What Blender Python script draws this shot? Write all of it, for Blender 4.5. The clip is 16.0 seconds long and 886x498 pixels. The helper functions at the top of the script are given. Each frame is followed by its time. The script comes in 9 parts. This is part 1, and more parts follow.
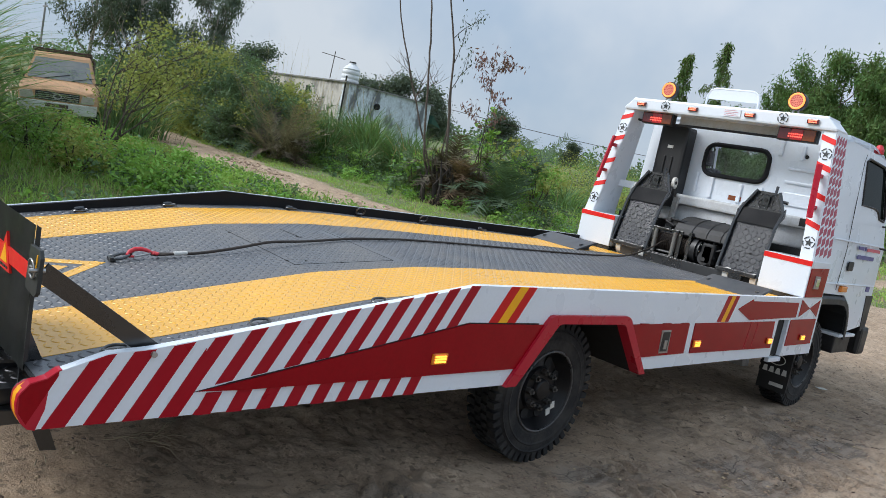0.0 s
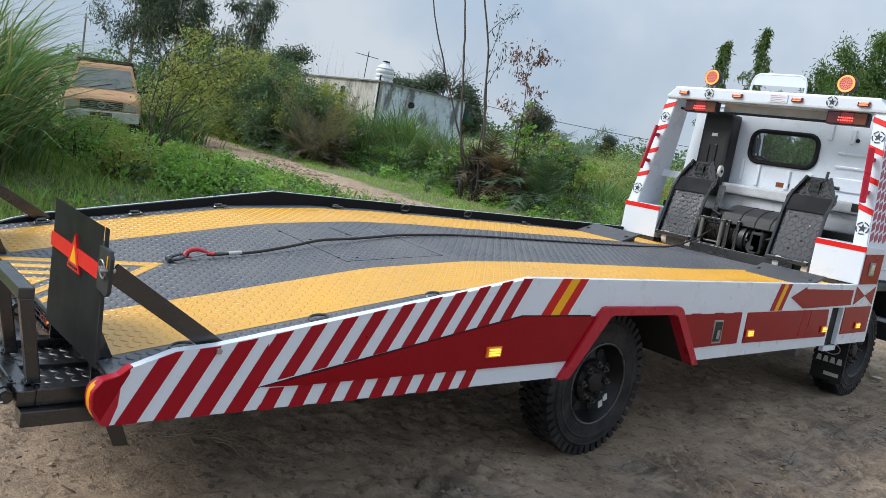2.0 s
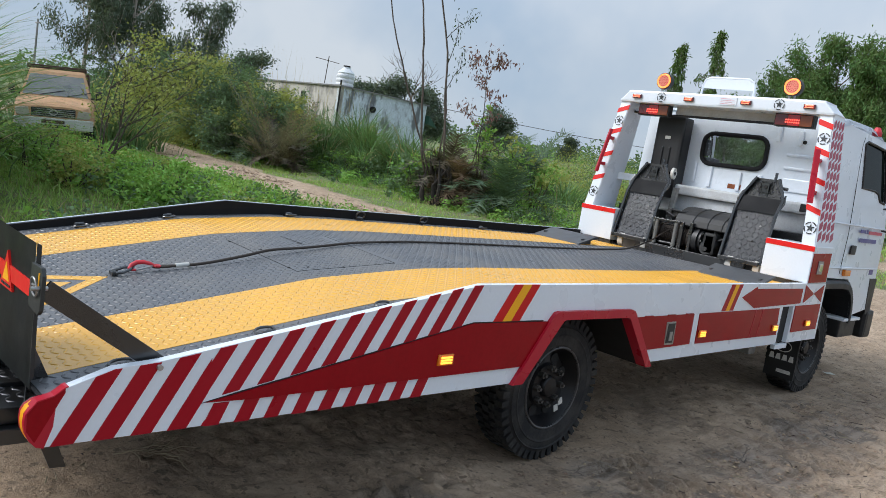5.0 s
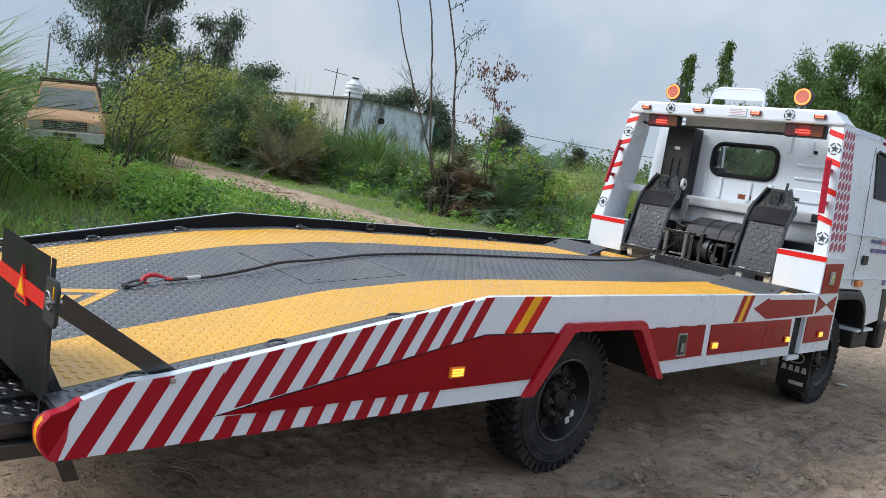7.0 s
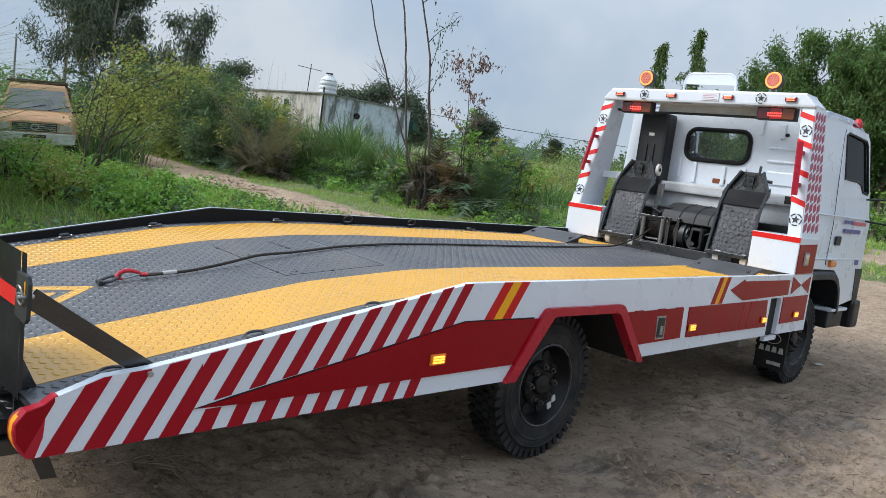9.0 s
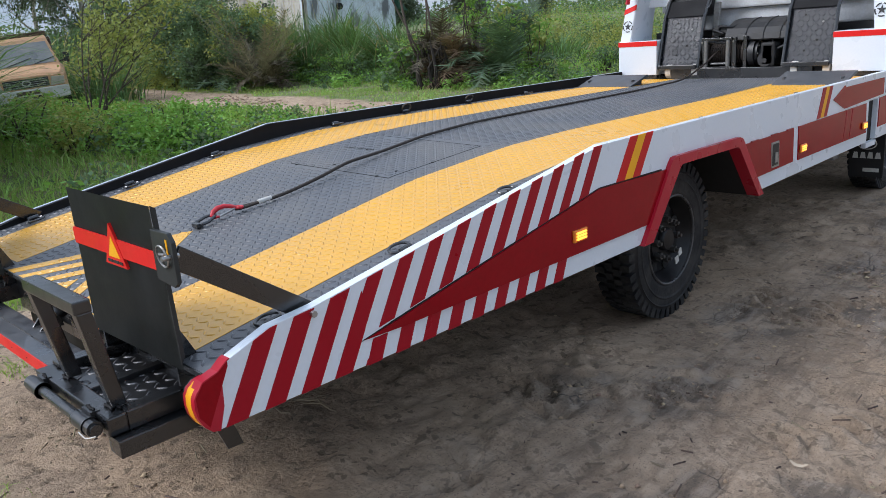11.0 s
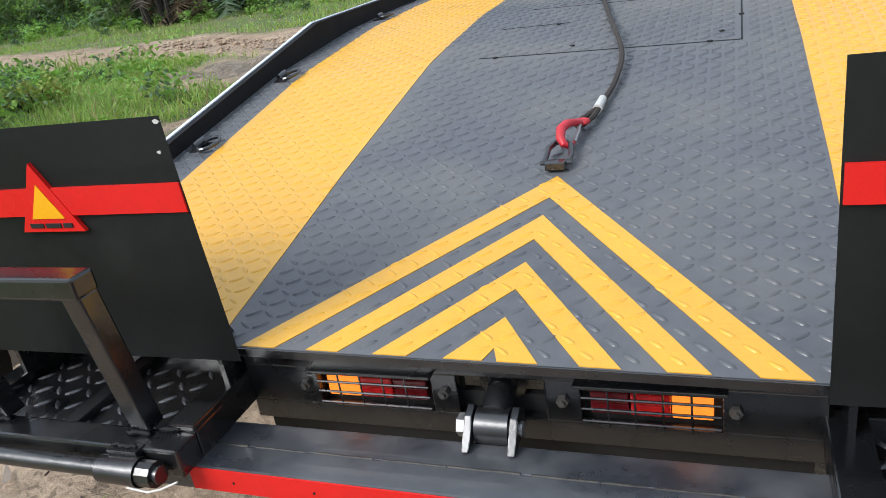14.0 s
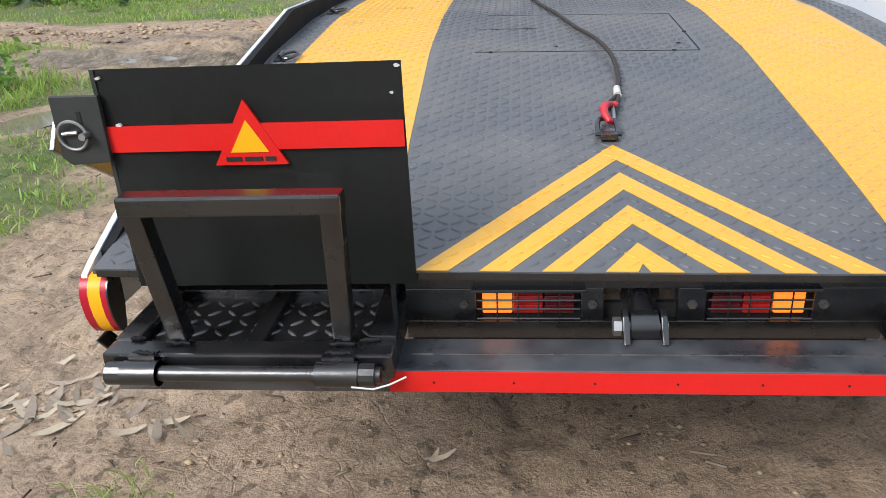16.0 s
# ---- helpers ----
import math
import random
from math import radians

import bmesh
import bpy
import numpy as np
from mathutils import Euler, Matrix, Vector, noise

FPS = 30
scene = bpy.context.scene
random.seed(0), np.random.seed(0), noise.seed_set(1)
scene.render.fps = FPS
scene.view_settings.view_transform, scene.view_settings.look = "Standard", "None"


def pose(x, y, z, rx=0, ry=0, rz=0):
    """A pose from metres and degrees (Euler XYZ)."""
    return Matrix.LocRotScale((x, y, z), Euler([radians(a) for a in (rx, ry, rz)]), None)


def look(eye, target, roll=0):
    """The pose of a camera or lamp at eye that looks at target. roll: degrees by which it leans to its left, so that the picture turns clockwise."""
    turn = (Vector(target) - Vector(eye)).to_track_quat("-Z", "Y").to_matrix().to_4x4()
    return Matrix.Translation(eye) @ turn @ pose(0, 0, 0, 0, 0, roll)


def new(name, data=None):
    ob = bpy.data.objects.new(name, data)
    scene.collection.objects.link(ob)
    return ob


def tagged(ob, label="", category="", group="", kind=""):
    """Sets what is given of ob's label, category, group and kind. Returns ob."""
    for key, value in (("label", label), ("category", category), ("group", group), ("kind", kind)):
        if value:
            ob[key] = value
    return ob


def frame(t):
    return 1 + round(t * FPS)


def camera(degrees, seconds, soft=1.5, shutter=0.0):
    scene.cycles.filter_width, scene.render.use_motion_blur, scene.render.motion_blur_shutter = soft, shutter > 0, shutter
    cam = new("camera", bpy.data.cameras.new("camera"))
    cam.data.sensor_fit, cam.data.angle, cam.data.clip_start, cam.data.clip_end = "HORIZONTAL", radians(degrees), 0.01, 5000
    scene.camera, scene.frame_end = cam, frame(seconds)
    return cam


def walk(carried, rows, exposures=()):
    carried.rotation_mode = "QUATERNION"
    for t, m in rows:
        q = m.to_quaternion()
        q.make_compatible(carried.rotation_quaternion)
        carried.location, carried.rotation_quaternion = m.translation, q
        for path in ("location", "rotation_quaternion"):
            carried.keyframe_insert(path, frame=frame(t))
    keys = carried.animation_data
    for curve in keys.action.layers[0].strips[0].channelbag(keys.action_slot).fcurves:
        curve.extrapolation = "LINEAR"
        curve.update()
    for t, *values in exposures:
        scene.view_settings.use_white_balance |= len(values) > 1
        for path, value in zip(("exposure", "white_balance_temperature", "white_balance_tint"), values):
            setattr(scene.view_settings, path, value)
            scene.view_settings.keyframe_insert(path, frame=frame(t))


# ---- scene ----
cam = camera(60.4, 16.0, soft=0.7)
PATH = [
    (0, (3.47, -0.775, 1.595), (2.063, 0.627, 1.358), 11.5),
    (0.5, (3.471, -0.779, 1.592), (2.057, 0.614, 1.347), 11.7),
    (1, (3.465, -0.786, 1.59), (2.033, 0.587, 1.334), 11.5),
    (1.5, (3.441, -0.804, 1.572), (1.982, 0.537, 1.302), 10.8),
    (2, (3.436, -0.831, 1.57), (1.968, 0.501, 1.308), 9.8),
    (2.5, (3.447, -0.793, 1.592), (2.011, 0.576, 1.344), 9.1),
    (3, (3.462, -0.767, 1.6), (2.062, 0.64, 1.36), 8.5),
    (3.5, (3.456, -0.745, 1.61), (2.081, 0.689, 1.374), 8.3),
    (4, (3.46, -0.745, 1.606), (2.098, 0.702, 1.38), 8.3),
    (4.5, (3.465, -0.749, 1.607), (2.082, 0.676, 1.369), 8.8),
    (4.7, (3.468, -0.768, 1.599), (2.067, 0.638, 1.354), 9.2),
    (7, (3.459, -0.781, 1.604), (2.029, 0.601, 1.39), 8.9),
    (7.5, (3.457, -0.782, 1.598), (2.039, 0.613, 1.39), 9.0),
    (8, (3.472, -0.778, 1.589), (2.075, 0.637, 1.38), 8.9),
    (8.2, (3.476, -0.771, 1.585), (2.087, 0.653, 1.373), 8.7),
    (10.3, (3.258, -0.786, 1.566), (1.849, 0.582, 1.186), 2.5),
    (10.5, (3.177, -0.84, 1.576), (1.78, 0.521, 1.137), 0.7),
    (11, (2.896, -0.859, 1.512), (1.526, 0.498, 0.98), -4.0),
    (11.5, (2.522, -0.834, 1.496), (1.193, 0.538, 0.901), -7.3),
    (12, (2.079, -0.988, 1.487), (0.796, 0.406, 0.845), -9.8),
    (12.5, (1.613, -1.022, 1.452), (0.394, 0.404, 0.759), -11.3),
    (13, (1.137, -1.028, 1.429), (0.014, 0.453, 0.692), -12.5),
    (13.5, (0.717, -1.069, 1.411), (-0.256, 0.505, 0.653), -12.4),
    (14, (0.366, -0.967, 1.351), (-0.354, 0.731, 0.576), -9.7),
    (14.5, (0.119, -0.999, 1.36), (-0.262, 0.794, 0.561), -5.7),
    (15, (-0.015, -1.192, 1.359), (-0.226, 0.632, 0.567), -3.1),
    (15.5, (-0.052, -1.415, 1.373), (-0.258, 0.419, 0.603), -3.0),
    (16, (-0.24, -1.4, 1.373), (-0.436, 0.429, 0.588), -2.9),
]
EXPOSURES = [(0.0, 0.31, 6250, 10), (8.2, 0.31, 6250, 10), (10.5, 0.29, 6150, 12), (11.5, 0.32, 6000, 14), (12.5, 0.45, 5980, 10), (13.5, 0.47, 6150, 10), (14.5, 0.41, 6450, 12), (16.0, 0.48, 6500, 13)]
walk(cam, [(t, look(eye, target, roll)) for t, eye, target, roll in PATH],
     EXPOSURES)

# ---------------------------------------------------------------- world and light
SUN_EL, SUN_AZ = 39.0, 219.0
world = bpy.data.worlds.new("overcast_sky")
scene.world = world
world.use_nodes = True
wn, wl = world.node_tree.nodes, world.node_tree.links
wn.clear()
w_out = wn.new("ShaderNodeOutputWorld")
w_bg = wn.new("ShaderNodeBackground")
w_sky = wn.new("ShaderNodeTexSky")
w_sky.sky_type = "NISHITA"
w_sky.sun_disc = False
w_sky.sun_elevation, w_sky.sun_rotation = radians(SUN_EL), radians(SUN_AZ)
w_sky.air_density, w_sky.dust_density, w_sky.ozone_density = 1.0, 2.5, 1.6
w_noise = wn.new("ShaderNodeTexNoise")
w_noise.inputs["Scale"].default_value = 3.2
w_noise.inputs["Detail"].default_value = 5.0
w_noise.inputs["Roughness"].default_value = 0.52
w_ramp = wn.new("ShaderNodeValToRGB")
w_ramp.color_ramp.elements[0].position, w_ramp.color_ramp.elements[0].color = 0.36, (3.75, 4.85, 6.15, 1)
w_ramp.color_ramp.elements[1].position, w_ramp.color_ramp.elements[1].color = 0.66, (6.4, 6.85, 7.3, 1)
w_mix = wn.new("ShaderNodeMix")
w_mix.data_type = "RGBA"
w_mix.inputs["Factor"].default_value = 0.86
wl.new(w_noise.outputs["Fac"], w_ramp.inputs["Fac"])
wl.new(w_sky.outputs["Color"], w_mix.inputs["A"])
wl.new(w_ramp.outputs["Color"], w_mix.inputs["B"])
w_dir, w_xyz, w_lift, w_dome = wn.new("ShaderNodeTexCoord"), wn.new("ShaderNodeSeparateXYZ"), wn.new("ShaderNodeMapRange"), wn.new("ShaderNodeVectorMath")
wl.new(w_dir.outputs["Generated"], w_xyz.inputs["Vector"])
wl.new(w_xyz.outputs["Z"], w_lift.inputs["Value"])
w_lift.inputs["From Min"].default_value, w_lift.inputs["From Max"].default_value = 0.15, 0.9
w_lift.inputs["To Min"].default_value, w_lift.inputs["To Max"].default_value = 0.89, 1.5
w_dome.operation = "SCALE"
wl.new(w_mix.outputs["Result"], w_dome.inputs[0])
wl.new(w_lift.outputs["Result"], w_dome.inputs["Scale"])
wl.new(w_dome.outputs["Vector"], w_bg.inputs["Color"])
w_bg.inputs["Strength"].default_value = 0.097
wl.new(w_bg.outputs["Background"], w_out.inputs["Surface"])

sun_data = bpy.data.lights.new("sun", "SUN")
sun_data.energy, sun_data.angle, sun_data.color = 2.6, radians(28), (1.0, 0.985, 0.96)
sun = new("sun", sun_data)
az, el = radians(SUN_AZ), radians(SUN_EL)
sun.matrix_world = look((0, 0, 30), (-math.sin(az) * math.cos(el) * 10, -math.cos(az) * math.cos(el) * 10, 30 - math.sin(el) * 10))


# ---------------------------------------------------------------- materials
def surface(name, base, rough=0.5, metal=0.0, vary=0.12, scale=6.0, fine=60.0, bump=0.0, bump_scale=80.0,
            dirt=None, dirt_amount=0.0, dirt_scale=3.0, coat=0.0, island=0.0, rough_vary=0.1, spec=0.5, streak=1.0, dirt_edge=(0.42, 0.72), coat_rough=0.03):
    """A painted, metal, stone or leaf surface: base colour varied at two scales, patchy dirt, uneven gloss and fine relief."""
    m = bpy.data.materials.new(name)
    m.use_nodes = True
    n, l = m.node_tree.nodes, m.node_tree.links
    p = n["Principled BSDF"]
    p.inputs["Metallic"].default_value = metal
    p.inputs["Coat Weight"].default_value, p.inputs["Coat Roughness"].default_value = coat, coat_rough
    p.inputs["Specular IOR Level"].default_value = spec
    tc = n.new("ShaderNodeTexCoord")
    big, small = n.new("ShaderNodeTexNoise"), n.new("ShaderNodeTexNoise")
    for t, s, d in ((big, scale, 3.0), (small, fine, 2.0)):
        t.inputs["Scale"].default_value, t.inputs["Detail"].default_value = s, d
        l.new(tc.outputs["Object"], t.inputs["Vector"])
    add = n.new("ShaderNodeMath")
    add.operation = "ADD"
    l.new(big.outputs["Fac"], add.inputs[0])
    l.new(small.outputs["Fac"], add.inputs[1])
    span = n.new("ShaderNodeMapRange")
    span.inputs["From Min"].default_value, span.inputs["From Max"].default_value = 0.6, 1.4
    span.inputs["To Min"].default_value, span.inputs["To Max"].default_value = 1 - vary, 1 + vary
    l.new(add.outputs[0], span.inputs["Value"])
    hsv = n.new("ShaderNodeHueSaturation")
    hsv.inputs["Color"].default_value = (*base, 1)
    value = span.outputs["Result"]
    if island:
        geo, isl, mul = n.new("ShaderNodeNewGeometry"), n.new("ShaderNodeMapRange"), n.new("ShaderNodeMath")
        isl.inputs["To Min"].default_value, isl.inputs["To Max"].default_value = 1 - island, 1 + island
        l.new(geo.outputs["Random Per Island"], isl.inputs["Value"])
        mul.operation = "MULTIPLY"
        l.new(value, mul.inputs[0])
        l.new(isl.outputs["Result"], mul.inputs[1])
        value = mul.outputs[0]
        hue = n.new("ShaderNodeMapRange")
        hue.inputs["To Min"].default_value, hue.inputs["To Max"].default_value = 0.5 - island * 0.06, 0.5 + island * 0.05
        l.new(geo.outputs["Random Per Island"], hue.inputs["Value"])
        l.new(hue.outputs["Result"], hsv.inputs["Hue"])
    l.new(value, hsv.inputs["Value"])
    colour = hsv.outputs["Color"]
    rough_in = n.new("ShaderNodeMapRange")
    rough_in.inputs["From Min"].default_value, rough_in.inputs["From Max"].default_value = 0.3, 0.7
    rough_in.inputs["To Min"].default_value, rough_in.inputs["To Max"].default_value = max(0.03, rough - rough_vary), min(1, rough + rough_vary)
    l.new(big.outputs["Fac"], rough_in.inputs["Value"])
    rough_out = rough_in.outputs["Result"]
    if dirt:
        dn, dr, dm = n.new("ShaderNodeTexNoise"), n.new("ShaderNodeMapRange"), n.new("ShaderNodeMix")
        dn.inputs["Scale"].default_value, dn.inputs["Detail"].default_value, dn.inputs["Roughness"].default_value = dirt_scale, 6.0, 0.62
        mp = n.new("ShaderNodeMapping")
        mp.inputs["Scale"].default_value = (1, 1, streak)
        l.new(tc.outputs["Object"], mp.inputs["Vector"])
        l.new(mp.outputs["Vector"], dn.inputs["Vector"])
        dr.inputs["From Min"].default_value, dr.inputs["From Max"].default_value = dirt_edge
        dr.inputs["To Max"].default_value = dirt_amount
        l.new(dn.outputs["Fac"], dr.inputs["Value"])
        dm.data_type = "RGBA"
        l.new(dr.outputs["Result"], dm.inputs["Factor"])
        l.new(colour, dm.inputs["A"])
        dm.inputs["B"].default_value = (*dirt, 1)
        colour = dm.outputs["Result"]
        mx = n.new("ShaderNodeMix")
        l.new(dr.outputs["Result"], mx.inputs["Factor"])
        l.new(rough_out, mx.inputs["A"])
        mx.inputs["B"].default_value = 0.85
        rough_out = mx.outputs["Result"]
    l.new(colour, p.inputs["Base Color"])
    l.new(rough_out, p.inputs["Roughness"])
    if bump:
        bn, bp = n.new("ShaderNodeTexNoise"), n.new("ShaderNodeBump")
        bn.inputs["Scale"].default_value, bn.inputs["Detail"].default_value = bump_scale, 4.0
        l.new(tc.outputs["Object"], bn.inputs["Vector"])
        bp.inputs["Distance"].default_value = bump
        l.new(bn.outputs["Fac"], bp.inputs["Height"])
        l.new(bp.outputs["Normal"], p.inputs["Normal"])
    return m


def glowing(name, base, light, strength):
    m = surface(name, base, rough=0.25, vary=0.1)
    p = m.node_tree.nodes["Principled BSDF"]
    p.inputs["Emission Color"].default_value = (*light, 1)
    p.inputs["Emission Strength"].default_value = strength
    return m


def leaf(name, base, island=0.35, rough=0.55):
    base = (base[0] * 1.12, base[1], base[2] * 1.3)
    m = surface(name, base, rough=rough, vary=0.3, scale=0.6, fine=9.0, island=island, spec=0.12, dirt=(base[0] * 1.5, base[1] * 1.15, base[2] * 0.9), dirt_amount=0.55, dirt_scale=0.9)
    p = m.node_tree.nodes["Principled BSDF"]
    n, l = m.node_tree.nodes, m.node_tree.links
    tr, mix = n.new("ShaderNodeBsdfTranslucent"), n.new("ShaderNodeMixShader")
    tr.inputs["Color"].default_value = (base[0] * 1.4, base[1] * 1.5, base[2] * 0.8, 1)
    mix.inputs["Fac"].default_value = 0.3
    l.new(p.outputs["BSDF"], mix.inputs[1])
    l.new(tr.outputs["BSDF"], mix.inputs[2])
    l.new(mix.outputs["Shader"], n["Material Output"].inputs["Surface"])
    return m


def glass(name, tint, rough=0.02):
    m = bpy.data.materials.new(name)
    m.use_nodes = True
    p = m.node_tree.nodes["Principled BSDF"]
    p.inputs["Base Color"].default_value = (*tint, 1)
    p.inputs["Transmission Weight"].default_value = 1.0
    p.inputs["Roughness"].default_value = rough
    p.inputs["IOR"].default_value = 1.3
    return m


DUST = (0.20, 0.165, 0.125)
M_WHITE = surface("white_vehicle_paint", (0.715, 0.765, 0.825), rough=0.32, vary=0.03, coat=0.25, dirt=(0.52, 0.50, 0.47), dirt_amount=0.12, bump=0.0006, bump_scale=9)
M_RED = surface("dark_red_gloss_paint", (0.27, 0.0025, 0.008), rough=0.12, vary=0.10, spec=0.16, dirt=(0.22, 0.015, 0.018), dirt_amount=0.1, bump=0.0006, bump_scale=8)
M_REDTRIM = surface("bright_red_trim_paint", (0.43, 0.008, 0.026), rough=0.3, vary=0.08, spec=0.35, dirt=(0.3, 0.03, 0.03), dirt_amount=0.2)
M_REDTAPE = surface("red_reflective_tape", (0.68, 0.018, 0.015), rough=0.35, vary=0.06, fine=220, spec=0.25, dirt=(0.45, 0.02, 0.015), dirt_amount=0.2, dirt_scale=14)
M_REDVINYL = surface("red_vinyl_stripe", (0.34, 0.004, 0.014), rough=0.35, vary=0.06, spec=0.2, dirt=(0.28, 0.03, 0.03), dirt_amount=0.12)
M_YELTAPE = surface("amber_yellow_tape", (0.88, 0.42, 0.012), spec=0.25, rough=0.4, vary=0.06, fine=200)
M_ORANGETAPE = surface("orange_red_tape", (0.56, 0.010, 0.010), spec=0.25, rough=0.4, vary=0.06, fine=200)
M_DECKGREY = surface("grey_deck_paint", (0.094, 0.098, 0.108), rough=0.37, spec=0.42, coat=0.15, coat_rough=0.32, vary=0.16, scale=2.2, fine=30, dirt=(0.20, 0.188, 0.17), dirt_amount=0.5, dirt_scale=2.4, bump=0.0012, bump_scale=60, rough_vary=0.12)
M_DECKYEL = surface("yellow_deck_paint", (0.75, 0.375, 0.015), rough=0.34, spec=0.55, coat=0.5, coat_rough=0.30, vary=0.08, scale=2.5, fine=35, dirt=(0.59, 0.325, 0.05), dirt_amount=0.3, dirt_scale=3.5, bump=0.0012, bump_scale=60)
M_BLACK = surface("black_steel_paint", (0.0045, 0.005, 0.006), rough=0.26, vary=0.25, spec=1.0, coat=0.2, dirt=(0.05, 0.047, 0.044), dirt_amount=0.15, dirt_scale=7, bump=0.0008, bump_scale=35)
# the black paint again, base lightened for the sky's sheen; patches are dust
M_BEAM = surface("worn_sheen_beam_paint", (0.030, 0.033, 0.039), rough=0.30, vary=0.3, spec=1.0, coat=0.35, dirt=(0.12, 0.118, 0.115), dirt_amount=0.5, dirt_scale=6, bump=0.0006, bump_scale=30)
# lugs lighter than their floor: glints put into the colour, with some wear
M_TREADGLINT = surface("worn_glinting_tread", (0.055, 0.056, 0.06), spec=1.0, rough=0.3, vary=0.3, dirt=(0.10, 0.09, 0.08), dirt_amount=0.3, dirt_scale=9)
M_BLACKMATT = surface("matt_black_plate", (0.020, 0.023, 0.022), rough=0.5, vary=0.2, dirt=(0.035, 0.036, 0.035), dirt_amount=0.3, dirt_scale=4, bump=0.0008, bump_scale=25)
M_CHASSIS = surface("dark_chassis_steel", (0.008, 0.008, 0.008), rough=0.7, vary=0.3, dirt=(0.04, 0.035, 0.03), dirt_amount=0.3)
M_RUBBER = surface("dusty_tyre_rubber", (0.013, 0.013, 0.014), spec=0.3, rough=0.7, vary=0.3, dirt=(0.10, 0.09, 0.078), dirt_amount=0.45, dirt_scale=7, bump=0.003, bump_scale=45)
M_RIM = surface("black_wheel_rim", (0.006, 0.006, 0.007), spec=0.35, rough=0.40, vary=0.25, dirt=(0.06, 0.052, 0.045), dirt_amount=0.12, dirt_scale=9)
M_STEEL = surface("worn_steel", (0.42, 0.42, 0.42), rough=0.38, metal=0.9, vary=0.15, dirt=(0.15, 0.13, 0.11), dirt_amount=0.4, dirt_scale=18)
M_CHROME = surface("chrome", (0.75, 0.76, 0.78), rough=0.12, metal=1.0, vary=0.05)
M_RAILBLACK = surface("dull_black_rail_paint", (0.010, 0.010, 0.011), rough=0.75, vary=0.2, spec=0.25)
M_SEAM = surface("dark_joint", (0.008, 0.008, 0.008), rough=0.8, vary=0.2)
M_HOOK = surface("red_hook_paint", (0.58, 0.02, 0.035), rough=0.4, vary=0.15, dirt=(0.2, 0.06, 0.05), dirt_amount=0.4, dirt_scale=30)
M_ROPE = surface("oily_wire_rope", (0.045, 0.034, 0.027), rough=0.6, metal=0.3, vary=0.3, fine=300, bump=0.002, bump_scale=260)
M_LENSAMBER = surface("amber_lens", (0.75, 0.20, 0.01), rough=0.2, vary=0.1, fine=120, coat=0.5)
M_LENSAMBERDIM = surface("dull_amber_lens", (0.20, 0.05, 0.012), rough=0.25, vary=0.15, coat=0.3)
M_LENSRED = surface("red_lens", (0.42, 0.012, 0.012), rough=0.2, vary=0.15, fine=120, coat=0.5)
M_LENSDARK = surface("dark_red_lens", (0.10, 0.006, 0.008), rough=0.2, vary=0.15, coat=0.5)
M_AMBERLIT = glowing("lit_amber_led", (0.9, 0.35, 0.02), (1.0, 0.42, 0.05), 1.6)
M_CLEARLIT = glowing("lit_clearance_led", (0.85, 0.12, 0.06), (1.0, 0.20, 0.10), 1.3)
M_REDLIT = glowing("lit_red_led", (0.8, 0.05, 0.03), (1.0, 0.09, 0.06), 1.5)
M_ORANGELIT = glowing("lit_orange_led_ring", (0.9, 0.25, 0.05), (1.0, 0.30, 0.07), 1.05)
M_ORANGEDIM = glowing("dim_orange_lens", (0.58, 0.20, 0.15), (1.0, 0.30, 0.16), 0.15)
M_DARKPANE = surface("dark_inside_pane", (0.008, 0.012, 0.010), rough=0.05, vary=0.1, spec=0.03, rough_vary=0.02)
M_CABGLASS = glass("cab_window_glass", (0.90, 0.94, 0.94))
M_PLASTIC = surface("black_plastic", (0.010, 0.010, 0.011), rough=0.5, vary=0.15)
M_INTERIOR = surface("grey_cab_interior", (0.10, 0.10, 0.10), rough=0.8, vary=0.1)
M_NYLON = surface("white_nylon_wheel", (0.62, 0.61, 0.57), rough=0.5, vary=0.1, dirt=DUST, dirt_amount=0.4, dirt_scale=12)
M_BEIGE = surface("dusty_white_underside", (0.52, 0.54, 0.56), rough=0.6, vary=0.15, dirt=(0.30, 0.27, 0.22), dirt_amount=0.6, dirt_scale=4)
M_INK = surface("black_ink", (0.02, 0.02, 0.02), rough=0.5, vary=0.1)
M_STARINK = surface("black_vinyl_star", (0.025, 0.028, 0.03), rough=0.4, vary=0.1)
M_BLUEINK = surface("faded_blue_print", (0.12, 0.11, 0.28), rough=0.5, vary=0.1)
M_PINKINK = surface("faded_red_print", (0.60, 0.13, 0.17), rough=0.5, vary=0.1)
M_PINKVINYL = surface("wine_red_vinyl_check", (0.36, 0.035, 0.075), rough=0.4, vary=0.2, scale=2)


# ---------------------------------------------------------------- mesh helpers
def finish(name, bm, mat, parent=None, label="", smooth=False):
    bmesh.ops.recalc_face_normals(bm, faces=bm.faces)
    me = bpy.data.meshes.new(name)
    bm.to_mesh(me)
    bm.free()
    for m in (mat if isinstance(mat, (list, tuple)) else [mat]):
        me.materials.append(m)
    if smooth:
        me.polygons.foreach_set("use_smooth", [True] * len(me.polygons))
        me.set_sharp_from_angle(angle=radians(40))
    ob = new(name, me)
    if parent:
        ob.parent = parent
    if label:
        ob["label"] = label
    return ob


def part(name, bm, mat, parent, label="", smooth=False):
    return finish(name, bm, mat, parent, label, smooth)


def root(name, label, category, group="", place=(0, 0, 0)):
    ob = new(name)
    ob.empty_display_size = 0.2
    ob.location = place
    return tagged(ob, label, category, group)


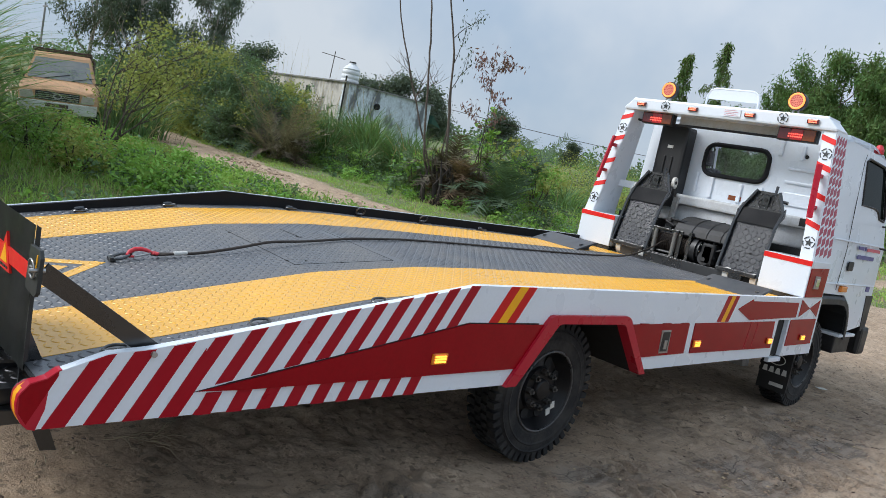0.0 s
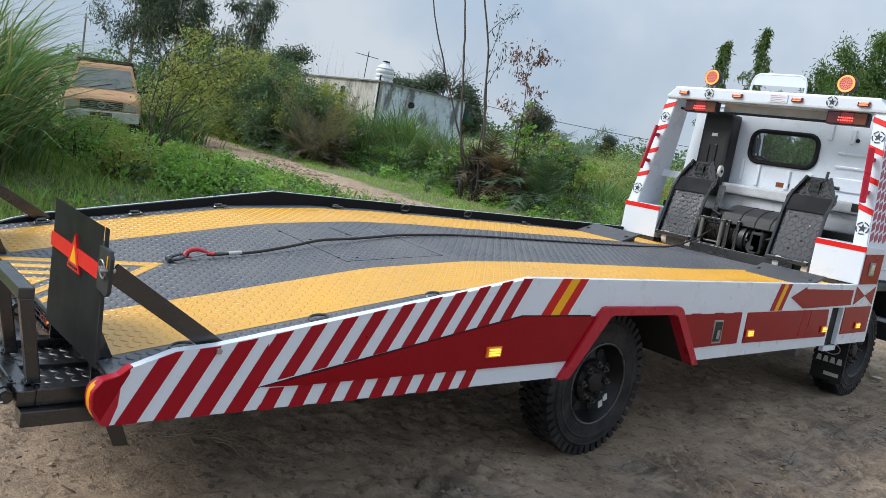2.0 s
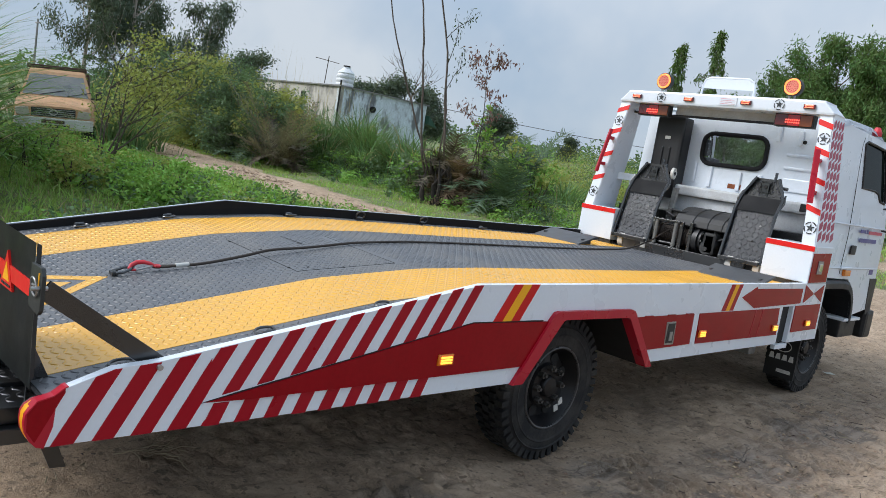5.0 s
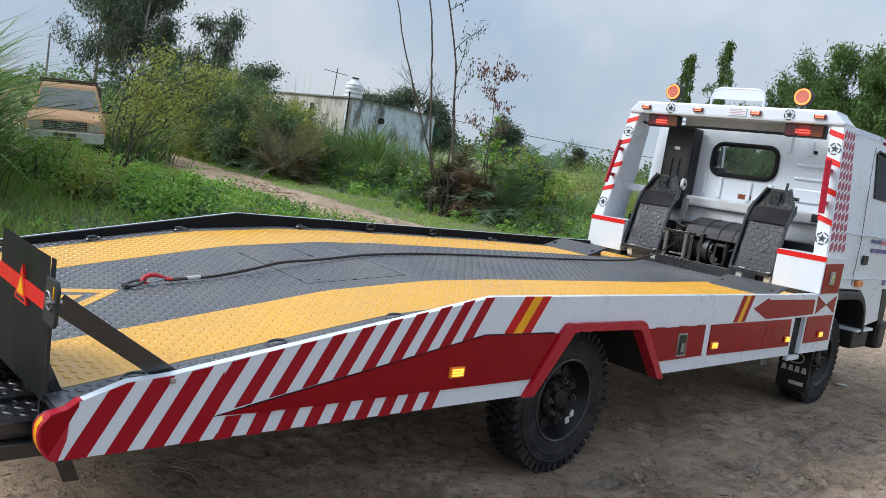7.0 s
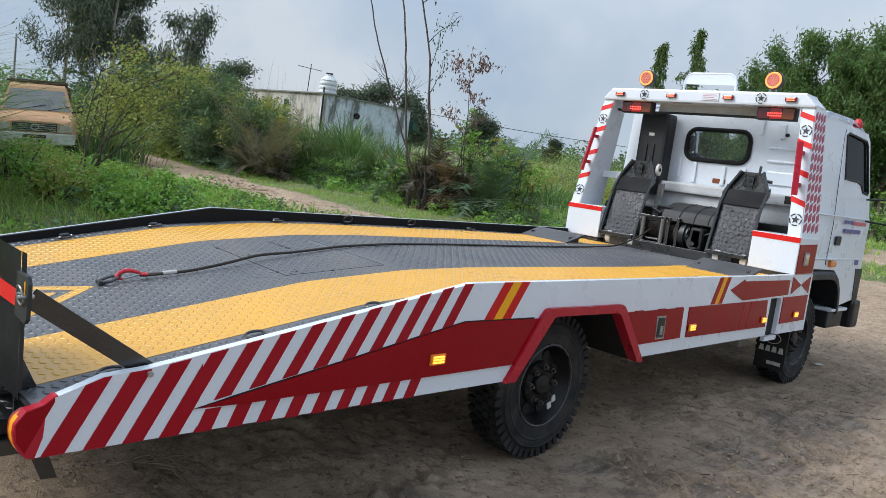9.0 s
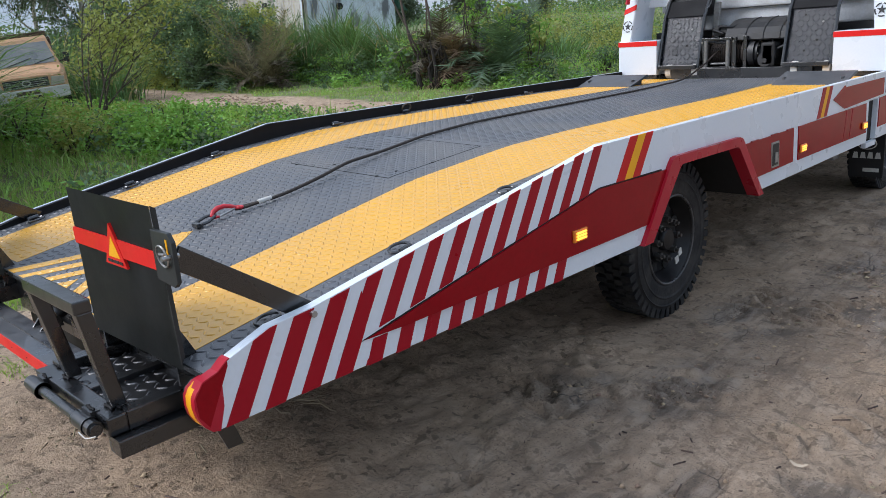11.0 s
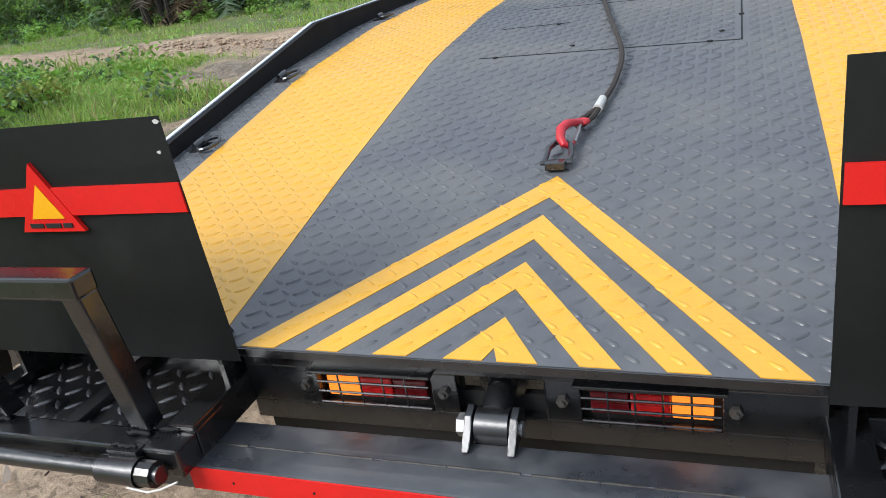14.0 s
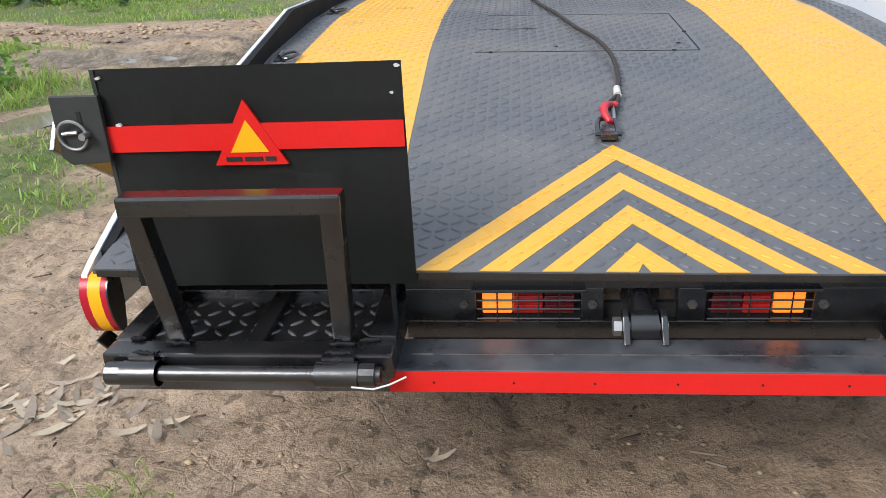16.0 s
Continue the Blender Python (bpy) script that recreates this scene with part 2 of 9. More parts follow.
def array_mesh(name, verts, faces, mats, parent=None, mat_index=None, smooth=False):
    """A mesh from numpy arrays of vertices and of quads or triangles."""
    verts, faces = np.asarray(verts, np.float32).reshape(-1, 3), np.asarray(faces, np.int32)
    k = faces.shape[1]
    me = bpy.data.meshes.new(name)
    me.vertices.add(len(verts))
    me.vertices.foreach_set("co", verts.ravel())
    me.loops.add(faces.size)
    me.loops.foreach_set("vertex_index", faces.ravel())
    me.polygons.add(len(faces))
    me.polygons.foreach_set("loop_start", np.arange(0, faces.size, k, dtype=np.int32))
    for m in mats:
        me.materials.append(m)
    if mat_index is not None:
        me.polygons.foreach_set("material_index", np.asarray(mat_index, np.int32))
    if smooth:
        me.polygons.foreach_set("use_smooth", np.ones(len(faces), bool))
    me.update(calc_edges=True)
    ob = new(name, me)
    if parent:
        ob.parent = parent
    return ob


def box(bm, x0, x1, y0, y1, z0, z1, bevel=0.0, turn=None):
    t = bmesh.new() if bevel else bm
    vs = [t.verts.new((x, y, z)) for z in (z0, z1) for y in (y0, y1) for x in (x0, x1)]
    if turn is not None:
        for v in vs:
            v.co = turn @ v.co
    for f in ((0, 2, 3, 1), (4, 5, 7, 6), (0, 1, 5, 4), (2, 6, 7, 3), (0, 4, 6, 2), (1, 3, 7, 5)):
        t.faces.new([vs[i] for i in f])
    if bevel:
        bmesh.ops.bevel(t, geom=t.edges[:], offset=bevel, segments=2, affect="EDGES", profile=0.6)
        merge(bm, t)


def merge(bm, other):
    me = bpy.data.meshes.new("scratch")
    other.to_mesh(me)
    other.free()
    bm.from_mesh(me)
    bpy.data.meshes.remove(me)


def prism(bm, poly, axis, a, b, bevel=0.0):
    """Extrudes a polygon, given in the two other axes, from a to b along axis."""
    t = bmesh.new() if bevel else bm

    def at(p, c):
        return {"x": (c, p[0], p[1]), "y": (p[0], c, p[1]), "z": (p[0], p[1], c)}[axis]
    lo, hi = [t.verts.new(at(p, a)) for p in poly], [t.verts.new(at(p, b)) for p in poly]
    t.faces.new(lo)
    t.faces.new(hi[::-1])
    n = len(poly)
    for i in range(n):
        t.faces.new((lo[i], hi[i], hi[(i + 1) % n], lo[(i + 1) % n]))
    if bevel:
        bmesh.ops.bevel(t, geom=t.edges[:], offset=bevel, segments=2, affect="EDGES", profile=0.6)
        merge(bm, t)


def rod(bm, p0, p1, r0, r1=None, n=12, caps=True):
    p0, p1 = Vector(p0), Vector(p1)
    r1 = r0 if r1 is None else r1
    q = (p1 - p0).to_track_quat("Z", "Y")
    rings = []
    for p, r in ((p0, r0), (p1, r1)):
        rings.append([bm.verts.new(p + q @ Vector((r * math.cos(2 * math.pi * i / n), r * math.sin(2 * math.pi * i / n), 0))) for i in range(n)])
    for i in range(n):
        bm.faces.new((rings[0][i], rings[0][(i + 1) % n], rings[1][(i + 1) % n], rings[1][i]))
    if caps:
        bm.faces.new(rings[0][::-1])
        bm.faces.new(rings[1])


def tube(bm, pts, radius, n=8, closed=False):
    """A round bar along points; radius is one number or one for each point."""
    pts = [Vector(p) for p in pts]
    m = len(pts)
    rad = [radius] * m if isinstance(radius, (int, float)) else radius
    rings, side = [], None
    for i, p in enumerate(pts):
        a = pts[(i - 1) % m] if closed or i else p
        b = pts[(i + 1) % m] if closed or i < m - 1 else p
        d = (b - a).normalized()
        if side is None:
            side = d.orthogonal().normalized()
        side = (side - d * side.dot(d)).normalized()
        up = d.cross(side)
        rings.append([bm.verts.new(p + rad[i] * (side * math.cos(2 * math.pi * k / n) + up * math.sin(2 * math.pi * k / n))) for k in range(n)])
    for i in range(m if closed else m - 1):
        r, s = rings[i], rings[(i + 1) % m]
        for k in range(n):
            bm.faces.new((r[k], r[(k + 1) % n], s[(k + 1) % n], s[k]))
    if not closed:
        bm.faces.new(rings[0][::-1])
        bm.faces.new(rings[-1])


def lathe(bm, profile, centre, n=40):
    """Turns a profile of (radius, x) about the x axis through centre."""
    cx, cy, cz = centre
    rings = [[bm.verts.new((cx + x, cy + r * math.cos(2 * math.pi * i / n), cz + r * math.sin(2 * math.pi * i / n))) for i in range(n)] for r, x in profile]
    for a, b in zip(rings, rings[1:]):
        for i in range(n):
            bm.faces.new((a[i], a[(i + 1) % n], b[(i + 1) % n], b[i]))
    return rings


def clip(poly, a, b, c):
    """The part of a convex polygon where a*u + b*v <= c."""
    out = []
    for (u0, v0), (u1, v1) in zip(poly, poly[1:] + poly[:1]):
        d0, d1 = a * u0 + b * v0 - c, a * u1 + b * v1 - c
        if d0 <= 0:
            out.append((u0, v0))
        if d0 * d1 < 0:
            k = d0 / (d0 - d1)
            out.append((u0 + k * (u1 - u0), v0 + k * (v1 - v0)))
    return out


def smoothstep(v):
    v = np.clip(v, 0, 1)
    return v * v * (3 - 2 * v)


def terrain(x, y):
    """Height of the ground: level under the truck, rising gently behind it, with a low bank on one side."""
    x, y = np.asarray(x, float), np.asarray(y, float)
    r = -0.65 * x + 0.76 * y - 2
    z = 0.026 * np.where(r < 6, np.clip(r, 0, 6) ** 2 / 12, r - 3)
    return z + 0.40 * smoothstep((-x - 3.5) / 4.5) * smoothstep((7.5 - y) / 5) * smoothstep((y + 9) / 6)


def ground_z(x, y):
    return float(terrain(x, y))


# ---------------------------------------------------------------- the recovery truck
W = 1.165
truck = root("tow_truck", "white and dark red flatbed recovery truck with yellow striped chequer-plate deck", "tow truck")
DECK_Y = (-0.02, 0.0, 0.6, 1.28, 1.36, 1.90, 2.0, 2.45, 4.1, 4.9, 5.72)
DECK_Z = (0.729, 0.732, 0.829, 0.9385, 0.9495, 0.9945, 1.001, 1.012, 1.012, 1.012, 1.012)


def deck_z(y):
    return float(np.interp(y, DECK_Y, DECK_Z))


def weld(bm):
    bmesh.ops.remove_doubles(bm, verts=bm.verts, dist=1e-5)
    return bm


def skin(bm, poly, t, drop=0.0):
    """A thin sheet over the deck, following its slope: poly in plan, t thick."""
    cuts = [min(p[1] for p in poly)] + [k for k in DECK_Y if min(p[1] for p in poly) < k < max(p[1] for p in poly)] + [max(p[1] for p in poly)]
    for a, b in zip(cuts, cuts[1:]):
        q = clip(clip(poly, 0, -1, -a), 0, 1, b)
        if len(q) < 3:
            continue
        lo = [bm.verts.new((x, y, deck_z(y) - drop)) for x, y in q]
        hi = [bm.verts.new((x, y, deck_z(y) + t)) for x, y in q]
        bm.faces.new(lo[::-1])
        bm.faces.new(hi)
        for i in range(len(q)):
            j = (i + 1) % len(q)
            bm.faces.new((lo[i], lo[j], hi[j], hi[i]))


# deck plate with its painted stripes and chevrons
bm = bmesh.new()
skin(bm, [(-1.13, -0.02), (1.13, -0.02), (1.13, 5.72), (-1.13, 5.72)], 0.0, 0.012)
deck = part("deck", weld(bm), M_DECKGREY, truck, "grey painted chequer-plate deck")
STRIPES = []
EDGE_Y = (0.035, 0.3, 0.6, 1.5, 5.71)
for s, inner, outer in ((-1, (0.505, 0.515, 0.53, 0.55, 0.55), (0.985, 1.0, 1.005, 1.015, 1.015)), (1, (0.53, 0.535, 0.537, 0.53, 0.545), (0.985, 0.985, 0.985, 0.985, 0.995))):
    STRIPES.append([(s * x, y) for x, y in zip(inner, EDGE_Y)] + [(s * x, y) for x, y in zip(outer[::-1], EDGE_Y[::-1])])
    bm = bmesh.new()
    for k in range(4):
        skin(bm, [(s * inner[k], EDGE_Y[k]), (s * outer[k], EDGE_Y[k]), (s * outer[k + 1], EDGE_Y[k + 1]), (s * inner[k + 1], EDGE_Y[k + 1])], 0.0015)
    part("yellow_stripe", weld(bm), M_DECKYEL, deck, "yellow painted wheel track")
CHEV = ((0.566, 0.478, 0.455, 0.388), (0.408, 0.322, 0.325, 0.265), (0.247, 0.166, 0.20, 0.14), (0.089, 0.012, 0.076, 0.012))
CX = 0.008
CHEV_ARMS = []
for top, low, out, inn in CHEV:
    bm = bmesh.new()
    for s in (-1, 1):
        arm = [(CX + s * out, -0.018), (CX, top), (CX, low), (CX + s * inn, -0.018)]
        skin(bm, arm, 0.0015)
        CHEV_ARMS.append(arm)
    part("chevron", weld(bm), M_DECKYEL, deck, "yellow painted arrow stripe")


def inside(poly, x, y):
    hit = np.zeros(x.shape, bool)
    for (x0, y0), (x1, y1) in zip(poly, poly[1:] + poly[:1]):
        cross = (y0 > y) != (y1 > y)
        with np.errstate(divide="ignore", invalid="ignore"):
            hit ^= cross & (x < (x1 - x0) * (y - y0) / (y1 - y0) + x0)
    return hit


def lugs(x, y, z, angle, length, width, height, tilt=None):
    """Raised lens-shaped lugs of a chequer plate, as arrays of vertices and quads."""
    n = len(x)
    shape = np.array([(-0.5, 0), (-0.22, -0.44), (0.22, -0.44), (0.5, 0), (0.22, 0.44), (-0.22, 0.44)])
    base, top = shape * (length, width), shape * (length * 0.80, width * 0.42)
    ca, sa = np.cos(angle), np.sin(angle)
    v = np.zeros((n, 12, 3))
    for k, (ring, dz) in enumerate(((base, 0.0), (top, height))):
        for i in range(6):
            dx, dy = ring[i, 0] * ca - ring[i, 1] * sa, ring[i, 0] * sa + ring[i, 1] * ca
            v[:, k * 6 + i, 0], v[:, k * 6 + i, 1] = x + dx, y + dy
            v[:, k * 6 + i, 2] = z + dz + (0 if tilt is None else tilt * dy)
    f = np.array([(6, 7, 8, 9), (6, 9, 10, 11)] + [(i, (i + 1) % 6, 6 + (i + 1) % 6, 6 + i) for i in range(6)])
    return v.reshape(-1, 3), (f[None] + 12 * np.arange(n)[:, None, None]).reshape(-1, 4)


PITCH = 0.033
gi, gj = np.meshgrid(np.arange(int(2.22 / PITCH)), np.arange(int(5.70 / PITCH)), indexing="ij")
gx, gy = -1.10 + PITCH * gi.ravel(), 0.006 + PITCH * gj.ravel()
gz = np.interp(gy, DECK_Y, DECK_Z)
slope = (np.interp(gy + 0.01, DECK_Y, DECK_Z) - np.interp(gy - 0.01, DECK_Y, DECK_Z)) / 0.02
lug_turn = np.where((gi + gj).ravel() % 2, 0.62, -0.62)
yellow, tips = np.zeros(gx.shape, bool), np.zeros((len(gx), 2), bool)
for poly in STRIPES + CHEV_ARMS:
    yellow |= inside(poly, gx, gy)
    for k, off in enumerate((-0.013, 0.013)):
        tips[:, k] |= inside(poly, gx + off * np.cos(lug_turn), gy + off * np.sin(lug_turn))
whole = (tips[:, 0] == yellow) & (tips[:, 1] == yellow)
HATCH = [[(-0.385, 1.342), (0.385, 1.320), (0.385, 1.325), (-0.385, 1.347)], [(0.381, 1.32), (0.386, 1.32), (0.389, 1.94), (0.384, 1.94)],
         [(-0.40, 1.70), (-0.16, 1.705), (-0.16, 1.712), (-0.40, 1.707)], [(-0.36, 1.984), (0.385, 1.939), (0.385, 1.943), (-0.36, 1.988)]]
for poly in HATCH:
    xs, ys = [p[0] for p in poly], [p[1] for p in poly]
    whole &= ~((gx > min(xs) - 0.004) & (gx < max(xs) + 0.004) & (gy > min(ys) - 0.004) & (gy < max(ys) + 0.004))
gx, gy, gz, slope, lug_turn, yellow = (q[whole] for q in (gx, gy, gz, slope, lug_turn, yellow))
v, f = lugs(gx, gy, gz + np.where(yellow, 0.0012, 0.0), lug_turn, 0.034, 0.0098, np.where(yellow, 0.0026, 0.0031), slope)
bm = bmesh.new()
box(bm, -1.12, 1.12, -0.0245, -0.0205, deck_z(-0.02) - 0.016, deck_z(-0.02) - 0.001)
part("rear_edge", bm, M_BLACK, deck, "black painted rear edge")
lug_field = array_mesh("tread_pattern", v, f, [M_DECKGREY, M_DECKYEL], deck, np.repeat(yellow.astype(int), 8))
tagged(lug_field, kind="stuff")

# hatch joints in the deck
for poly in HATCH:
    bm = bmesh.new()
    skin(bm, poly, 0.0012)
    part("hatch_joint", weld(bm), M_SEAM, deck)
for x, y in ((-0.33, 1.34), (0.30, 1.327), (-0.1, 1.40), (0.384, 1.6), (0.33, 1.42), (-0.2, 1.70)):
    bm = bmesh.new()
    rod(bm, (x, y, deck_z(y) - 0.004), (x, y, deck_z(y) + 0.003), 0.008, n=10)
    part("bolt", bm, M_SEAM, deck)


def d_ring(x, y, side, lift):
    """A lashing ring in its saddle on the deck, lying flat or lifted by an angle."""
    z = deck_z(y)
    bm = bmesh.new()
    sl = math.atan2(deck_z(y + 0.05) - deck_z(y - 0.05), 0.1)
    m = Matrix.Translation((x, y, z)) @ Matrix.Rotation(sl, 4, "X")
    ring = []
    c, s = math.cos(lift), math.sin(lift)
    for i in range(20):
        a = 2 * math.pi * i / 20
        u, w = -side * (0.031 + 0.030 * math.cos(a)), 0.040 * math.sin(a)
        ring.append(m @ Vector((u * c, w, 0.012 + abs(u) * s)))
    tube(bm, ring, 0.0055, 7, closed=True)
    saddle = bmesh.new()
    box(saddle, -0.022, 0.022, -0.030, 0.030, 0.0, 0.004, turn=m)
    tube(saddle, [m @ Vector((0, 0.026 * k, 0.018)) for k in (-1, -0.5, 0, 0.5, 1)], [0.008, 0.0095, 0.010, 0.0095, 0.008], 8)
    holder = part("lashing_ring", saddle, M_BLACK, truck, "black steel lashing ring")
    part("ring", bm, M_BLACK, holder, smooth=True)


for y, lift in ((0.30, 0.05), (0.794, 0.05), (1.306, 0.1), (2.177, 0.1), (2.80, 1.2), (3.45, 1.1), (4.15, 0.1)):
    d_ring(-1.075, y, -1, lift)
for y, lift in ((0.236, 0.06), (0.763, 0.1), (1.327, 0.1), (2.27, 0.22), (2.96, 0.22), (3.62, 0.2), (4.27, 0.2)):
    d_ring(1.085, y, 1, lift)

# the deck falls a little towards its right edge
for ob in [deck, *deck.children_recursive, *[q for r in truck.children if r.name.startswith("lashing_ring") for q in (r, *r.children)]]:
    co = np.zeros(3 * len(ob.data.vertices), np.float32)
    ob.data.vertices.foreach_get("co", co)
    co = co.reshape(-1, 3)
    co[:, 2] -= 0.014 * (co[:, 0] + 0.2) * np.clip((4.9 - co[:, 1]) / 0.8, 0, 1)
    ob.data.vertices.foreach_set("co", co.ravel())

# right body side: white panel with wheel arch and slot
PANEL = [(-0.045, 0.578), (-0.025, 0.557), (2.12, 0.548), (2.38, 0.911), (3.12, 0.905), (3.425, 0.545), (3.435, 0.562), (5.335, 0.562),
         (5.335, 1.05), (1.806, 1.05), (0.32, 0.80), (0.17, 0.788), (0.03, 0.738), (0.0, 0.715), (-0.045, 0.702), (-0.071, 0.668), (-0.069, 0.615)]
bm = bmesh.new()
prism(bm, PANEL, "x", 1.130, W, bevel=0.003)
side_r = part("side_panel", bm, M_WHITE, truck, "white side panel with dark red hazard stripes")
bm = bmesh.new()
box(bm, 1.130, W, 5.335, 5.545, 0.864, 1.05)
box(bm, 1.130, W, 5.335, 5.57, 0.515, 0.552, 0.003)
prism(bm, [(5.545, 0.56), (6.17, 0.56), (6.155, 1.05), (5.545, 1.05)], "x", 1.130, W)
part("side_panel", bm, M_WHITE, truck, "white front side panel with marker lamp")


def decal(name, polys, mat, parent, x=W, t=0.0026, label=""):
    bm = bmesh.new()
    for p in polys:
        if len(p) > 2:
            prism(bm, p, "x", x - 0.001, x + t)
    return part(name, bm, mat, parent, label)


SL = 0.55
ZONES = (([(-0.02, 0.557), (0.497, 0.556), (0.497, 0.826), (0.32, 0.797), (0.17, 0.785), (0.03, 0.735), (0.0, 0.713), (-0.02, 0.70)], SL, -0.2388, 0.1215, 0.067, 7),
         ([(0.497, 0.652), (1.78, 0.869), (1.87, 0.868), (1.87, 1.050), (1.74, 1.048), (0.497, 0.826)], 0.565, -0.0089, 0.1229, 0.059, 11),
         ([(0.497, 0.553), (1.60, 0.549), (1.60, 0.633), (0.497, 0.633)], 0.42, 0.198, 0.1207, 0.060, 10))
for zone, lean, first, pitch, wide, count in ZONES:
    for k in range(count):
        c = first + pitch * k
        p = clip(clip(zone, -1, lean, wide - c), 1, -lean, c)
        if len(p) > 2:
            decal("hazard_stripe", [p], M_REDVINYL, side_r, label="dark red reflective stripe")
decal("rear_corner_patch", [clip([(-0.071, 0.668), (-0.069, 0.615), (-0.045, 0.578), (-0.025, 0.557), (0.03, 0.557), (0.03, 0.738), (0.0, 0.715), (-0.045, 0.702)], 1, -0.5, -0.054 - 0.5 * 0.556)], M_RED, side_r)
bm = bmesh.new()
prism(bm, [(-0.066, 0.675), (-0.045, 0.7025), (0.0, 0.7155), (0.03, 0.7385), (0.038, 0.7413), (0.037, 0.7448), (0.029, 0.7420), (-0.001, 0.7190), (-0.047, 0.7060), (-0.069, 0.677)], "x", 1.131, W + 0.003)
part("corner_cap", bm, M_REDTRIM, side_r, "red tape over the rail's rear end")
# red wedge, swelling from a sharp tip
bm = bmesh.new()
tip, wedge = (0.49, 0.640), [(0.60, 0.659), (1.785, 0.871), (2.34, 0.860), (2.19, 0.634), (0.66, 0.636)]
lo = [bm.verts.new((W, *p)) for p in [tip] + wedge]
hi = [bm.verts.new((W + (0.004 if i == 0 else 0.010), p[0], p[1])) for i, p in enumerate([tip] + wedge)]
bm.faces.new(hi)
for i in range(6):
    bm.faces.new((lo[i], lo[(i + 1) % 6], hi[(i + 1) % 6], hi[i]))
part("red_wedge_panel", bm, M_RED, side_r, "glossy dark red wedge panel")
# dark strips paint a shadow line along the wedge's upper edge
decal("wedge_shadow_gap", [[(0.47, 0.637), (0.60, 0.657), (0.60, 0.663), (0.49, 0.642)], [(0.60, 0.659), (1.785, 0.871), (1.785, 0.875), (0.60, 0.664)], [(1.785, 0.871), (2.30, 0.861), (2.30, 0.867), (1.785, 0.875)]], M_SEAM, side_r, t=0.003)
# yellow and red slanted bands
for (ya, za), w in (((2.032, 1.052), 0.195), ((4.362, 1.046), 0.175)):
    zb = 0.869 if ya < 3 else 0.858
    sh = -0.117 if ya < 3 else -0.090
    for k, m in enumerate((M_ORANGETAPE, M_YELTAPE, M_ORANGETAPE)):
        if ya > 3 and k != 1:
            m = M_REDVINYL
        a, b = ya + w * k / 3, ya + w * (k + 1) / 3
        decal("slanted_band", [[(a, za), (b, za), (b + sh, zb), (a + sh, zb)]], m, side_r)
# wheel arch trim
ARCH_OUT = [(2.115, 0.545), (2.350, 0.875), (2.372, 0.899), (2.405, 0.9115), (3.095, 0.9055), (3.124, 0.896), (3.144, 0.880), (3.43, 0.538)]
ARCH_IN = [(2.195, 0.545), (2.440, 0.848), (2.453, 0.860), (2.470, 0.866), (3.065, 0.858), (3.083, 0.852), (3.096, 0.843), (3.365, 0.538)]
bm = bmesh.new()
for i in range(7):
    prism(bm, [ARCH_OUT[i], ARCH_OUT[i + 1], ARCH_IN[i + 1], ARCH_IN[i]], "x", 1.12, 1.188)
part("wheel_arch_trim", bm, M_REDTRIM, side_r, "bright red wheel arch trim")
bm = bmesh.new()
for i, (p, q) in enumerate(((ARCH_IN[0], (2.455, 0.866)), ((2.455, 0.866), (3.085, 0.858)), ((3.085, 0.858), ARCH_IN[7]))):
    prism(bm, [p, q, (q[0], q[1] + 0.012), (p[0], p[1] + 0.012)] if i == 1 else [p, q, (q[0] + (0.012 if i else -0.012), q[1]), (p[0] + (0.012 if i else -0.012), p[1])], "x", 0.45, 1.12)
part("wheel_arch_liner", bm, M_CHASSIS, side_r, "black wheel arch liner")
# compartment doors and arrow
decal("locker_door", [[(3.19, 0.852), (3.885, 0.852), (3.895, 0.648), (3.36, 0.642), (3.43, 0.56), (3.44, 0.63)][:4] + [(3.36, 0.64)]], M_RED, side_r, t=0.006, label="dark red locker door")
decal("locker_door", [[(3.965, 0.852), (5.255, 0.856), (5.29, 0.64), (3.975, 0.645)]], M_RED, side_r, t=0.006, label="long dark red locker door")
decal("locker_door", [[(5.575, 0.866), (6.11, 0.872), (6.115, 0.652), (5.575, 0.646)]], M_RED, side_r, t=0.006, label="dark red locker door")
decal("door_crease", [[(4.83, 0.852), (4.838, 0.852), (4.80, 0.648), (4.792, 0.648)], [(4.95, 0.853), (4.957, 0.853), (4.925, 0.648), (4.918, 0.648)]], M_REDTRIM, side_r, t=0.008)
decal("red_arrow", [[(4.555, 0.950), (4.775, 1.026), (4.785, 1.012), (5.655, 1.008), (5.66, 0.886), (4.785, 0.868)]], M_RED, side_r, t=0.004, label="dark red arrow pointing to the rear")
decal("bow_tie_mark", [[(5.715, 1.035), (5.915, 0.962), (5.715, 0.888)], [(6.115, 1.035), (5.92, 0.962), (6.11, 0.888)]], M_RED, side_r, t=0.004)
for y in (3.28, 3.55, 3.78):
    decal("hinge", [[(y, 0.848), (y + 0.09, 0.848), (y + 0.09, 0.857), (y, 0.857)]], M_RED, side_r, t=0.009)


def latch(y, z):
    bm = bmesh.new()
    prism(bm, [(y - 0.062, z + 0.075), (y + 0.052, z + 0.075), (y + 0.065, z - 0.075), (y - 0.045, z - 0.075)], "x", W, W + 0.010, bevel=0.003)
    plate = part("paddle_latch", bm, M_STEEL, side_r, "recessed steel paddle latch")
    bm = bmesh.new()
    box(bm, W + 0.008, W + 0.0115, y - 0.042, y + 0.044, z - 0.062, z + 0.064)
    part("recess", bm, M_PLASTIC, plate)
    bm = bmesh.new()
    box(bm, W + 0.011, W + 0.018, y - 0.014, y + 0.022, z - 0.046, z + 0.012, 0.003)
    part("paddle", bm, M_STEEL, plate, "steel paddle")


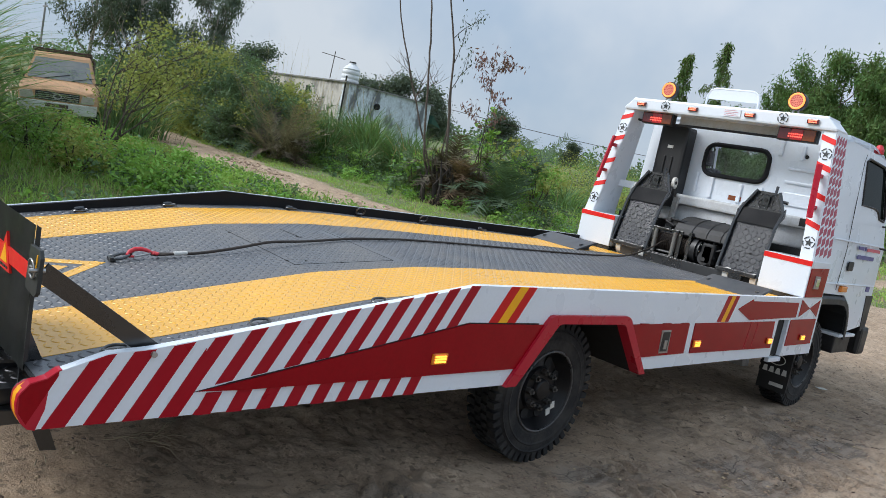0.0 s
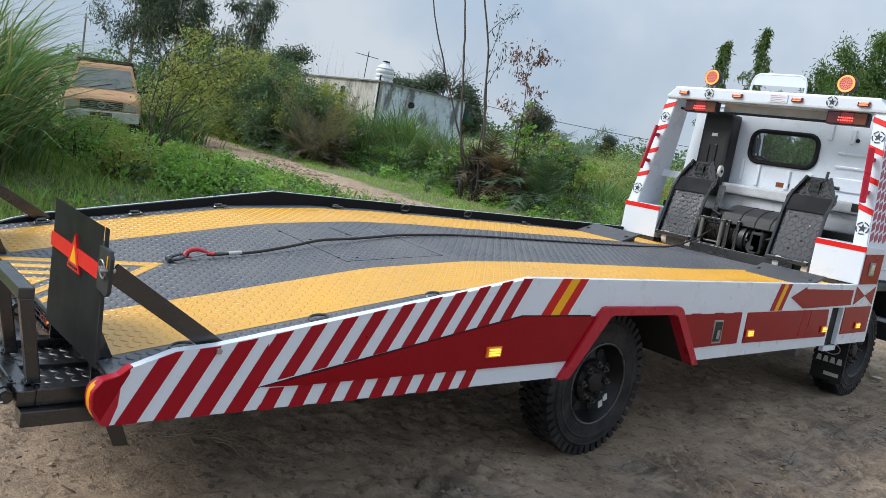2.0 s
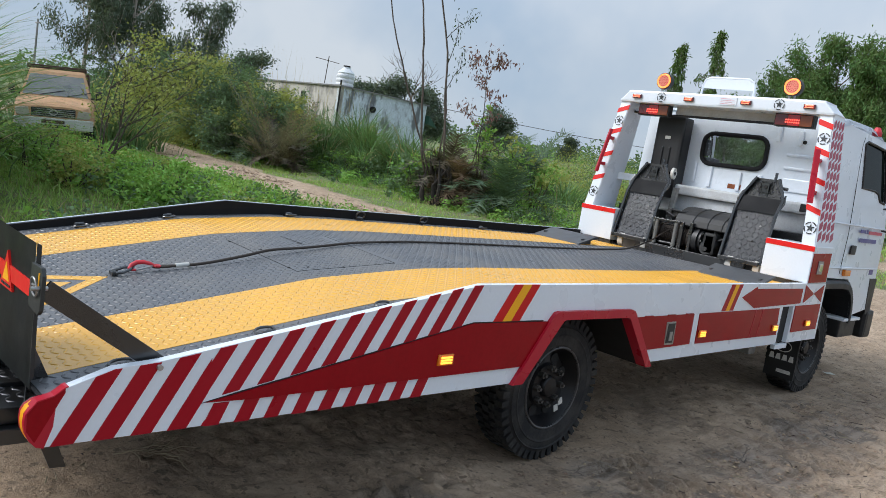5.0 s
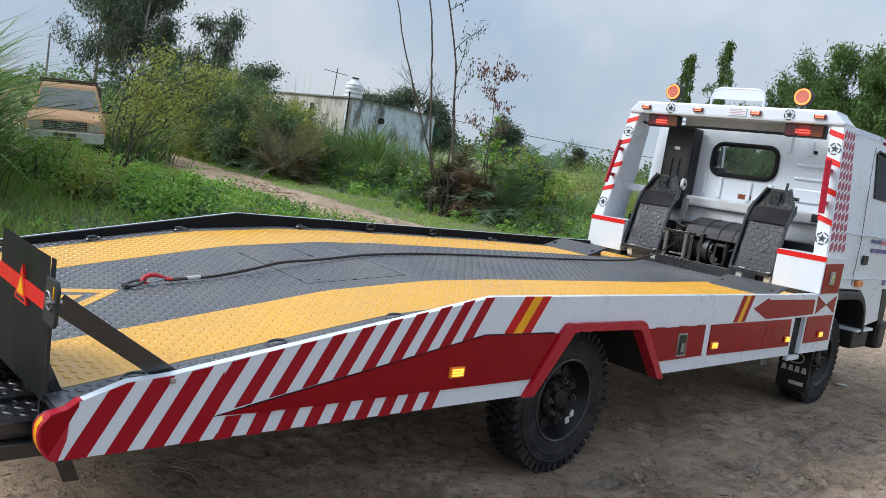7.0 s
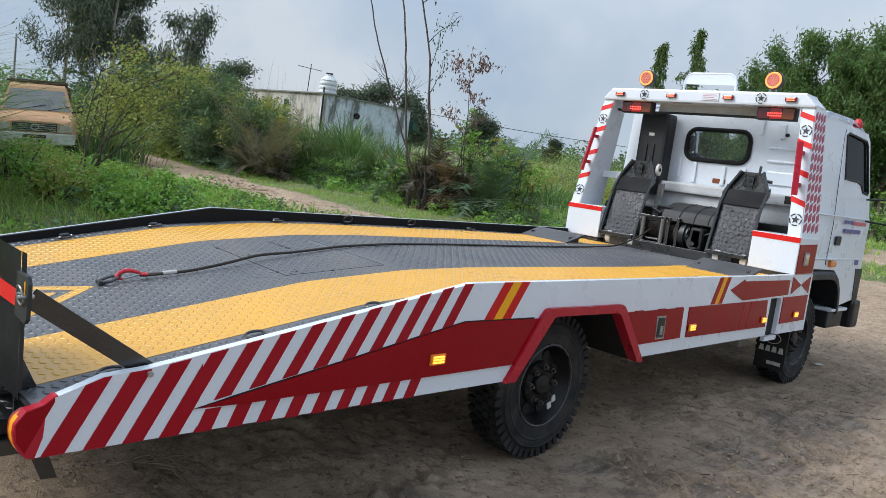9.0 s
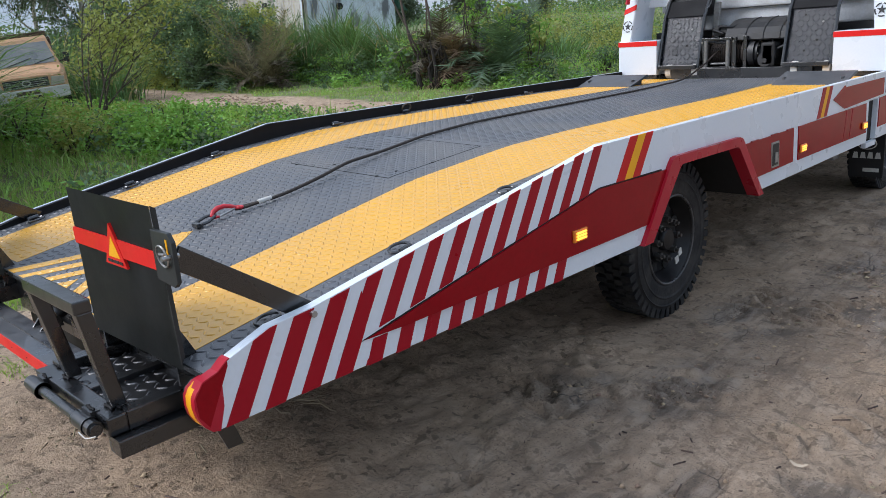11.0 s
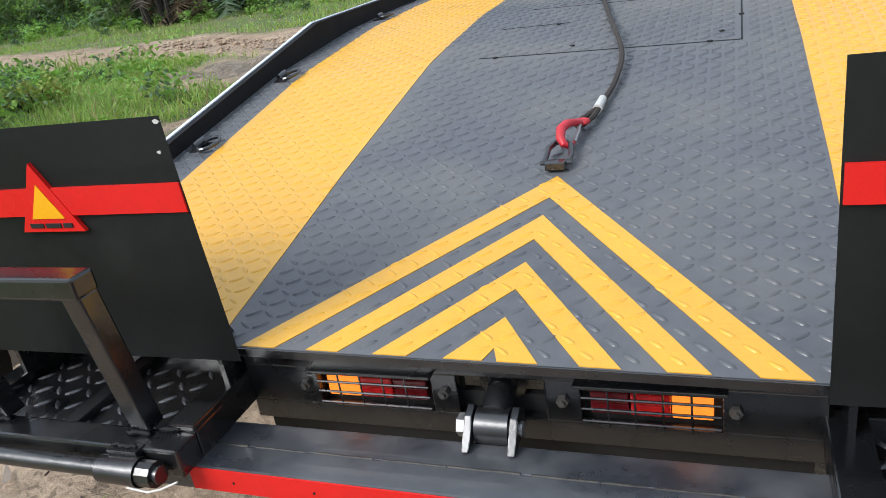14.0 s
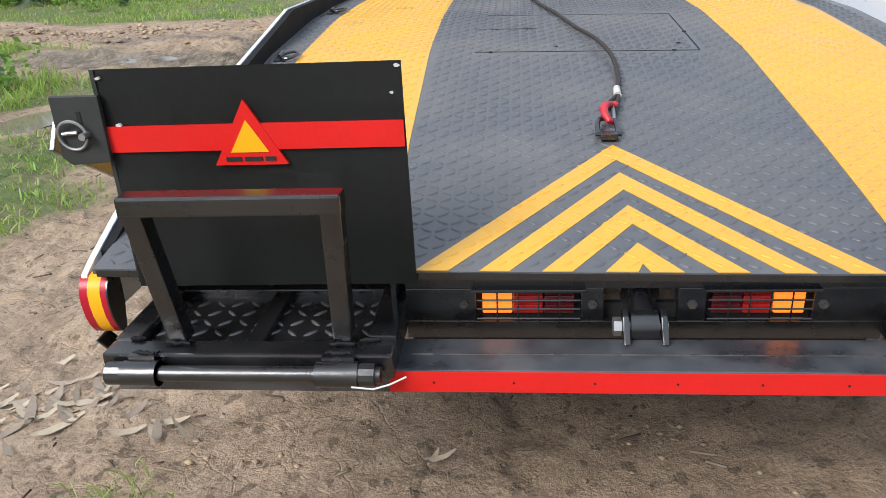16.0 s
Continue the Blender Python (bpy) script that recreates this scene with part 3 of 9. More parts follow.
latch(3.607, 0.735)


def marker_lamp(y, z, x=W):
    """A small lit amber side marker: base, lens with ribs."""
    bm = bmesh.new()
    box(bm, x, x + 0.012, y - 0.048, y + 0.048, z - 0.026, z + 0.026, 0.006)
    lamp = part("side_marker_lamp", bm, M_LENSAMBER, side_r, "lit amber side marker lamp")
    for k in (-1, 0, 1):
        bm = bmesh.new()
        box(bm, x + 0.010, x + 0.018, y - 0.034, y + 0.034, z + 0.0125 * k - 0.0042, z + 0.0125 * k + 0.0042, 0.002)
        part("led_row", bm, M_AMBERLIT, lamp)


for y, z in ((1.625, 0.712), (4.03, 0.712), (5.22, 0.70), (5.88, 0.712)):
    marker_lamp(y, z, W + 0.008)

# left side rail: white panel, black inside
RAIL_L = [(-0.005, 0.597), (6.15, 0.56), (6.15, 1.088), (1.72, 1.088), (0.32, 0.838), (0.17, 0.798), (0.03, 0.742), (-0.008, 0.724), (-0.024, 0.682)]
bm = bmesh.new()
prism(bm, RAIL_L, "x", -W, -1.151, bevel=0.002)
side_l = part("side_panel", bm, M_WHITE, truck, "white side panel")
bm = bmesh.new()
prism(bm, [(0.06, 0.70), (5.72, 0.95), (5.72, 1.085), (1.722, 1.085), (0.322, 0.835), (0.175, 0.796), (0.06, 0.750)], "x", -1.1505, -1.128)
part("inner_face", bm, M_RAILBLACK, side_l, "black inner face of the rail")
# rounded rear corners with red and yellow tape
for s in (-1, 1):
    for a, b, m in ((1.104, 1.108, M_BLACK), (1.108, 1.121, M_REDTRIM), (1.121, 1.149, M_YELTAPE), (1.149, 1.1675, M_REDTRIM)):
        bm = bmesh.new()
        dy, dz = (0.0, 0.0) if s > 0 else (0.028, 0.022)
        prism(bm, [((0.82 if s > 0 else 0.62) * y + dy, z + dz) for y, z in ((-0.020, 0.555), (-0.048, 0.562), (-0.072, 0.583), (-0.088, 0.610), (-0.0945, 0.640), (-0.092, 0.667), (-0.080, 0.684), (-0.058, 0.697), (-0.03, 0.703), (0.01, 0.710), (0.005, 0.62))], "x", s * a, s * b)
        part("corner_tape", bm, m, side_r if s > 0 else side_l, "red and yellow taped rounded end" if m is not M_BLACK else "black inner cheek", smooth=True)
    bm = bmesh.new()
    plate = [bm.verts.new((s * (x + d), y, z)) for d in (0.0, 0.006) for x, y, z in ((1.150, -0.030, 0.575), (1.150, 0.020, 0.575), (1.097, 0.076, 0.455), (1.102, 0.026, 0.460))]
    for f in ((0, 1, 2, 3), (7, 6, 5, 4), (0, 4, 5, 1), (1, 5, 6, 2), (2, 6, 7, 3), (3, 7, 4, 0)):
        bm.faces.new([plate[i] for i in f])
    part("mud_bracket", bm, M_BLACK, truck, "black steel foot under the rear corner")


# wheels
def wheel(x, y, z, tags, size):
    bm = bmesh.new()
    prof = [(0.212, -0.035), (0.222, -0.010), (0.245, -0.003), (0.29, 0.0), (0.300, 0.004), (0.306, 0.0), (0.335, -0.002), (0.341, 0.003), (0.347, -0.004), (0.372, -0.02), (0.384, -0.045), (0.387, -0.11),
            (0.384, -0.175), (0.378, -0.2), (0.345, -0.215), (0.29, -0.22), (0.245, -0.217), (0.212, -0.19)]
    lathe(bm, prof, (x, y, z), 48)
    tyre = part("wheel", bm, M_RUBBER, truck, "dusty black tyre on a black steel wheel")
    bm = bmesh.new()
    for i in range(46):
        a = 2 * math.pi * i / 46
        for row, (xa, xb, off) in enumerate(((-0.008, -0.062, 0.0), (-0.066, -0.106, 0.5), (-0.112, -0.152, 0.0), (-0.158, -0.212, 0.5))):
            m = Matrix.Translation((x, y, z)) @ Matrix.Rotation(a + off * 2 * math.pi / 46, 4, "X")
            box(bm, xb, xa, 0.352 if row in (0, 3) else 0.380, 0.4045, -0.0175, 0.0165 if (i + row) % 2 else 0.013, turn=m)
    tread = tagged(part("tread", bm, M_RUBBER, tyre, "worn block tread of the tyre"), "worn block tread of the tyre", kind="stuff")
    bm = bmesh.new()
    lathe(bm, [(0.222, -0.012), (0.214, -0.006), (0.206, -0.018), (0.196, -0.045), (0.180, -0.070), (0.172, -0.085), (0.120, -0.075), (0.112, -0.055), (0.060, -0.052), (0.056, -0.030), (0.048, -0.022), (0.001, -0.018)], (x, y, z), 40)
    rim = part("rim", bm, M_RIM, tyre, "black painted steel rim", smooth=True)
    bm = bmesh.new()
    tube(bm, [(x - 0.006, y + 0.216 * math.cos(k * math.pi / 24), z + 0.216 * math.sin(k * math.pi / 24)) for k in range(48)], 0.007, 8, closed=True)
    part("rim_lip", bm, M_RIMLIP, rim, "edge of the rim with its highlight in the colour", smooth=True)
    for i in range(8):
        a = 2 * math.pi * (i + 0.5) / 8
        c = Vector((x - 0.0795, y + 0.147 * math.cos(a), z + 0.147 * math.sin(a)))
        bm = bmesh.new()
        rod(bm, c, c + Vector((0.007, 0, 0)), 0.030, n=16)
        part("hand_hole", bm, M_SEAM, rim)
        a = 2 * math.pi * i / 8
        c = Vector((x - 0.055, y + 0.096 * math.cos(a), z + 0.096 * math.sin(a)))
        bm = bmesh.new()
        rod(bm, c, c + Vector((0.034, 0, 0)), 0.018, n=6)
        rod(bm, c, c + Vector((0.050, 0, 0)), 0.009, n=8)
        part("wheel_nut", bm, M_NUT, rim)
    if tags:
        for dy, dz in ((0.062, -0.105), (0.024, -0.128)):
            bm = bmesh.new()
            box(bm, x - 0.012, x - 0.008, y + dy - 0.016, y + dy + 0.016, z + dz - 0.018, z + dz + 0.018, turn=Matrix.Translation((x, y, z)) @ Matrix.Rotation(0.3, 4, "X") @ Matrix.Translation((-x, -y, -z)))
            part("paper_tag", bm, M_NYLON, rim, "small white paper tag")
    for ob in [tyre, tread, rim] + list(rim.children):
        k = size if ob in (tyre, tread) else size * 1.045
        for vert in ob.data.vertices:
            vert.co.y, vert.co.z = y + (vert.co.y - y) * k, z + (vert.co.z - z) * k
    return tyre


# lip coloured lighter than the rim to draw its highlight
M_RIMLIP = surface("highlit_black_rim_edge", (0.03, 0.03, 0.032), rough=0.3, spec=0.7, vary=0.3, dirt=(0.12, 0.105, 0.09), dirt_amount=0.4, dirt_scale=14)
M_NUT = surface("dusty_dark_nut", (0.06, 0.058, 0.055), rough=0.4, metal=0.4, vary=0.3, dirt=(0.14, 0.12, 0.10), dirt_amount=0.5, dirt_scale=20)
wheel(1.005, 2.722, 0.408, True, 1.05)
wheel(1.02, 6.52, 0.402, False, 1.03)
for y, d in ((2.722, True), (6.52, False)):
    bm = bmesh.new()
    lathe(bm, [(0.0, -0.22), (0.22, -0.22), (0.345, -0.215), (0.40, -0.18), (0.418, -0.11), (0.40, -0.045), (0.345, -0.005), (0.22, 0), (0.0, -0.02)], (-0.79, y, 0.405), 36)
    part("wheel", bm, M_RUBBER, truck, "dusty black tyre")
    bm = bmesh.new()
    rod(bm, (-0.9, y, 0.40), (0.9, y, 0.40), 0.06)
    if d:
        rod(bm, (0, y - 0.17, 0.40), (0, y + 0.17, 0.40), 0.17, n=16)
    part("axle", bm, M_CHASSIS, truck, "dark dusty axle")

# chassis rails, cross members, tank, mud flap
for s in (-1, 1):
    bm = bmesh.new()
    box(bm, s * 0.40 - 0.035, s * 0.40 + 0.035, 0.15, 7.6, 0.52, 0.70)
    part("chassis_rail", bm, M_CHASSIS, truck, "dark steel chassis rail")
for y in (0.5, 1.3, 2.0, 3.6, 4.4, 5.2):
    bm = bmesh.new()
    zt = deck_z(y) - 0.045
    box(bm, -1.12, 1.12, y - 0.03, y + 0.03, max(0.58, zt - 0.12), zt)
    part("cross_member", bm, M_CHASSIS, truck)
bm = bmesh.new()
box(bm, 0.60, 0.86, 5.62, 5.74, 0.36, 0.50, 0.01)
part("air_tank_bracket", bm, M_STEEL, truck, "grey steel bracket")
bm = bmesh.new()
box(bm, 0.87, 1.13, 5.965, 5.98, 0.18, 0.56, 0.003)
# black block added behind the slot to give the shade of its inside
liner = bmesh.new()
box(liner, 0.95, 1.128, 5.345, 5.54, 0.56, 0.862)
part("slot_liner", liner, M_CHASSIS, truck, "added black block in the slot in place of the shade inside")
flap = part("mud_flap", bm, M_PLASTIC, truck, "black rubber mud flap with a white mark")
for k in range(4):
    bm = bmesh.new()
    a = 0.895 + 0.056 * k
    prism(bm, [(a, 0.335), (a + 0.044, 0.335), (a + 0.036, 0.385), (a + 0.010, 0.385)], "y", 5.960, 5.9645)
    part("white_mark", bm, M_NYLON, flap)
bm = bmesh.new()
box(bm, 0.98, 1.10, 5.960, 5.9645, 0.225, 0.255)
part("white_bar", bm, M_NYLON, flap)
bm = bmesh.new()
tube(bm, [(1.0 + 0.07 * math.cos(a * math.pi / 8), 5.962, 0.455 + 0.045 * math.sin(a * math.pi / 8)) for a in range(16)], 0.004, 6, closed=True)
part("oval_mark", bm, M_NYLON, flap)

# rear panel with lamps
rear = None
for x0, x1, z0, z1 in ((-0.475, 0.485, 0.675, 0.727), (-0.475, 0.485, 0.560, 0.601), (-0.475, -0.328, 0.600, 0.676), (-0.112, -0.066, 0.600, 0.676),
                       (0.082, 0.138, 0.600, 0.676), (0.346, 0.485, 0.600, 0.676)):
    bm = bmesh.new()
    box(bm, x0, x1, -0.006, 0.012, z0, z1, 0.002)
    if rear is None:
        rear = part("rear_panel", bm, M_BLACK, truck, "black steel rear panel with lamp cut-outs")
    else:
        part("panel_strip", bm, M_BLACK, rear)
bm = bmesh.new()
box(bm, -0.475, 0.485, -0.018, 0.0, 0.7215, 0.7285, 0.002)
part("edge_strip", bm, M_BLACK, rear)


def tail_lamp(x0, x1, flip):
    bm = bmesh.new()
    box(bm, x0 - 0.010, x1 + 0.010, -0.026, -0.004, 0.675, 0.682, 0.002)
    lamp = part("tail_lamp", bm, M_BLACK, truck, "tail lamp with amber and red lenses behind a wire guard")
    bm = bmesh.new()
    box(bm, x0, x1, 0.045, 0.055, 0.600, 0.676)
    part("housing", bm, M_PLASTIC, lamp)
    w = (x1 - x0 - 0.02) / 3
    mats = (M_LENSLITAMBER, M_LENSRED, M_LENSDARK)
    for k in range(3):
        a = x0 + 0.01 + w * (2 - k if flip else k)
        bm = bmesh.new()
        for r in range(3):
            box(bm, a + 0.001, a + w - 0.001, 0.002, 0.046, 0.615 + 0.020 * r, 0.6345 + 0.020 * r, 0.003)
        part("lens", bm, mats[k], lamp, ("amber lens", "red lens", "dark red lens")[k])
    bm = bmesh.new()
    for z in (0.610, 0.632, 0.652):
        rod(bm, (x0, -0.012, z), (x1, -0.012, z), 0.0022, n=6)
    for k in range(1, 5):
        x = x0 + (x1 - x0) * k / 5
        rod(bm, (x, -0.012, 0.600), (x, -0.012, 0.676), 0.0018, n=6)
    part("wire_guard", bm, M_BLACK, lamp)


M_LENSLITAMBER = glowing("lit_amber_lens", (0.62, 0.13, 0.008), (1.0, 0.26, 0.03), 0.8)
tail_lamp(-0.326, -0.114, False)
tail_lamp(0.140, 0.344, True)
for x in (-0.352, -0.089, 0.110, 0.364):
    bm = bmesh.new()
    rod(bm, (x, -0.004, 0.641), (x, -0.014, 0.641), 0.010, n=6)
    rod(bm, (x, -0.012, 0.641), (x, -0.020, 0.641), 0.005, n=8)
    part("panel_bolt", bm, M_NUT, rear)

for ob in [q for r in truck.children if r.name.startswith(("rear_panel", "tail_lamp")) for q in (r, *r.children)]:
    drop = 0.012 if ob.name.startswith("edge_strip") else 0.0
    for vert in ob.data.vertices:
        vert.co += Vector((0, 0.016, 0.002 - drop - (0.014 * (vert.co.x + 0.2) if vert.co.z > 0.69 else 0.0)))

# added dark sheet: stands in for the shade between lamps and beam
bm = bmesh.new()
for x0, x1, z0, z1 in ((-0.468, -0.066, 0.455, 0.7), (0.082, 0.472, 0.455, 0.7), (-0.066, 0.082, 0.455, 0.632), (-0.066, 0.082, 0.688, 0.7)):
    box(bm, x0, x1, 0.036, 0.050, z0, z1)
part("inner_panel", bm, M_CHASSIS, truck, "added dark sheet behind the lamps in place of the gap's shade")

# tilt arm on the centre line
bm = bmesh.new()
rod(bm, (CX, 0.12, 0.672), (CX, -0.012, 0.652), 0.040, n=20)
rod(bm, (CX, -0.005, 0.652), (CX, -0.068, 0.628), 0.025, n=16)
rod(bm, (CX - 0.027, -0.075, 0.612), (CX + 0.027, -0.075, 0.612), 0.031, n=20)
arm = part("lift_cylinder", bm, M_BLACK, truck, "black hydraulic cylinder end with pin", smooth=True)
for s in (-1, 1):
    bm = bmesh.new()
    prism(bm, [(-0.13, 0.598), (-0.045, 0.598), (-0.05, 0.630), (-0.07, 0.648), (-0.092, 0.640), (-0.11, 0.618)], "x", CX + s * 0.037 - 0.006, CX + s * 0.037 + 0.006, bevel=0.002)
    part("lug_plate", bm, M_BLACK, arm)
bm = bmesh.new()
rod(bm, (CX - 0.056, -0.078, 0.612), (CX + 0.047, -0.078, 0.612), 0.013, n=10)
rod(bm, (CX - 0.060, -0.078, 0.612), (CX - 0.044, -0.078, 0.612), 0.019, n=6)
part("pin", bm, M_STEEL, arm, "worn steel pin")
for ob in (arm, *arm.children):
    for vert in ob.data.vertices:
        vert.co += Vector((0, 0.042, 0.004))

# under-lift beam with red tape
bm = bmesh.new()
box(bm, -1.03, 0.99, -0.120, -0.055, 0.548, 0.598, 0.004)
box(bm, -1.03, 0.99, -0.182, -0.1205, 0.552, 0.601, 0.004)
beam = part("lift_beam", bm, M_BEAM, truck, "black steel under-lift beam across the rear")
bm = bmesh.new()
box(bm, -0.485, 0.500, -0.1845, -0.181, 0.556, 0.599)
part("red_tape", bm, M_REDTAPE, beam, "red reflective tape")
bm = bmesh.new()
rng = random.Random(4)
x = -0.45
while x < 0.45:
    w = rng.uniform(0.02, 0.12)
    tube(bm, [(x + w * k / 4, -0.1205 + rng.uniform(-0.001, 0.001), 0.6005) for k in range(5)], rng.uniform(0.0014, 0.0026), 5)
    x += w + rng.uniform(0.0, 0.02)
part("weld_seam", bm, M_NUT, beam)
for x in (-0.40, -0.25, -0.10, 0.05, 0.20, 0.35):
    bm = bmesh.new()
    rod(bm, (x, -0.1835, 0.577), (x, -0.186, 0.577), 0.0022, n=8)
    part("rivet", bm, M_SEAM, beam)


def carriage(s, x0, x1):
    """One wheel-lift carriage: tube frame, chequer floor, roller, guard hoop, upright plate with tape, ear and strap."""
    bm = bmesh.new()
    box(bm, x0, x1, -0.212, -0.158, 0.600, 0.652, 0.005)
    box(bm, x0, x1, 0.062, 0.095, 0.600, 0.652, 0.004)
    box(bm, x0, x0 + 0.05, -0.158, 0.062, 0.600, 0.654, 0.004)
    box(bm, x1 - 0.05, x1, -0.158, 0.062, 0.600, 0.654, 0.004)
    base = part("lift_carriage", bm, M_BLACK, truck, "black steel wheel-lift carriage with an upright plate")
    bm = bmesh.new()
    xm = (x0 + x1) / 2
    box(bm, xm - 0.018, xm + 0.018, -0.158, 0.062, 0.604, 0.648, 0.003)
    inner = x0 if s > 0 else x1
    part("rib", bm, M_BLACK, base)
    bm = bmesh.new()
    box(bm, min(inner, inner + s * 0.055), max(inner, inner + s * 0.055), -0.16, 0.06, 0.652, 0.664, 0.003)
    part("rib", bm, M_BLACK, base)
    if s > 0:
        bm = bmesh.new()
        box(bm, x1 - 0.035, x1 + 0.038, -0.205, 0.090, 0.548, 0.598, 0.004)
        part("runner", bm, M_BLACK, base, "black box-section runner under the frame")
    bm = bmesh.new()
    box(bm, x0 + 0.05, x1 - 0.05, -0.158, 0.062, 0.622, 0.632)
    floor_plate = part("chequer_floor", bm, M_BLACK, base)
    li, lj = np.meshgrid(np.arange(12), np.arange(5), indexing="ij")
    lx, ly = x0 + 0.070 + (x1 - x0 - 0.14) / 11 * li.ravel(), -0.138 + 0.042 * lj.ravel()
    v, f = lugs(lx, ly, np.full(lx.shape, 0.632), np.where((li + lj).ravel() % 2, 0.8, -0.8), 0.036, 0.0105, 0.003)
    tagged(array_mesh("tread_pattern", v, f, [M_TREADGLINT], floor_plate), kind="stuff")
    bm = bmesh.new()
    rod(bm, (x0 + 0.02, -0.234, 0.624), (x1 - 0.02, -0.234, 0.624), 0.0155, n=16)
    roller = part("roller_bar", bm, M_BLACK, base, "black round roller bar", smooth=True)
    for a, b in ((x0 + 0.05, x0 + 0.12), (x1 - 0.14, x1 - 0.06)):
        bm = bmesh.new()
        rod(bm, (a, -0.234, 0.624), (b, -0.234, 0.624), 0.0235, n=24)
        rod(bm, (b - 0.012, -0.234, 0.624), (b, -0.234, 0.624), 0.025, n=24)
        box(bm, a + 0.01, b - 0.01, -0.225, -0.20, 0.63, 0.655)
        part("collar", bm, M_BLACK, roller, smooth=True)
    for a, b in ((x1 - 0.06, x1 - 0.03), (x0 + 0.02, x0 + 0.05)):
        bm = bmesh.new()
        rod(bm, (a, -0.234, 0.624), (b, -0.234, 0.624), 0.022, n=12)
        part("bar_end", bm, M_BLACK, roller)
    bm = bmesh.new()
    e = x1 - 0.02
    tube(bm, [(e - 0.05, -0.262, 0.616), (e - 0.01, -0.262, 0.612), (e + 0.02, -0.262, 0.622), (e + 0.05, -0.255, 0.634)], 0.0018, 6)
    part("cable_tie", bm, M_NYLON, roller)
    # hoop
    h0, h1 = (0.619, 0.956) if s > 0 else (x0 + 0.122, x1 - 0.084)
    for xa, xf in ((h0, h0 + 0.016), (h1, h1 - 0.016)):
        bm = bmesh.new()
        m = bmesh.new()
        box(m, xa - 0.0185, xa + 0.0185, -0.226, -0.186, 0.655, 0.934, 0.004)
        for vert in m.verts:
            k = (0.95 - vert.co.z) / 0.3
            vert.co.y += 0.052 * k
            vert.co.x += (xf - xa) * k
        merge(bm, m)
        part("hoop_leg", bm, M_BLACK, base)
    bm = bmesh.new()
    box(bm, h0 - 0.020, h1 + 0.020, -0.228, -0.182, 0.932, 0.968, 0.005)
    part("hoop_bar", bm, M_BLACK, base, "black square-tube guard hoop bar")
    # weld beads round the hoop feet and the frame's corners
    wr = random.Random(5)
    for wx, wy, wz, ln in ((h0 + 0.016, -0.178, 0.656, 0.05), (h1 - 0.016, -0.178, 0.656, 0.05), (x0 + 0.05, -0.16, 0.655, 0.03), (x1 - 0.05, -0.16, 0.655, 0.04), (x0 + 0.085, -0.212, 0.655, 0.045), (x1 - 0.10, -0.212, 0.655, 0.05)):
        bm = bmesh.new()
        tube(bm, [(wx - ln / 2 + ln * i / 6, wy + wr.uniform(-0.003, 0.003), wz + wr.uniform(-0.001, 0.002)) for i in range(7)], [0.0025, 0.004, 0.005, 0.004, 0.005, 0.004, 0.0025], 6)
        part("weld_bead", bm, M_RAILBLACK, base, smooth=True)
    if s > 0:
        for ob in (base, *base.children_recursive):
            for vert in ob.data.vertices:
                vert.co += Vector((0, -0.028, -0.022))
    # upright plate, leaning slightly back
    lean = lambda z: -0.036 - 0.014 * (z - 0.66) / 0.497
    p0, p1 = (0.478, 1.046) if s > 0 else (-1.018, -0.442)
    bm = bmesh.new()
    ns = 8
    grid = [[bm.verts.new((p0 + (p1 - p0) * i / ns, lean(z) + 0.003 * math.sin(3.1 * i / ns + z * 7), z)) for i in range(ns + 1)] for z in (0.700 if s > 0 else 0.712, 0.80, 0.95, 1.08, 1.157)]
    for a, b in zip(grid, grid[1:]):
        for i in range(ns):
            bm.faces.new((a[i], a[i + 1], b[i + 1], b[i]))
    bmesh.ops.solidify(bm, geom=bm.faces[:], thickness=0.008)
    plate = part("upright_plate", bm, M_BLACKMATT, base, "matt black steel plate with red tape and warning triangle")
    bm = bmesh.new()
    xo = p1 if s > 0 else p0
    prism(bm, [(lean(0.72), 0.72), (lean(1.157), 1.157), (lean(1.157) + 0.012, 1.15), (lean(0.74) + 0.012, 0.74)], "x", xo - 0.004, xo + 0.004)
    part("folded_edge", bm, M_BLACKMATT, plate)

    for xb in (p0 + 0.03, p1 - 0.05):
        bm = bmesh.new()
        prism(bm, [(-0.030, 0.640), (0.060, 0.640), (0.060, 0.660), (lean(0.86) + 0.006, 0.86), (lean(0.72) + 0.006, 0.72)], "x", xb - 0.005, xb + 0.005)
        part("gusset", bm, M_BLACK, plate, "black steel gusset behind the plate")

    def on_plate(name, poly, mat, lift, label=""):
        bm = bmesh.new()
        top = [bm.verts.new((x, lean(z) - lift - 0.0035, z)) for x, z in poly]
        low = [bm.verts.new((x, lean(z) + 0.001, z)) for x, z in poly]
        bm.faces.new(top)
        for i in range(len(poly)):
            j = (i + 1) % len(poly)
            bm.faces.new((top[i], low[i], low[j], top[j]))
        part(name, bm, mat, plate, label)
    mid = 0.768 if s > 0 else -0.7385
    dz = -0.015 if s > 0 else 0.0
    on_plate("red_tape", [(p0 + 0.003, 1.0 + dz), (p1 - 0.003, 1.0 + dz), (p1 - 0.003, 1.05 + dz), (p0 + 0.003, 1.05 + dz)], M_REDTAPE, 0.002, "red reflective tape")
    on_plate("warning_triangle", [(mid - 0.071, 0.971 + dz), (mid + 0.071, 0.971 + dz), (mid, 1.096 + dz)], M_REDTAPE, 0.0035, "red warning triangle")
    on_plate("triangle_centre", [(mid - 0.037, 0.996 + dz), (mid + 0.037, 0.996 + dz), (mid, 1.058 + dz)], M_YELTAPE, 0.005, "yellow triangle centre")
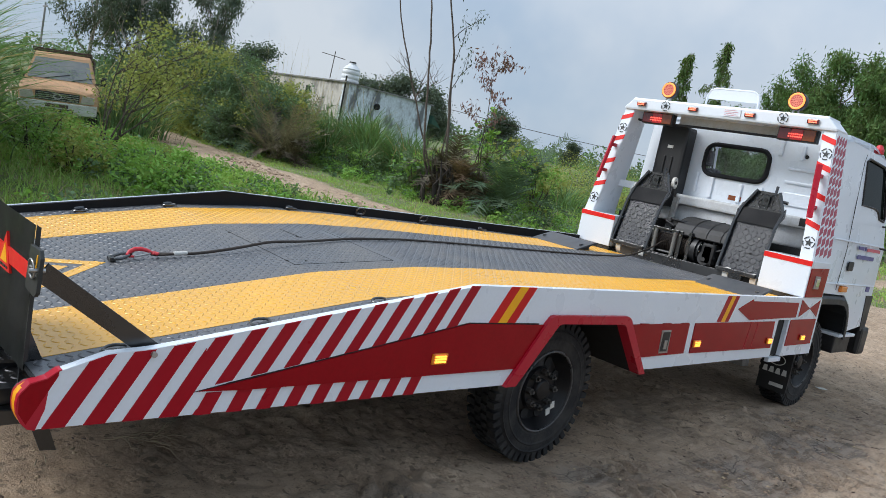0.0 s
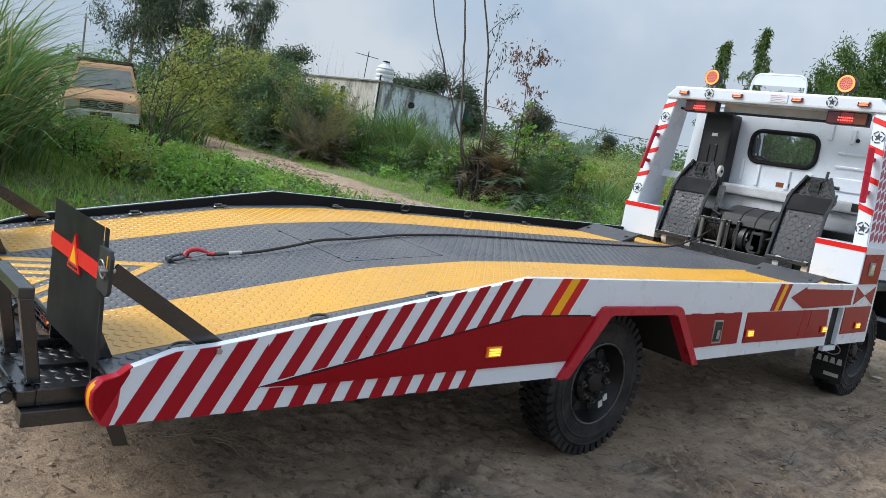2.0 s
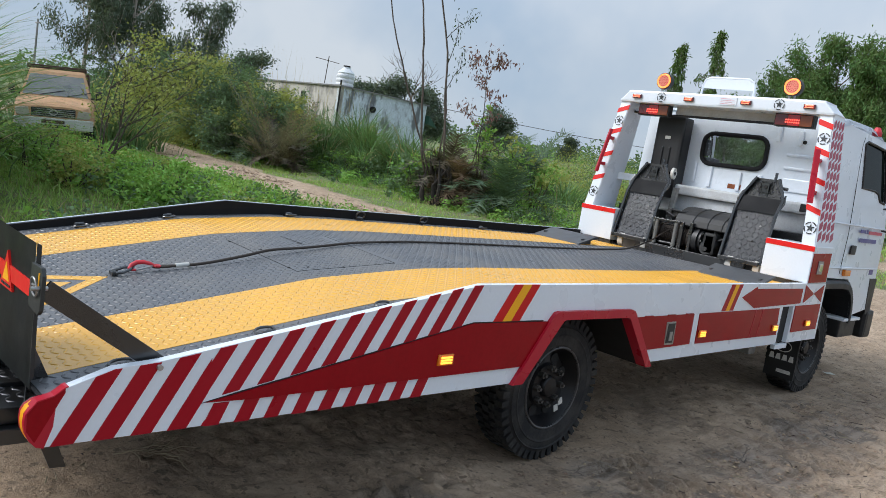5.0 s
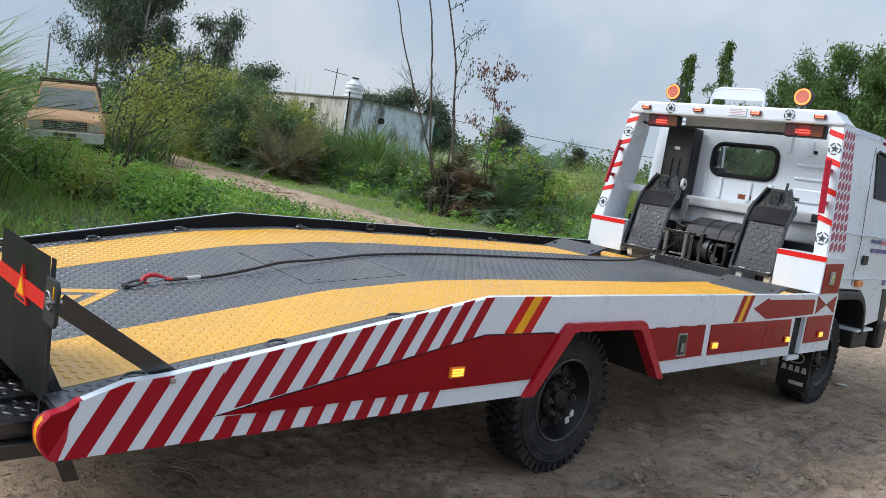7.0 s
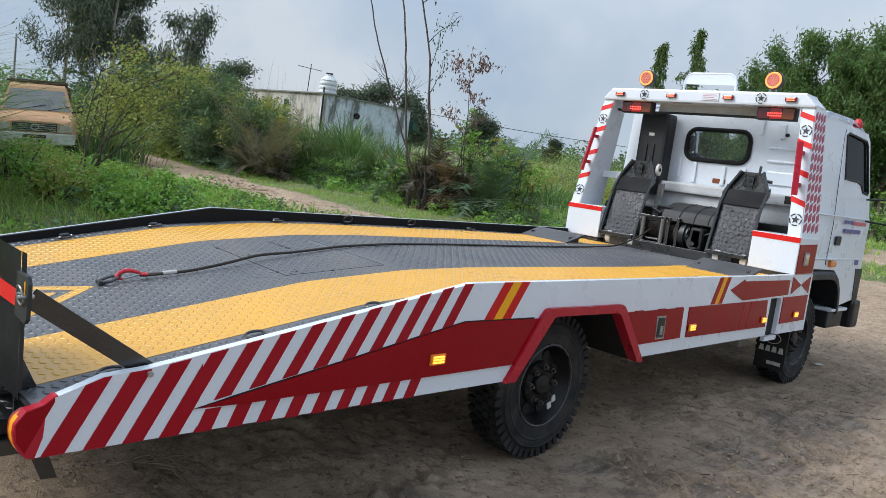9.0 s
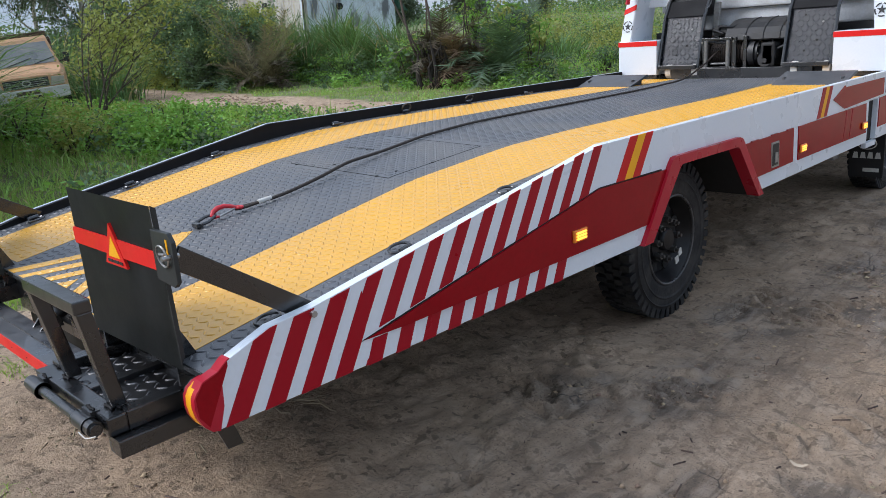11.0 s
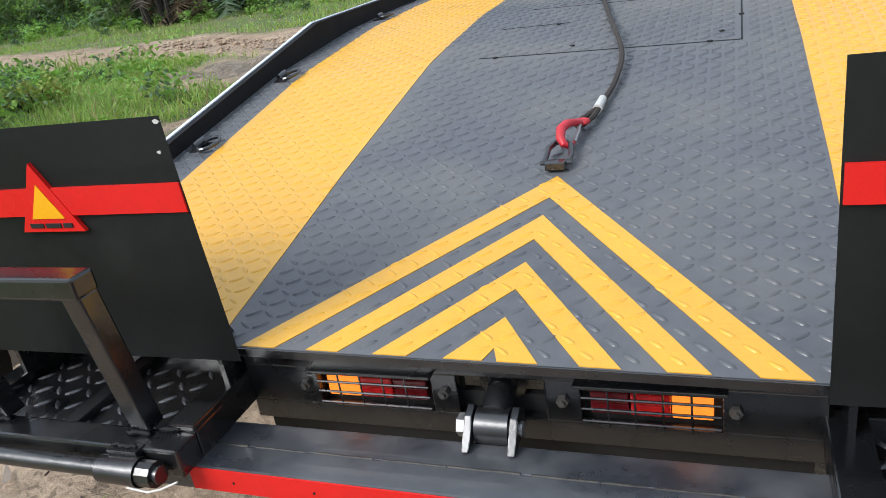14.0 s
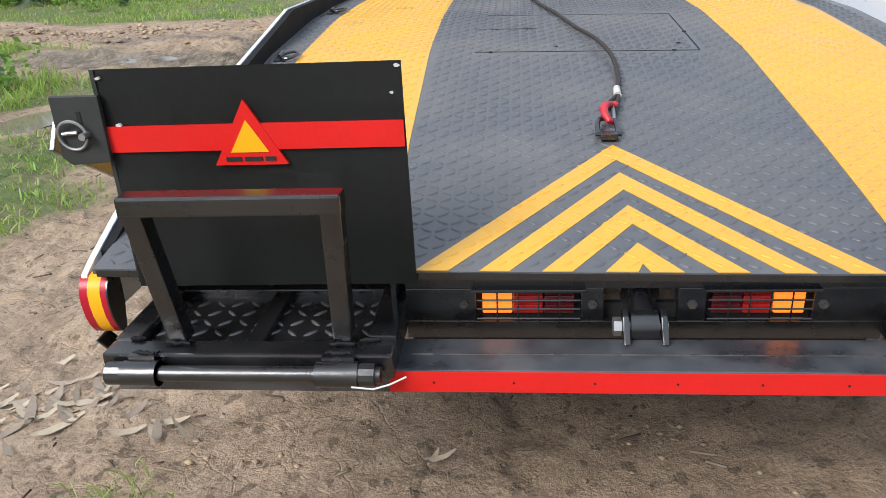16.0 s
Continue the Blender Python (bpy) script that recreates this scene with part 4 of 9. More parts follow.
    for k, (a, w) in enumerate(((-0.048, 0.03), (-0.012, 0.034), (0.028, 0.02))):
        on_plate("print_bar", [(mid + a, 0.979 + dz), (mid + a + w, 0.979 + dz), (mid + a + w, 0.987 + dz), (mid + a, 0.987 + dz)], M_INK, 0.0055)
    r3 = random.Random(3 + s)
    for k in range(4 if s < 0 else 0):
        cx, cz = (p0 + 0.02 if k % 2 else p1 - 0.02) + r3.uniform(-0.012, 0.012), (1.148, 1.14, 1.10, 1.052)[k]
        pts = [(cx + 0.006 * r3.uniform(0.3, 1.3) * math.cos(a), cz + 0.004 * r3.uniform(0.3, 1.3) * math.sin(a)) for a in (0, 1.3, 2.6, 3.9, 5.2)]
        on_plate("paint_chip", pts, M_NYLON, 0.001, "chipped paint")
    # ear with slot and ring pin, strap to the rail
    ea, eb = (1.047, 1.157) if s > 0 else (-1.106, -1.01)
    bm = bmesh.new()
    c = 0.018
    poly = [(ea, 0.968), (eb - c, 0.960), (eb, 0.975), (eb, 1.078), (eb - c, 1.100), (ea, 1.100)]
    if s < 0:
        poly = [(ea, 0.995), (ea + c, 0.98), (eb, 0.985), (eb, 1.112), (ea, 1.112)]
    prism(bm, poly, "y", -0.062, -0.050, bevel=0.002)
    ear = part("ear_plate", bm, M_BLACKMATT, base, "black ear plate with a slot")
    xe = (ea + eb) / 2 + s * 0.012
    bm = bmesh.new()
    box(bm, xe + 0.012, xe + 0.020, -0.0635, -0.0615, 1.035, 1.083)
    part("slot", bm, M_YELTAPE if s > 0 else M_SEAM, ear)
    bm = bmesh.new()
    tube(bm, [(xe + 0.028 * math.cos(a * math.pi / 10), -0.070 - 0.004 * math.sin(a * math.pi / 10), 1.040 + 0.028 * math.sin(a * math.pi / 10)) for a in range(20)], 0.003, 7, closed=True)
    rod(bm, (xe + 0.026, -0.085, 1.04), (xe + 0.026, -0.04, 1.04), 0.007, n=10)
    rod(bm, (xe - 0.02, -0.068, 1.043), (xe + 0.01, -0.068, 1.045), 0.004, n=8)
    part("ring_pin", bm, M_STEEL, ear, "steel linch pin with a ring", smooth=True)
    bm = bmesh.new()
    a0, b0 = Vector((s * 1.125, -0.045, 1.035)), Vector((s * 1.108, 0.335, 0.772 + (0.03 if s < 0 else 0)))
    d, up = (b0 - a0).normalized(), Vector((0, 0, 1))
    q = d.to_track_quat("Y", "Z").to_matrix().to_4x4()
    box(bm, -0.006, 0.006, 0, (b0 - a0).length, -0.030, 0.030, 0.002, turn=Matrix.Translation(a0) @ q)
    part("strap_bar", bm, M_BLACK, base, "black flat steel strap")
    bm = bmesh.new()
    rod(bm, (s * 1.10, 0.312, 0.782), (s * (W + 0.014), 0.312, 0.782), 0.010, n=10)
    part("strap_bolt", bm, M_STEEL, base)


carriage(1, 0.480, 1.005)
carriage(-1, -1.030, -0.470)


# ---------------------------------------------------------------- headboard behind the cab
bm = bmesh.new()
lo_r, hi_r = 5.735, 5.885      # rear edge of the posts at their foot and head
LEG = (1.36, 2.45)


def post_y(z):
    return lo_r + (hi_r - lo_r) * (z - LEG[0]) / (LEG[1] - LEG[0])


def post_x(z):
    return W - 0.005 - 0.125 * (z - LEG[0]) / (LEG[1] - LEG[0])


box(bm, -1.04, 1.04, 5.86, 6.12, 2.435, 2.555, 0.02)
for v in bm.verts:
    if abs(v.co.x) > 1.0 and v.co.z > 2.5:
        v.co.x -= math.copysign(0.08, v.co.x)
board = part("headboard", bm, M_WHITE, truck, "white steel headboard frame with lamps and star marks")
for s in (-1, 1):
    bm = bmesh.new()
    vs = []
    for z in (LEG[0] - 0.02, LEG[1]):
        xo, yr = post_x(z), post_y(z)
        vs.append([bm.verts.new((s * x, y, z)) for x, y in ((xo, yr), (xo, 6.13), (xo - 0.115, 6.13), (xo - 0.115, yr))])
    for k in range(4):
        bm.faces.new((vs[0][k], vs[0][(k + 1) % 4], vs[1][(k + 1) % 4], vs[1][k]))
    bm.faces.new(vs[0])
    bm.faces.new(vs[1][::-1])
    bmesh.ops.bevel(bm, geom=bm.edges[:], offset=0.008, segments=2, affect="EDGES")
    post = part("post", bm, M_WHITE, board, "white box-section post with red stripes")
    bm = bmesh.new()
    box(bm, min(s * 0.765, s * W), max(s * 0.765, s * W), 5.718, 6.15, 1.05, 1.362, 0.008)
    locker = part("corner_box", bm, M_WHITE, board, "white corner box with a red band")
    bm = bmesh.new()
    box(bm, min(s * 0.763, s * (W + 0.002)), max(s * 0.763, s * (W + 0.002)), 5.715, 5.722, 1.315, 1.358)
    part("red_band", bm, M_REDTAPE, locker)
    bm = bmesh.new()
    box(bm, min(s * 0.77, s * 1.13), max(s * 0.77, s * 1.13), 5.73, 6.14, 1.008, 1.052)
    part("foot", bm, M_BLACK, locker)
    # slanted red bands on the rear face of the post
    for z in (1.62, 1.86, 2.10, 2.33):
        bm = bmesh.new()
        pts = [(-0.002, z - 0.012), (0.117, z + 0.028), (0.117, z + 0.075), (-0.002, z + 0.035)] if s < 0 else [(-0.002, z - 0.012 + 0.04), (0.117, z - 0.012), (0.117, z + 0.035), (-0.002, z + 0.075)]
        top = [bm.verts.new((s * (post_x(h) - u if s < 0 else post_x(h) - 0.115 + u), post_y(h) - 0.003, h)) for u, h in pts]
        low = [bm.verts.new(v.co + Vector((0, 0.004, 0))) for v in top]
        bm.faces.new(top)
        for k in range(4):
            bm.faces.new((top[k], low[k], low[(k + 1) % 4], top[(k + 1) % 4]))
        part("red_band", bm, M_REDTAPE, post)
    # grab handle
    bm = bmesh.new()
    xh = 1.045
    za, zb = 1.70, 2.14
    a, b = Vector((s * (xh + 0.012), post_y(za) - 0.085, za)), Vector((s * (xh - 0.036), post_y(zb) - 0.085, zb))
    q = (b - a).to_track_quat("Z", "Y").to_matrix().to_4x4()
    box(bm, -0.022, 0.022, -0.014, 0.014, 0, (b - a).length, 0.003, turn=Matrix.Translation(a) @ q)
    handle = part("grab_handle", bm, M_REDTRIM, board, "red steel grab handle")
    for k in (0.2, 0.8):
        p = a.lerp(b, k)
        bm = bmesh.new()
        box(bm, p.x - 0.014, p.x + 0.014, p.y, p.y + 0.095, p.z - 0.016, p.z + 0.016)
        part("bracket", bm, M_REDTRIM, handle)
    # chequered wine-red vinyl on the outer face
    rows, cols = 12, 4
    for r in range(rows):
        for c in range(cols):
            z0 = 1.39 + (2.40 - 1.39) * (r + 0.1) / rows
            z1 = 1.39 + (2.40 - 1.39) * (r + 0.82) / rows
            quad = []
            for u, z in ((c + 0.14, z0), (c + 0.86, z0 + 0.030), (c + 0.86, z1 + 0.030), (c + 0.14, z1)):
                y0, y1 = post_y(z) + 0.012, 6.125
                quad.append(Vector((s * (post_x(z) + 0.0025), y0 + (y1 - y0) * u / cols, z)))
            bm = bmesh.new()
            top = [bm.verts.new(p) for p in quad]
            low = [bm.verts.new(p - Vector((s * 0.004, 0, 0))) for p in quad]
            bm.faces.new(top)
            for k in range(4):
                bm.faces.new((top[k], low[k], low[(k + 1) % 4], top[(k + 1) % 4]))
            if s > 0 or c == 0:
                part("vinyl_check", bm, M_PINKVINYL, post)
            else:
                bm.free()


def star_mark(x, y, z, r, lean=0.13):
    """A five-pointed star in a ring, flat on a face that looks to the rear."""
    bm = bmesh.new()
    def at(u, w, d):
        return (x + u, y + w * lean - d, z + w)
    pts = [(r * (0.72 if k % 2 == 0 else 0.29) * math.sin(k * math.pi / 5), r * (0.72 if k % 2 == 0 else 0.29) * math.cos(k * math.pi / 5)) for k in range(10)]
    c = bm.verts.new(at(0, 0, 0.004))
    ring = [bm.verts.new(at(u, w, 0.004)) for u, w in pts]
    for k in range(10):
        bm.faces.new((c, ring[k], ring[(k + 1) % 10]))
    star = part("star_mark", bm, M_STARINK, board, "black star in a ring")
    for k in range(5):
        bm = bmesh.new()
        a0, a1 = (k + 0.12) * 2 * math.pi / 5, (k + 0.88) * 2 * math.pi / 5
        inner = [bm.verts.new(at(0.82 * r * math.sin(a0 + (a1 - a0) * j / 6), 0.82 * r * math.cos(a0 + (a1 - a0) * j / 6), 0.004)) for j in range(7)]
        outer = [bm.verts.new(at(r * math.sin(a0 + (a1 - a0) * j / 6), r * math.cos(a0 + (a1 - a0) * j / 6), 0.004)) for j in range(7)]
        for j in range(6):
            bm.faces.new((inner[j], inner[j + 1], outer[j + 1], outer[j]))
        part("ring_arc", bm, M_STARINK, star)


for s in (-1, 1):
    star_mark(s * 0.575, 5.858, 2.497, 0.048, 0.0)
    star_mark(s * (post_x(2.24) - 0.058), post_y(2.24) - 0.001, 2.24, 0.050)
    star_mark(s * (post_x(1.50) - 0.060), post_y(1.50) - 0.001, 1.50, 0.052)
    # round beacon
    bm = bmesh.new()
    bx = s * 0.625
    rod(bm, (bx, 5.93, 2.665), (bx, 5.985, 2.665), 0.079, n=28)
    beacon = part("beacon_lamp", bm, M_PLASTIC, board, "round lit orange warning lamp")
    bm = bmesh.new()
    rod(bm, (bx, 5.922, 2.665), (bx, 5.932, 2.665), 0.056, n=24)
    part("lens", bm, M_ORANGEDIM, beacon)
    bm = bmesh.new()
    tube(bm, [(bx + 0.063 * math.cos(k * math.pi / 14), 5.926, 2.665 + 0.063 * math.sin(k * math.pi / 14)) for k in range(28)], 0.009, 8, closed=True)
    part("led_ring", bm, M_ORANGELIT, beacon)
    bm = bmesh.new()
    for ring, count in ((0.016, 6), (0.032, 12), (0.047, 18)):
        for k in range(count):
            a = 2 * math.pi * k / count
            rod(bm, (bx + ring * math.cos(a), 5.9195, 2.665 + ring * math.sin(a)), (bx + ring * math.cos(a), 5.9225, 2.665 + ring * math.sin(a)), 0.0042, n=6)
    part("led_dots", bm, M_LENSRED, beacon)
    for k in (-1, 1):
        bm = bmesh.new()
        rod(bm, (bx + 0.025 * k, 5.96, 2.55), (bx + 0.02 * k, 5.96, 2.60), 0.008, n=8)
        part("stalk", bm, M_STEEL, beacon)
    # combination lamp under the beam
    x0, x1 = sorted((s * 0.52, s * 0.86))
    bm = bmesh.new()
    box(bm, x0, x1, 5.945, 6.02, 2.325, 2.438, 0.008)
    combo = part("combination_lamp", bm, M_PLASTIC, board, "rear combination lamp with lit red dots")
    w = (x1 - x0 - 0.02) / 3
    for k in range(3):
        j = k
        bm = bmesh.new()
        box(bm, x0 + 0.01 + w * j, x0 + 0.01 + w * (j + 1) - 0.003, 5.938, 5.947, 2.335, 2.43, 0.003)
        part("lens", bm, (M_LENSDARK, M_LENSRED, M_LENSAMBERDIM)[k], combo)
    cx = (x0 + x1) / 2 - 0.01
    for i in range(7):
        for j in range(2):
            bm = bmesh.new()
            u, z = cx - 0.055 + 0.0185 * i, 2.362 + 0.022 * j
            rod(bm, (u, 5.9335, z), (u, 5.9385, z), 0.0072, n=8)
            part("led", bm, M_REDLIT, combo)
for x in (-0.842, -0.28, 0.28, 0.835):
    bm = bmesh.new()
    box(bm, x - 0.049, x + 0.049, 5.838, 5.862, 2.473, 2.515, 0.008)
    lamp = part("clearance_lamp", bm, M_LENSDARK, board, "small lit red clearance lamp")
    for j in range(2):
        bm = bmesh.new()
        box(bm, x - 0.035, x + 0.035, 5.832, 5.840, 2.481 + 0.015 * j, 2.490 + 0.015 * j, 0.002)
        part("led_row", bm, M_CLEARLIT, lamp)
bm = bmesh.new()
box(bm, -0.50, 0.50, 6.05, 6.065, 2.355, 2.44)
part("inner_panel", bm, M_BEIGE, board, "dusty white inner panel under the beam")
bm = bmesh.new()
tube(bm, [(-0.95, 6.0, 2.36), (-0.86, 5.98, 2.345), (-0.7, 6.0, 2.34), (-0.3, 6.04, 2.352), (0.2, 6.045, 2.352), (0.5, 6.04, 2.35)], 0.012, 7)
part("lamp_wiring", bm, M_PLASTIC, board, "black taped lamp wiring")
bm = bmesh.new()
box(bm, 0.02, 0.19, 5.853, 5.8575, 2.462, 2.535)
part("maker_label", bm, M_WHITE, board, "small pale maker's label")
for k in range(4):
    bm = bmesh.new()
    box(bm, 0.035, 0.175 - 0.03 * (k % 2), 5.8505, 5.8535, 2.473 + 0.015 * k, 2.475 + 0.015 * k)
    part("print_bar", bm, M_PINKINK, board)
# white hoop plate on the beam
bm = bmesh.new()
hoop = [(-0.245, 2.545), (-0.235, 2.66), (-0.215, 2.705), (-0.17, 2.725), (0.20, 2.722), (0.245, 2.70), (0.265, 2.65), (0.27, 2.545)]
tube(bm, [(x, 5.99, z) for x, z in hoop], 0.011, 8)
hoop_ob = part("top_hoop", bm, M_WHITE, board, "white tube hoop with a sheet panel", smooth=True)
bm = bmesh.new()
prism(bm, [(-0.235, 2.625), (-0.228, 2.68), (-0.19, 2.716), (0.21, 2.714), (0.255, 2.67), (0.262, 2.62)], "y", 5.984, 5.996)
part("sheet", bm, M_WHITE, hoop_ob)

# right locker below the headboard
decal("locker_door", [[(5.735, 1.30), (6.12, 1.312), (6.115, 1.062), (5.74, 1.056)]], M_RED, side_r, t=0.006, label="dark red locker door")
bm = bmesh.new()
box(bm, W + 0.006, W + 0.014, 5.85, 5.96, 1.13, 1.24, 0.003)
lk = part("paddle_latch", bm, M_STEEL, side_r, "steel paddle latch")
bm = bmesh.new()
box(bm, W + 0.013, W + 0.020, 5.872, 5.938, 1.15, 1.22, 0.003)
part("paddle", bm, M_CHROME, lk)


# ---------------------------------------------------------------- cab
def side_x(z):
    return 1.0 if z < 1.5 else 1.0 - 0.075 * (z - 1.5) / 0.95


def sheet(outer, holes, place, thick):
    """A flat or bent sheet with openings; place maps its two coordinates into the world."""
    bm = bmesh.new()
    edges = []
    for loop in [outer] + holes:
        vs = [bm.verts.new((*p, 0)) for p in loop]
        edges += [bm.edges.new((vs[i], vs[(i + 1) % len(vs)])) for i in range(len(vs))]
    bmesh.ops.triangle_fill(bm, use_beauty=True, use_dissolve=False, edges=edges)
    for v in bm.verts:
        v.co = place(v.co.x, v.co.y)
    bmesh.ops.recalc_face_normals(bm, faces=bm.faces)
    bmesh.ops.solidify(bm, geom=bm.faces[:], thickness=thick)
    return bm


def rounded(x0, x1, z0, z1, r, n=5):
    out = []
    for cx, cz, a0 in ((x1 - r, z1 - r, 0), (x0 + r, z1 - r, 90), (x0 + r, z0 + r, 180), (x1 - r, z0 + r, 270)):
        out += [(cx + r * math.cos(radians(a0 + 90 * k / n)), cz + r * math.sin(radians(a0 + 90 * k / n))) for k in range(n + 1)]
    return out


BACK = 6.36
win = rounded(-0.305, 0.335, 1.945, 2.245, 0.095)
back_out = [(-1.0, 1.0), (1.0, 1.0), (1.0, 1.5), (0.935, 2.36), (0.90, 2.43), (0.83, 2.465), (-0.83, 2.465), (-0.90, 2.43), (-0.935, 2.36), (-1.0, 1.5)]
bm = sheet(back_out, [win], lambda x, z: Vector((x, BACK + 0.03, z)), 0.03)
cab = part("cab", bm, M_WHITE, truck, "white pressed-steel truck cab")
bm = bmesh.new()
tube(bm, [(x, BACK - 0.010, z) for x, z in win], 0.022, 8, closed=True)
part("window_seal", bm, M_RAILBLACK, cab, "black rubber window seal", smooth=True)
bm = sheet(rounded(-0.30, 0.33, 1.95, 2.24, 0.09), [], lambda x, z: Vector((x, BACK + 0.012, z)), 0.004)
pane = part("rear_window", bm, M_CABGLASS, cab, "rear cab window")
pane.visible_shadow = False
side_out = [(BACK, 1.0), (BACK, 2.40), (6.42, 2.465), (7.70, 2.43), (7.79, 2.36), (8.03, 1.55), (8.05, 0.98), (8.0, 0.74), (7.50, 0.68), (7.475, 0.78), (7.43, 0.885), (7.35, 0.985), (7.21, 1.05), (6.6, 1.065), (6.45, 1.03)]
door_win = [(7.13, 1.935), (7.07, 2.345), (7.14, 2.372), (7.66, 2.352), (7.715, 2.31), (7.875, 1.86), (7.855, 1.83), (7.70, 1.845), (7.62, 1.915), (7.52, 1.935)]
for s in (-1, 1):
    bm = sheet(side_out, [door_win], lambda y, z: Vector((s * side_x(z), y, z)), 0.03)
    part("cab_side", bm, M_WHITE, cab)
    # right pane is opaque black: the shaded cab inside is painted on it
    bm = sheet(door_win, [], lambda y, z: Vector((s * (side_x(z) - 0.012), y, z)), 0.004)
    pane = part("door_window", bm, M_DARKPANE if s > 0 else M_CABGLASS, cab, "side window of the door")
    pane.visible_shadow = False
    bm = bmesh.new()
    tube(bm, [(s * (side_x(z) + 0.002), y, z) for y, z in door_win], 0.012, 6, closed=True)
    part("window_seal", bm, M_PLASTIC, cab)
    # door gap, handle, waist crease
    bm = bmesh.new()
    gap = [(6.93, 1.10), (6.94, 1.5), (7.0, 2.32), (7.04, 2.40)]
    tube(bm, [(s * (side_x(z) + 0.0005), y, z) for y, z in gap], 0.003, 5)
    part("door_gap", bm, M_SEAM, cab)
    bm = bmesh.new()
    tube(bm, [(s * 1.001, y, 1.575) for y in (6.40, 6.9, 7.4, 8.0)], 0.009, 6)
    part("waist_crease", bm, M_WHITE, cab)
    bm = bmesh.new()
    tube(bm, [(s * 1.001, y, 1.16) for y in (6.45, 7.0, 7.5, 8.02)], 0.007, 6)
    part("lower_crease", bm, M_WHITE, cab)
    bm = bmesh.new()
    box(bm, min(s * 0.998, s * 1.012), max(s * 0.998, s * 1.012), 7.08, 7.22, 1.295, 1.385, 0.008)
    part("door_handle", bm, M_PLASTIC, cab, "black recessed door handle")
    bm = bmesh.new()
    box(bm, min(s * 0.998, s * 1.030), max(s * 0.998, s * 1.030), 7.0, 7.16, 1.085, 1.145, 0.010)
    part("turn_lamp", bm, M_LENSAMBER, cab, "amber indicator lamp")
    bm = bmesh.new()
    box(bm, min(s * 0.96, s * 1.025), max(s * 0.96, s * 1.025), 6.90, 7.20, 1.150, 1.172, 0.008)
    part("lamp_recess", bm, M_WHITE, cab)
    # black fender over the front wheel
    bm = bmesh.new()
    arch = [(6.12, 0.93), (6.28, 1.015), (6.6, 1.042), (7.0, 1.042), (7.19, 1.028), (7.32, 0.965), (7.40, 0.87), (7.445, 0.76), (7.465, 0.62)]
    prev = None
    for i, (y, z) in enumerate(arch):
        (ya, za), (yb, zb) = arch[max(i - 1, 0)], arch[min(i + 1, len(arch) - 1)]
        n = Vector((zb - za, ya - yb)).normalized()
        ring = [bm.verts.new((s * x, y + n.x * d, z + n.y * d)) for x, d in ((0.70, 0.0), (1.02, 0.0), (1.035, 0.025), (1.035, 0.075), (1.015, 0.075), (1.0, 0.035), (0.70, 0.02))]
        if prev:
            for j in range(7):
                bm.faces.new((prev[j], prev[(j + 1) % 7], ring[(j + 1) % 7], ring[j]))
        prev = ring
    part("fender", bm, M_PLASTIC, cab, "black plastic wheel fender")
    bm = bmesh.new()
    box(bm, min(s * 0.80, s * 1.03), max(s * 0.80, s * 1.03), 7.27, 7.74, 0.63, 0.66, 0.008)
    part("step", bm, M_WHITE, cab)
    bm = bmesh.new()
    box(bm, min(s * 0.78, s * 1.0), max(s * 0.78, s * 1.0), 7.27, 7.72, 0.46, 0.635, 0.015)
    part("step_box", bm, M_PLASTIC, cab)
# printed marks on the driver's door
for y0, y1, z0, z1, m in ((7.27, 7.42, 1.512, 1.545, M_BLUEINK), (7.45, 7.49, 1.508, 1.549, M_BLUEINK), (7.52, 7.92, 1.508, 1.540, M_PINKINK), (7.29, 7.78, 1.420, 1.460, M_BLUEINK), (7.79, 7.90, 1.10, 1.165, M_BLUEINK)):
    bm = bmesh.new()
    box(bm, 0.998, 1.0032, y0, y1, z0, z1)
    part("door_mark", bm, m, cab, "faded printed mark on the door")
# roof, front, windscreen, interior
bm = bmesh.new()
prev = None
for y, z, hw in ((6.345, 2.44, 0.90), (6.40, 2.485, 0.905), (6.6, 2.535, 0.91), (7.2, 2.545, 0.91), (7.6, 2.50, 0.90), (7.80, 2.40, 0.885)):
    row = [bm.verts.new((x, y, z - d)) for x, d in ((-hw - 0.03, 0.075), (-hw, 0.03), (-hw * 0.8, 0.0), (0, -0.015), (hw * 0.8, 0.0), (hw, 0.03), (hw + 0.03, 0.075))]
    if prev:
        for i in range(6):
            bm.faces.new((prev[i], prev[i + 1], row[i + 1], row[i]))
    prev = row
bmesh.ops.solidify(bm, geom=bm.faces[:], thickness=0.03)
part("roof", bm, M_WHITE, cab, "white cab roof", smooth=True)
bm = sheet([(-0.995, 0.80), (0.995, 0.80), (0.998, 1.55), (-0.998, 1.55)], [], lambda x, z: Vector((x, 8.04, z)), 0.03)
part("front_panel", bm, M_WHITE, cab)
bm = sheet([(-0.98, 1.56), (0.98, 1.56), (0.90, 2.36), (-0.90, 2.36)], [], lambda x, z: Vector((x, 8.03 - (z - 1.55) * 0.29, z)), 0.005)
pane = part("windscreen", bm, M_CABGLASS, cab, "curved windscreen")
pane.visible_shadow = False
bm = bmesh.new()
box(bm, -0.95, 0.95, 6.42, 8.0, 0.98, 1.02)
part("cab_floor", bm, M_INTERIOR, cab)
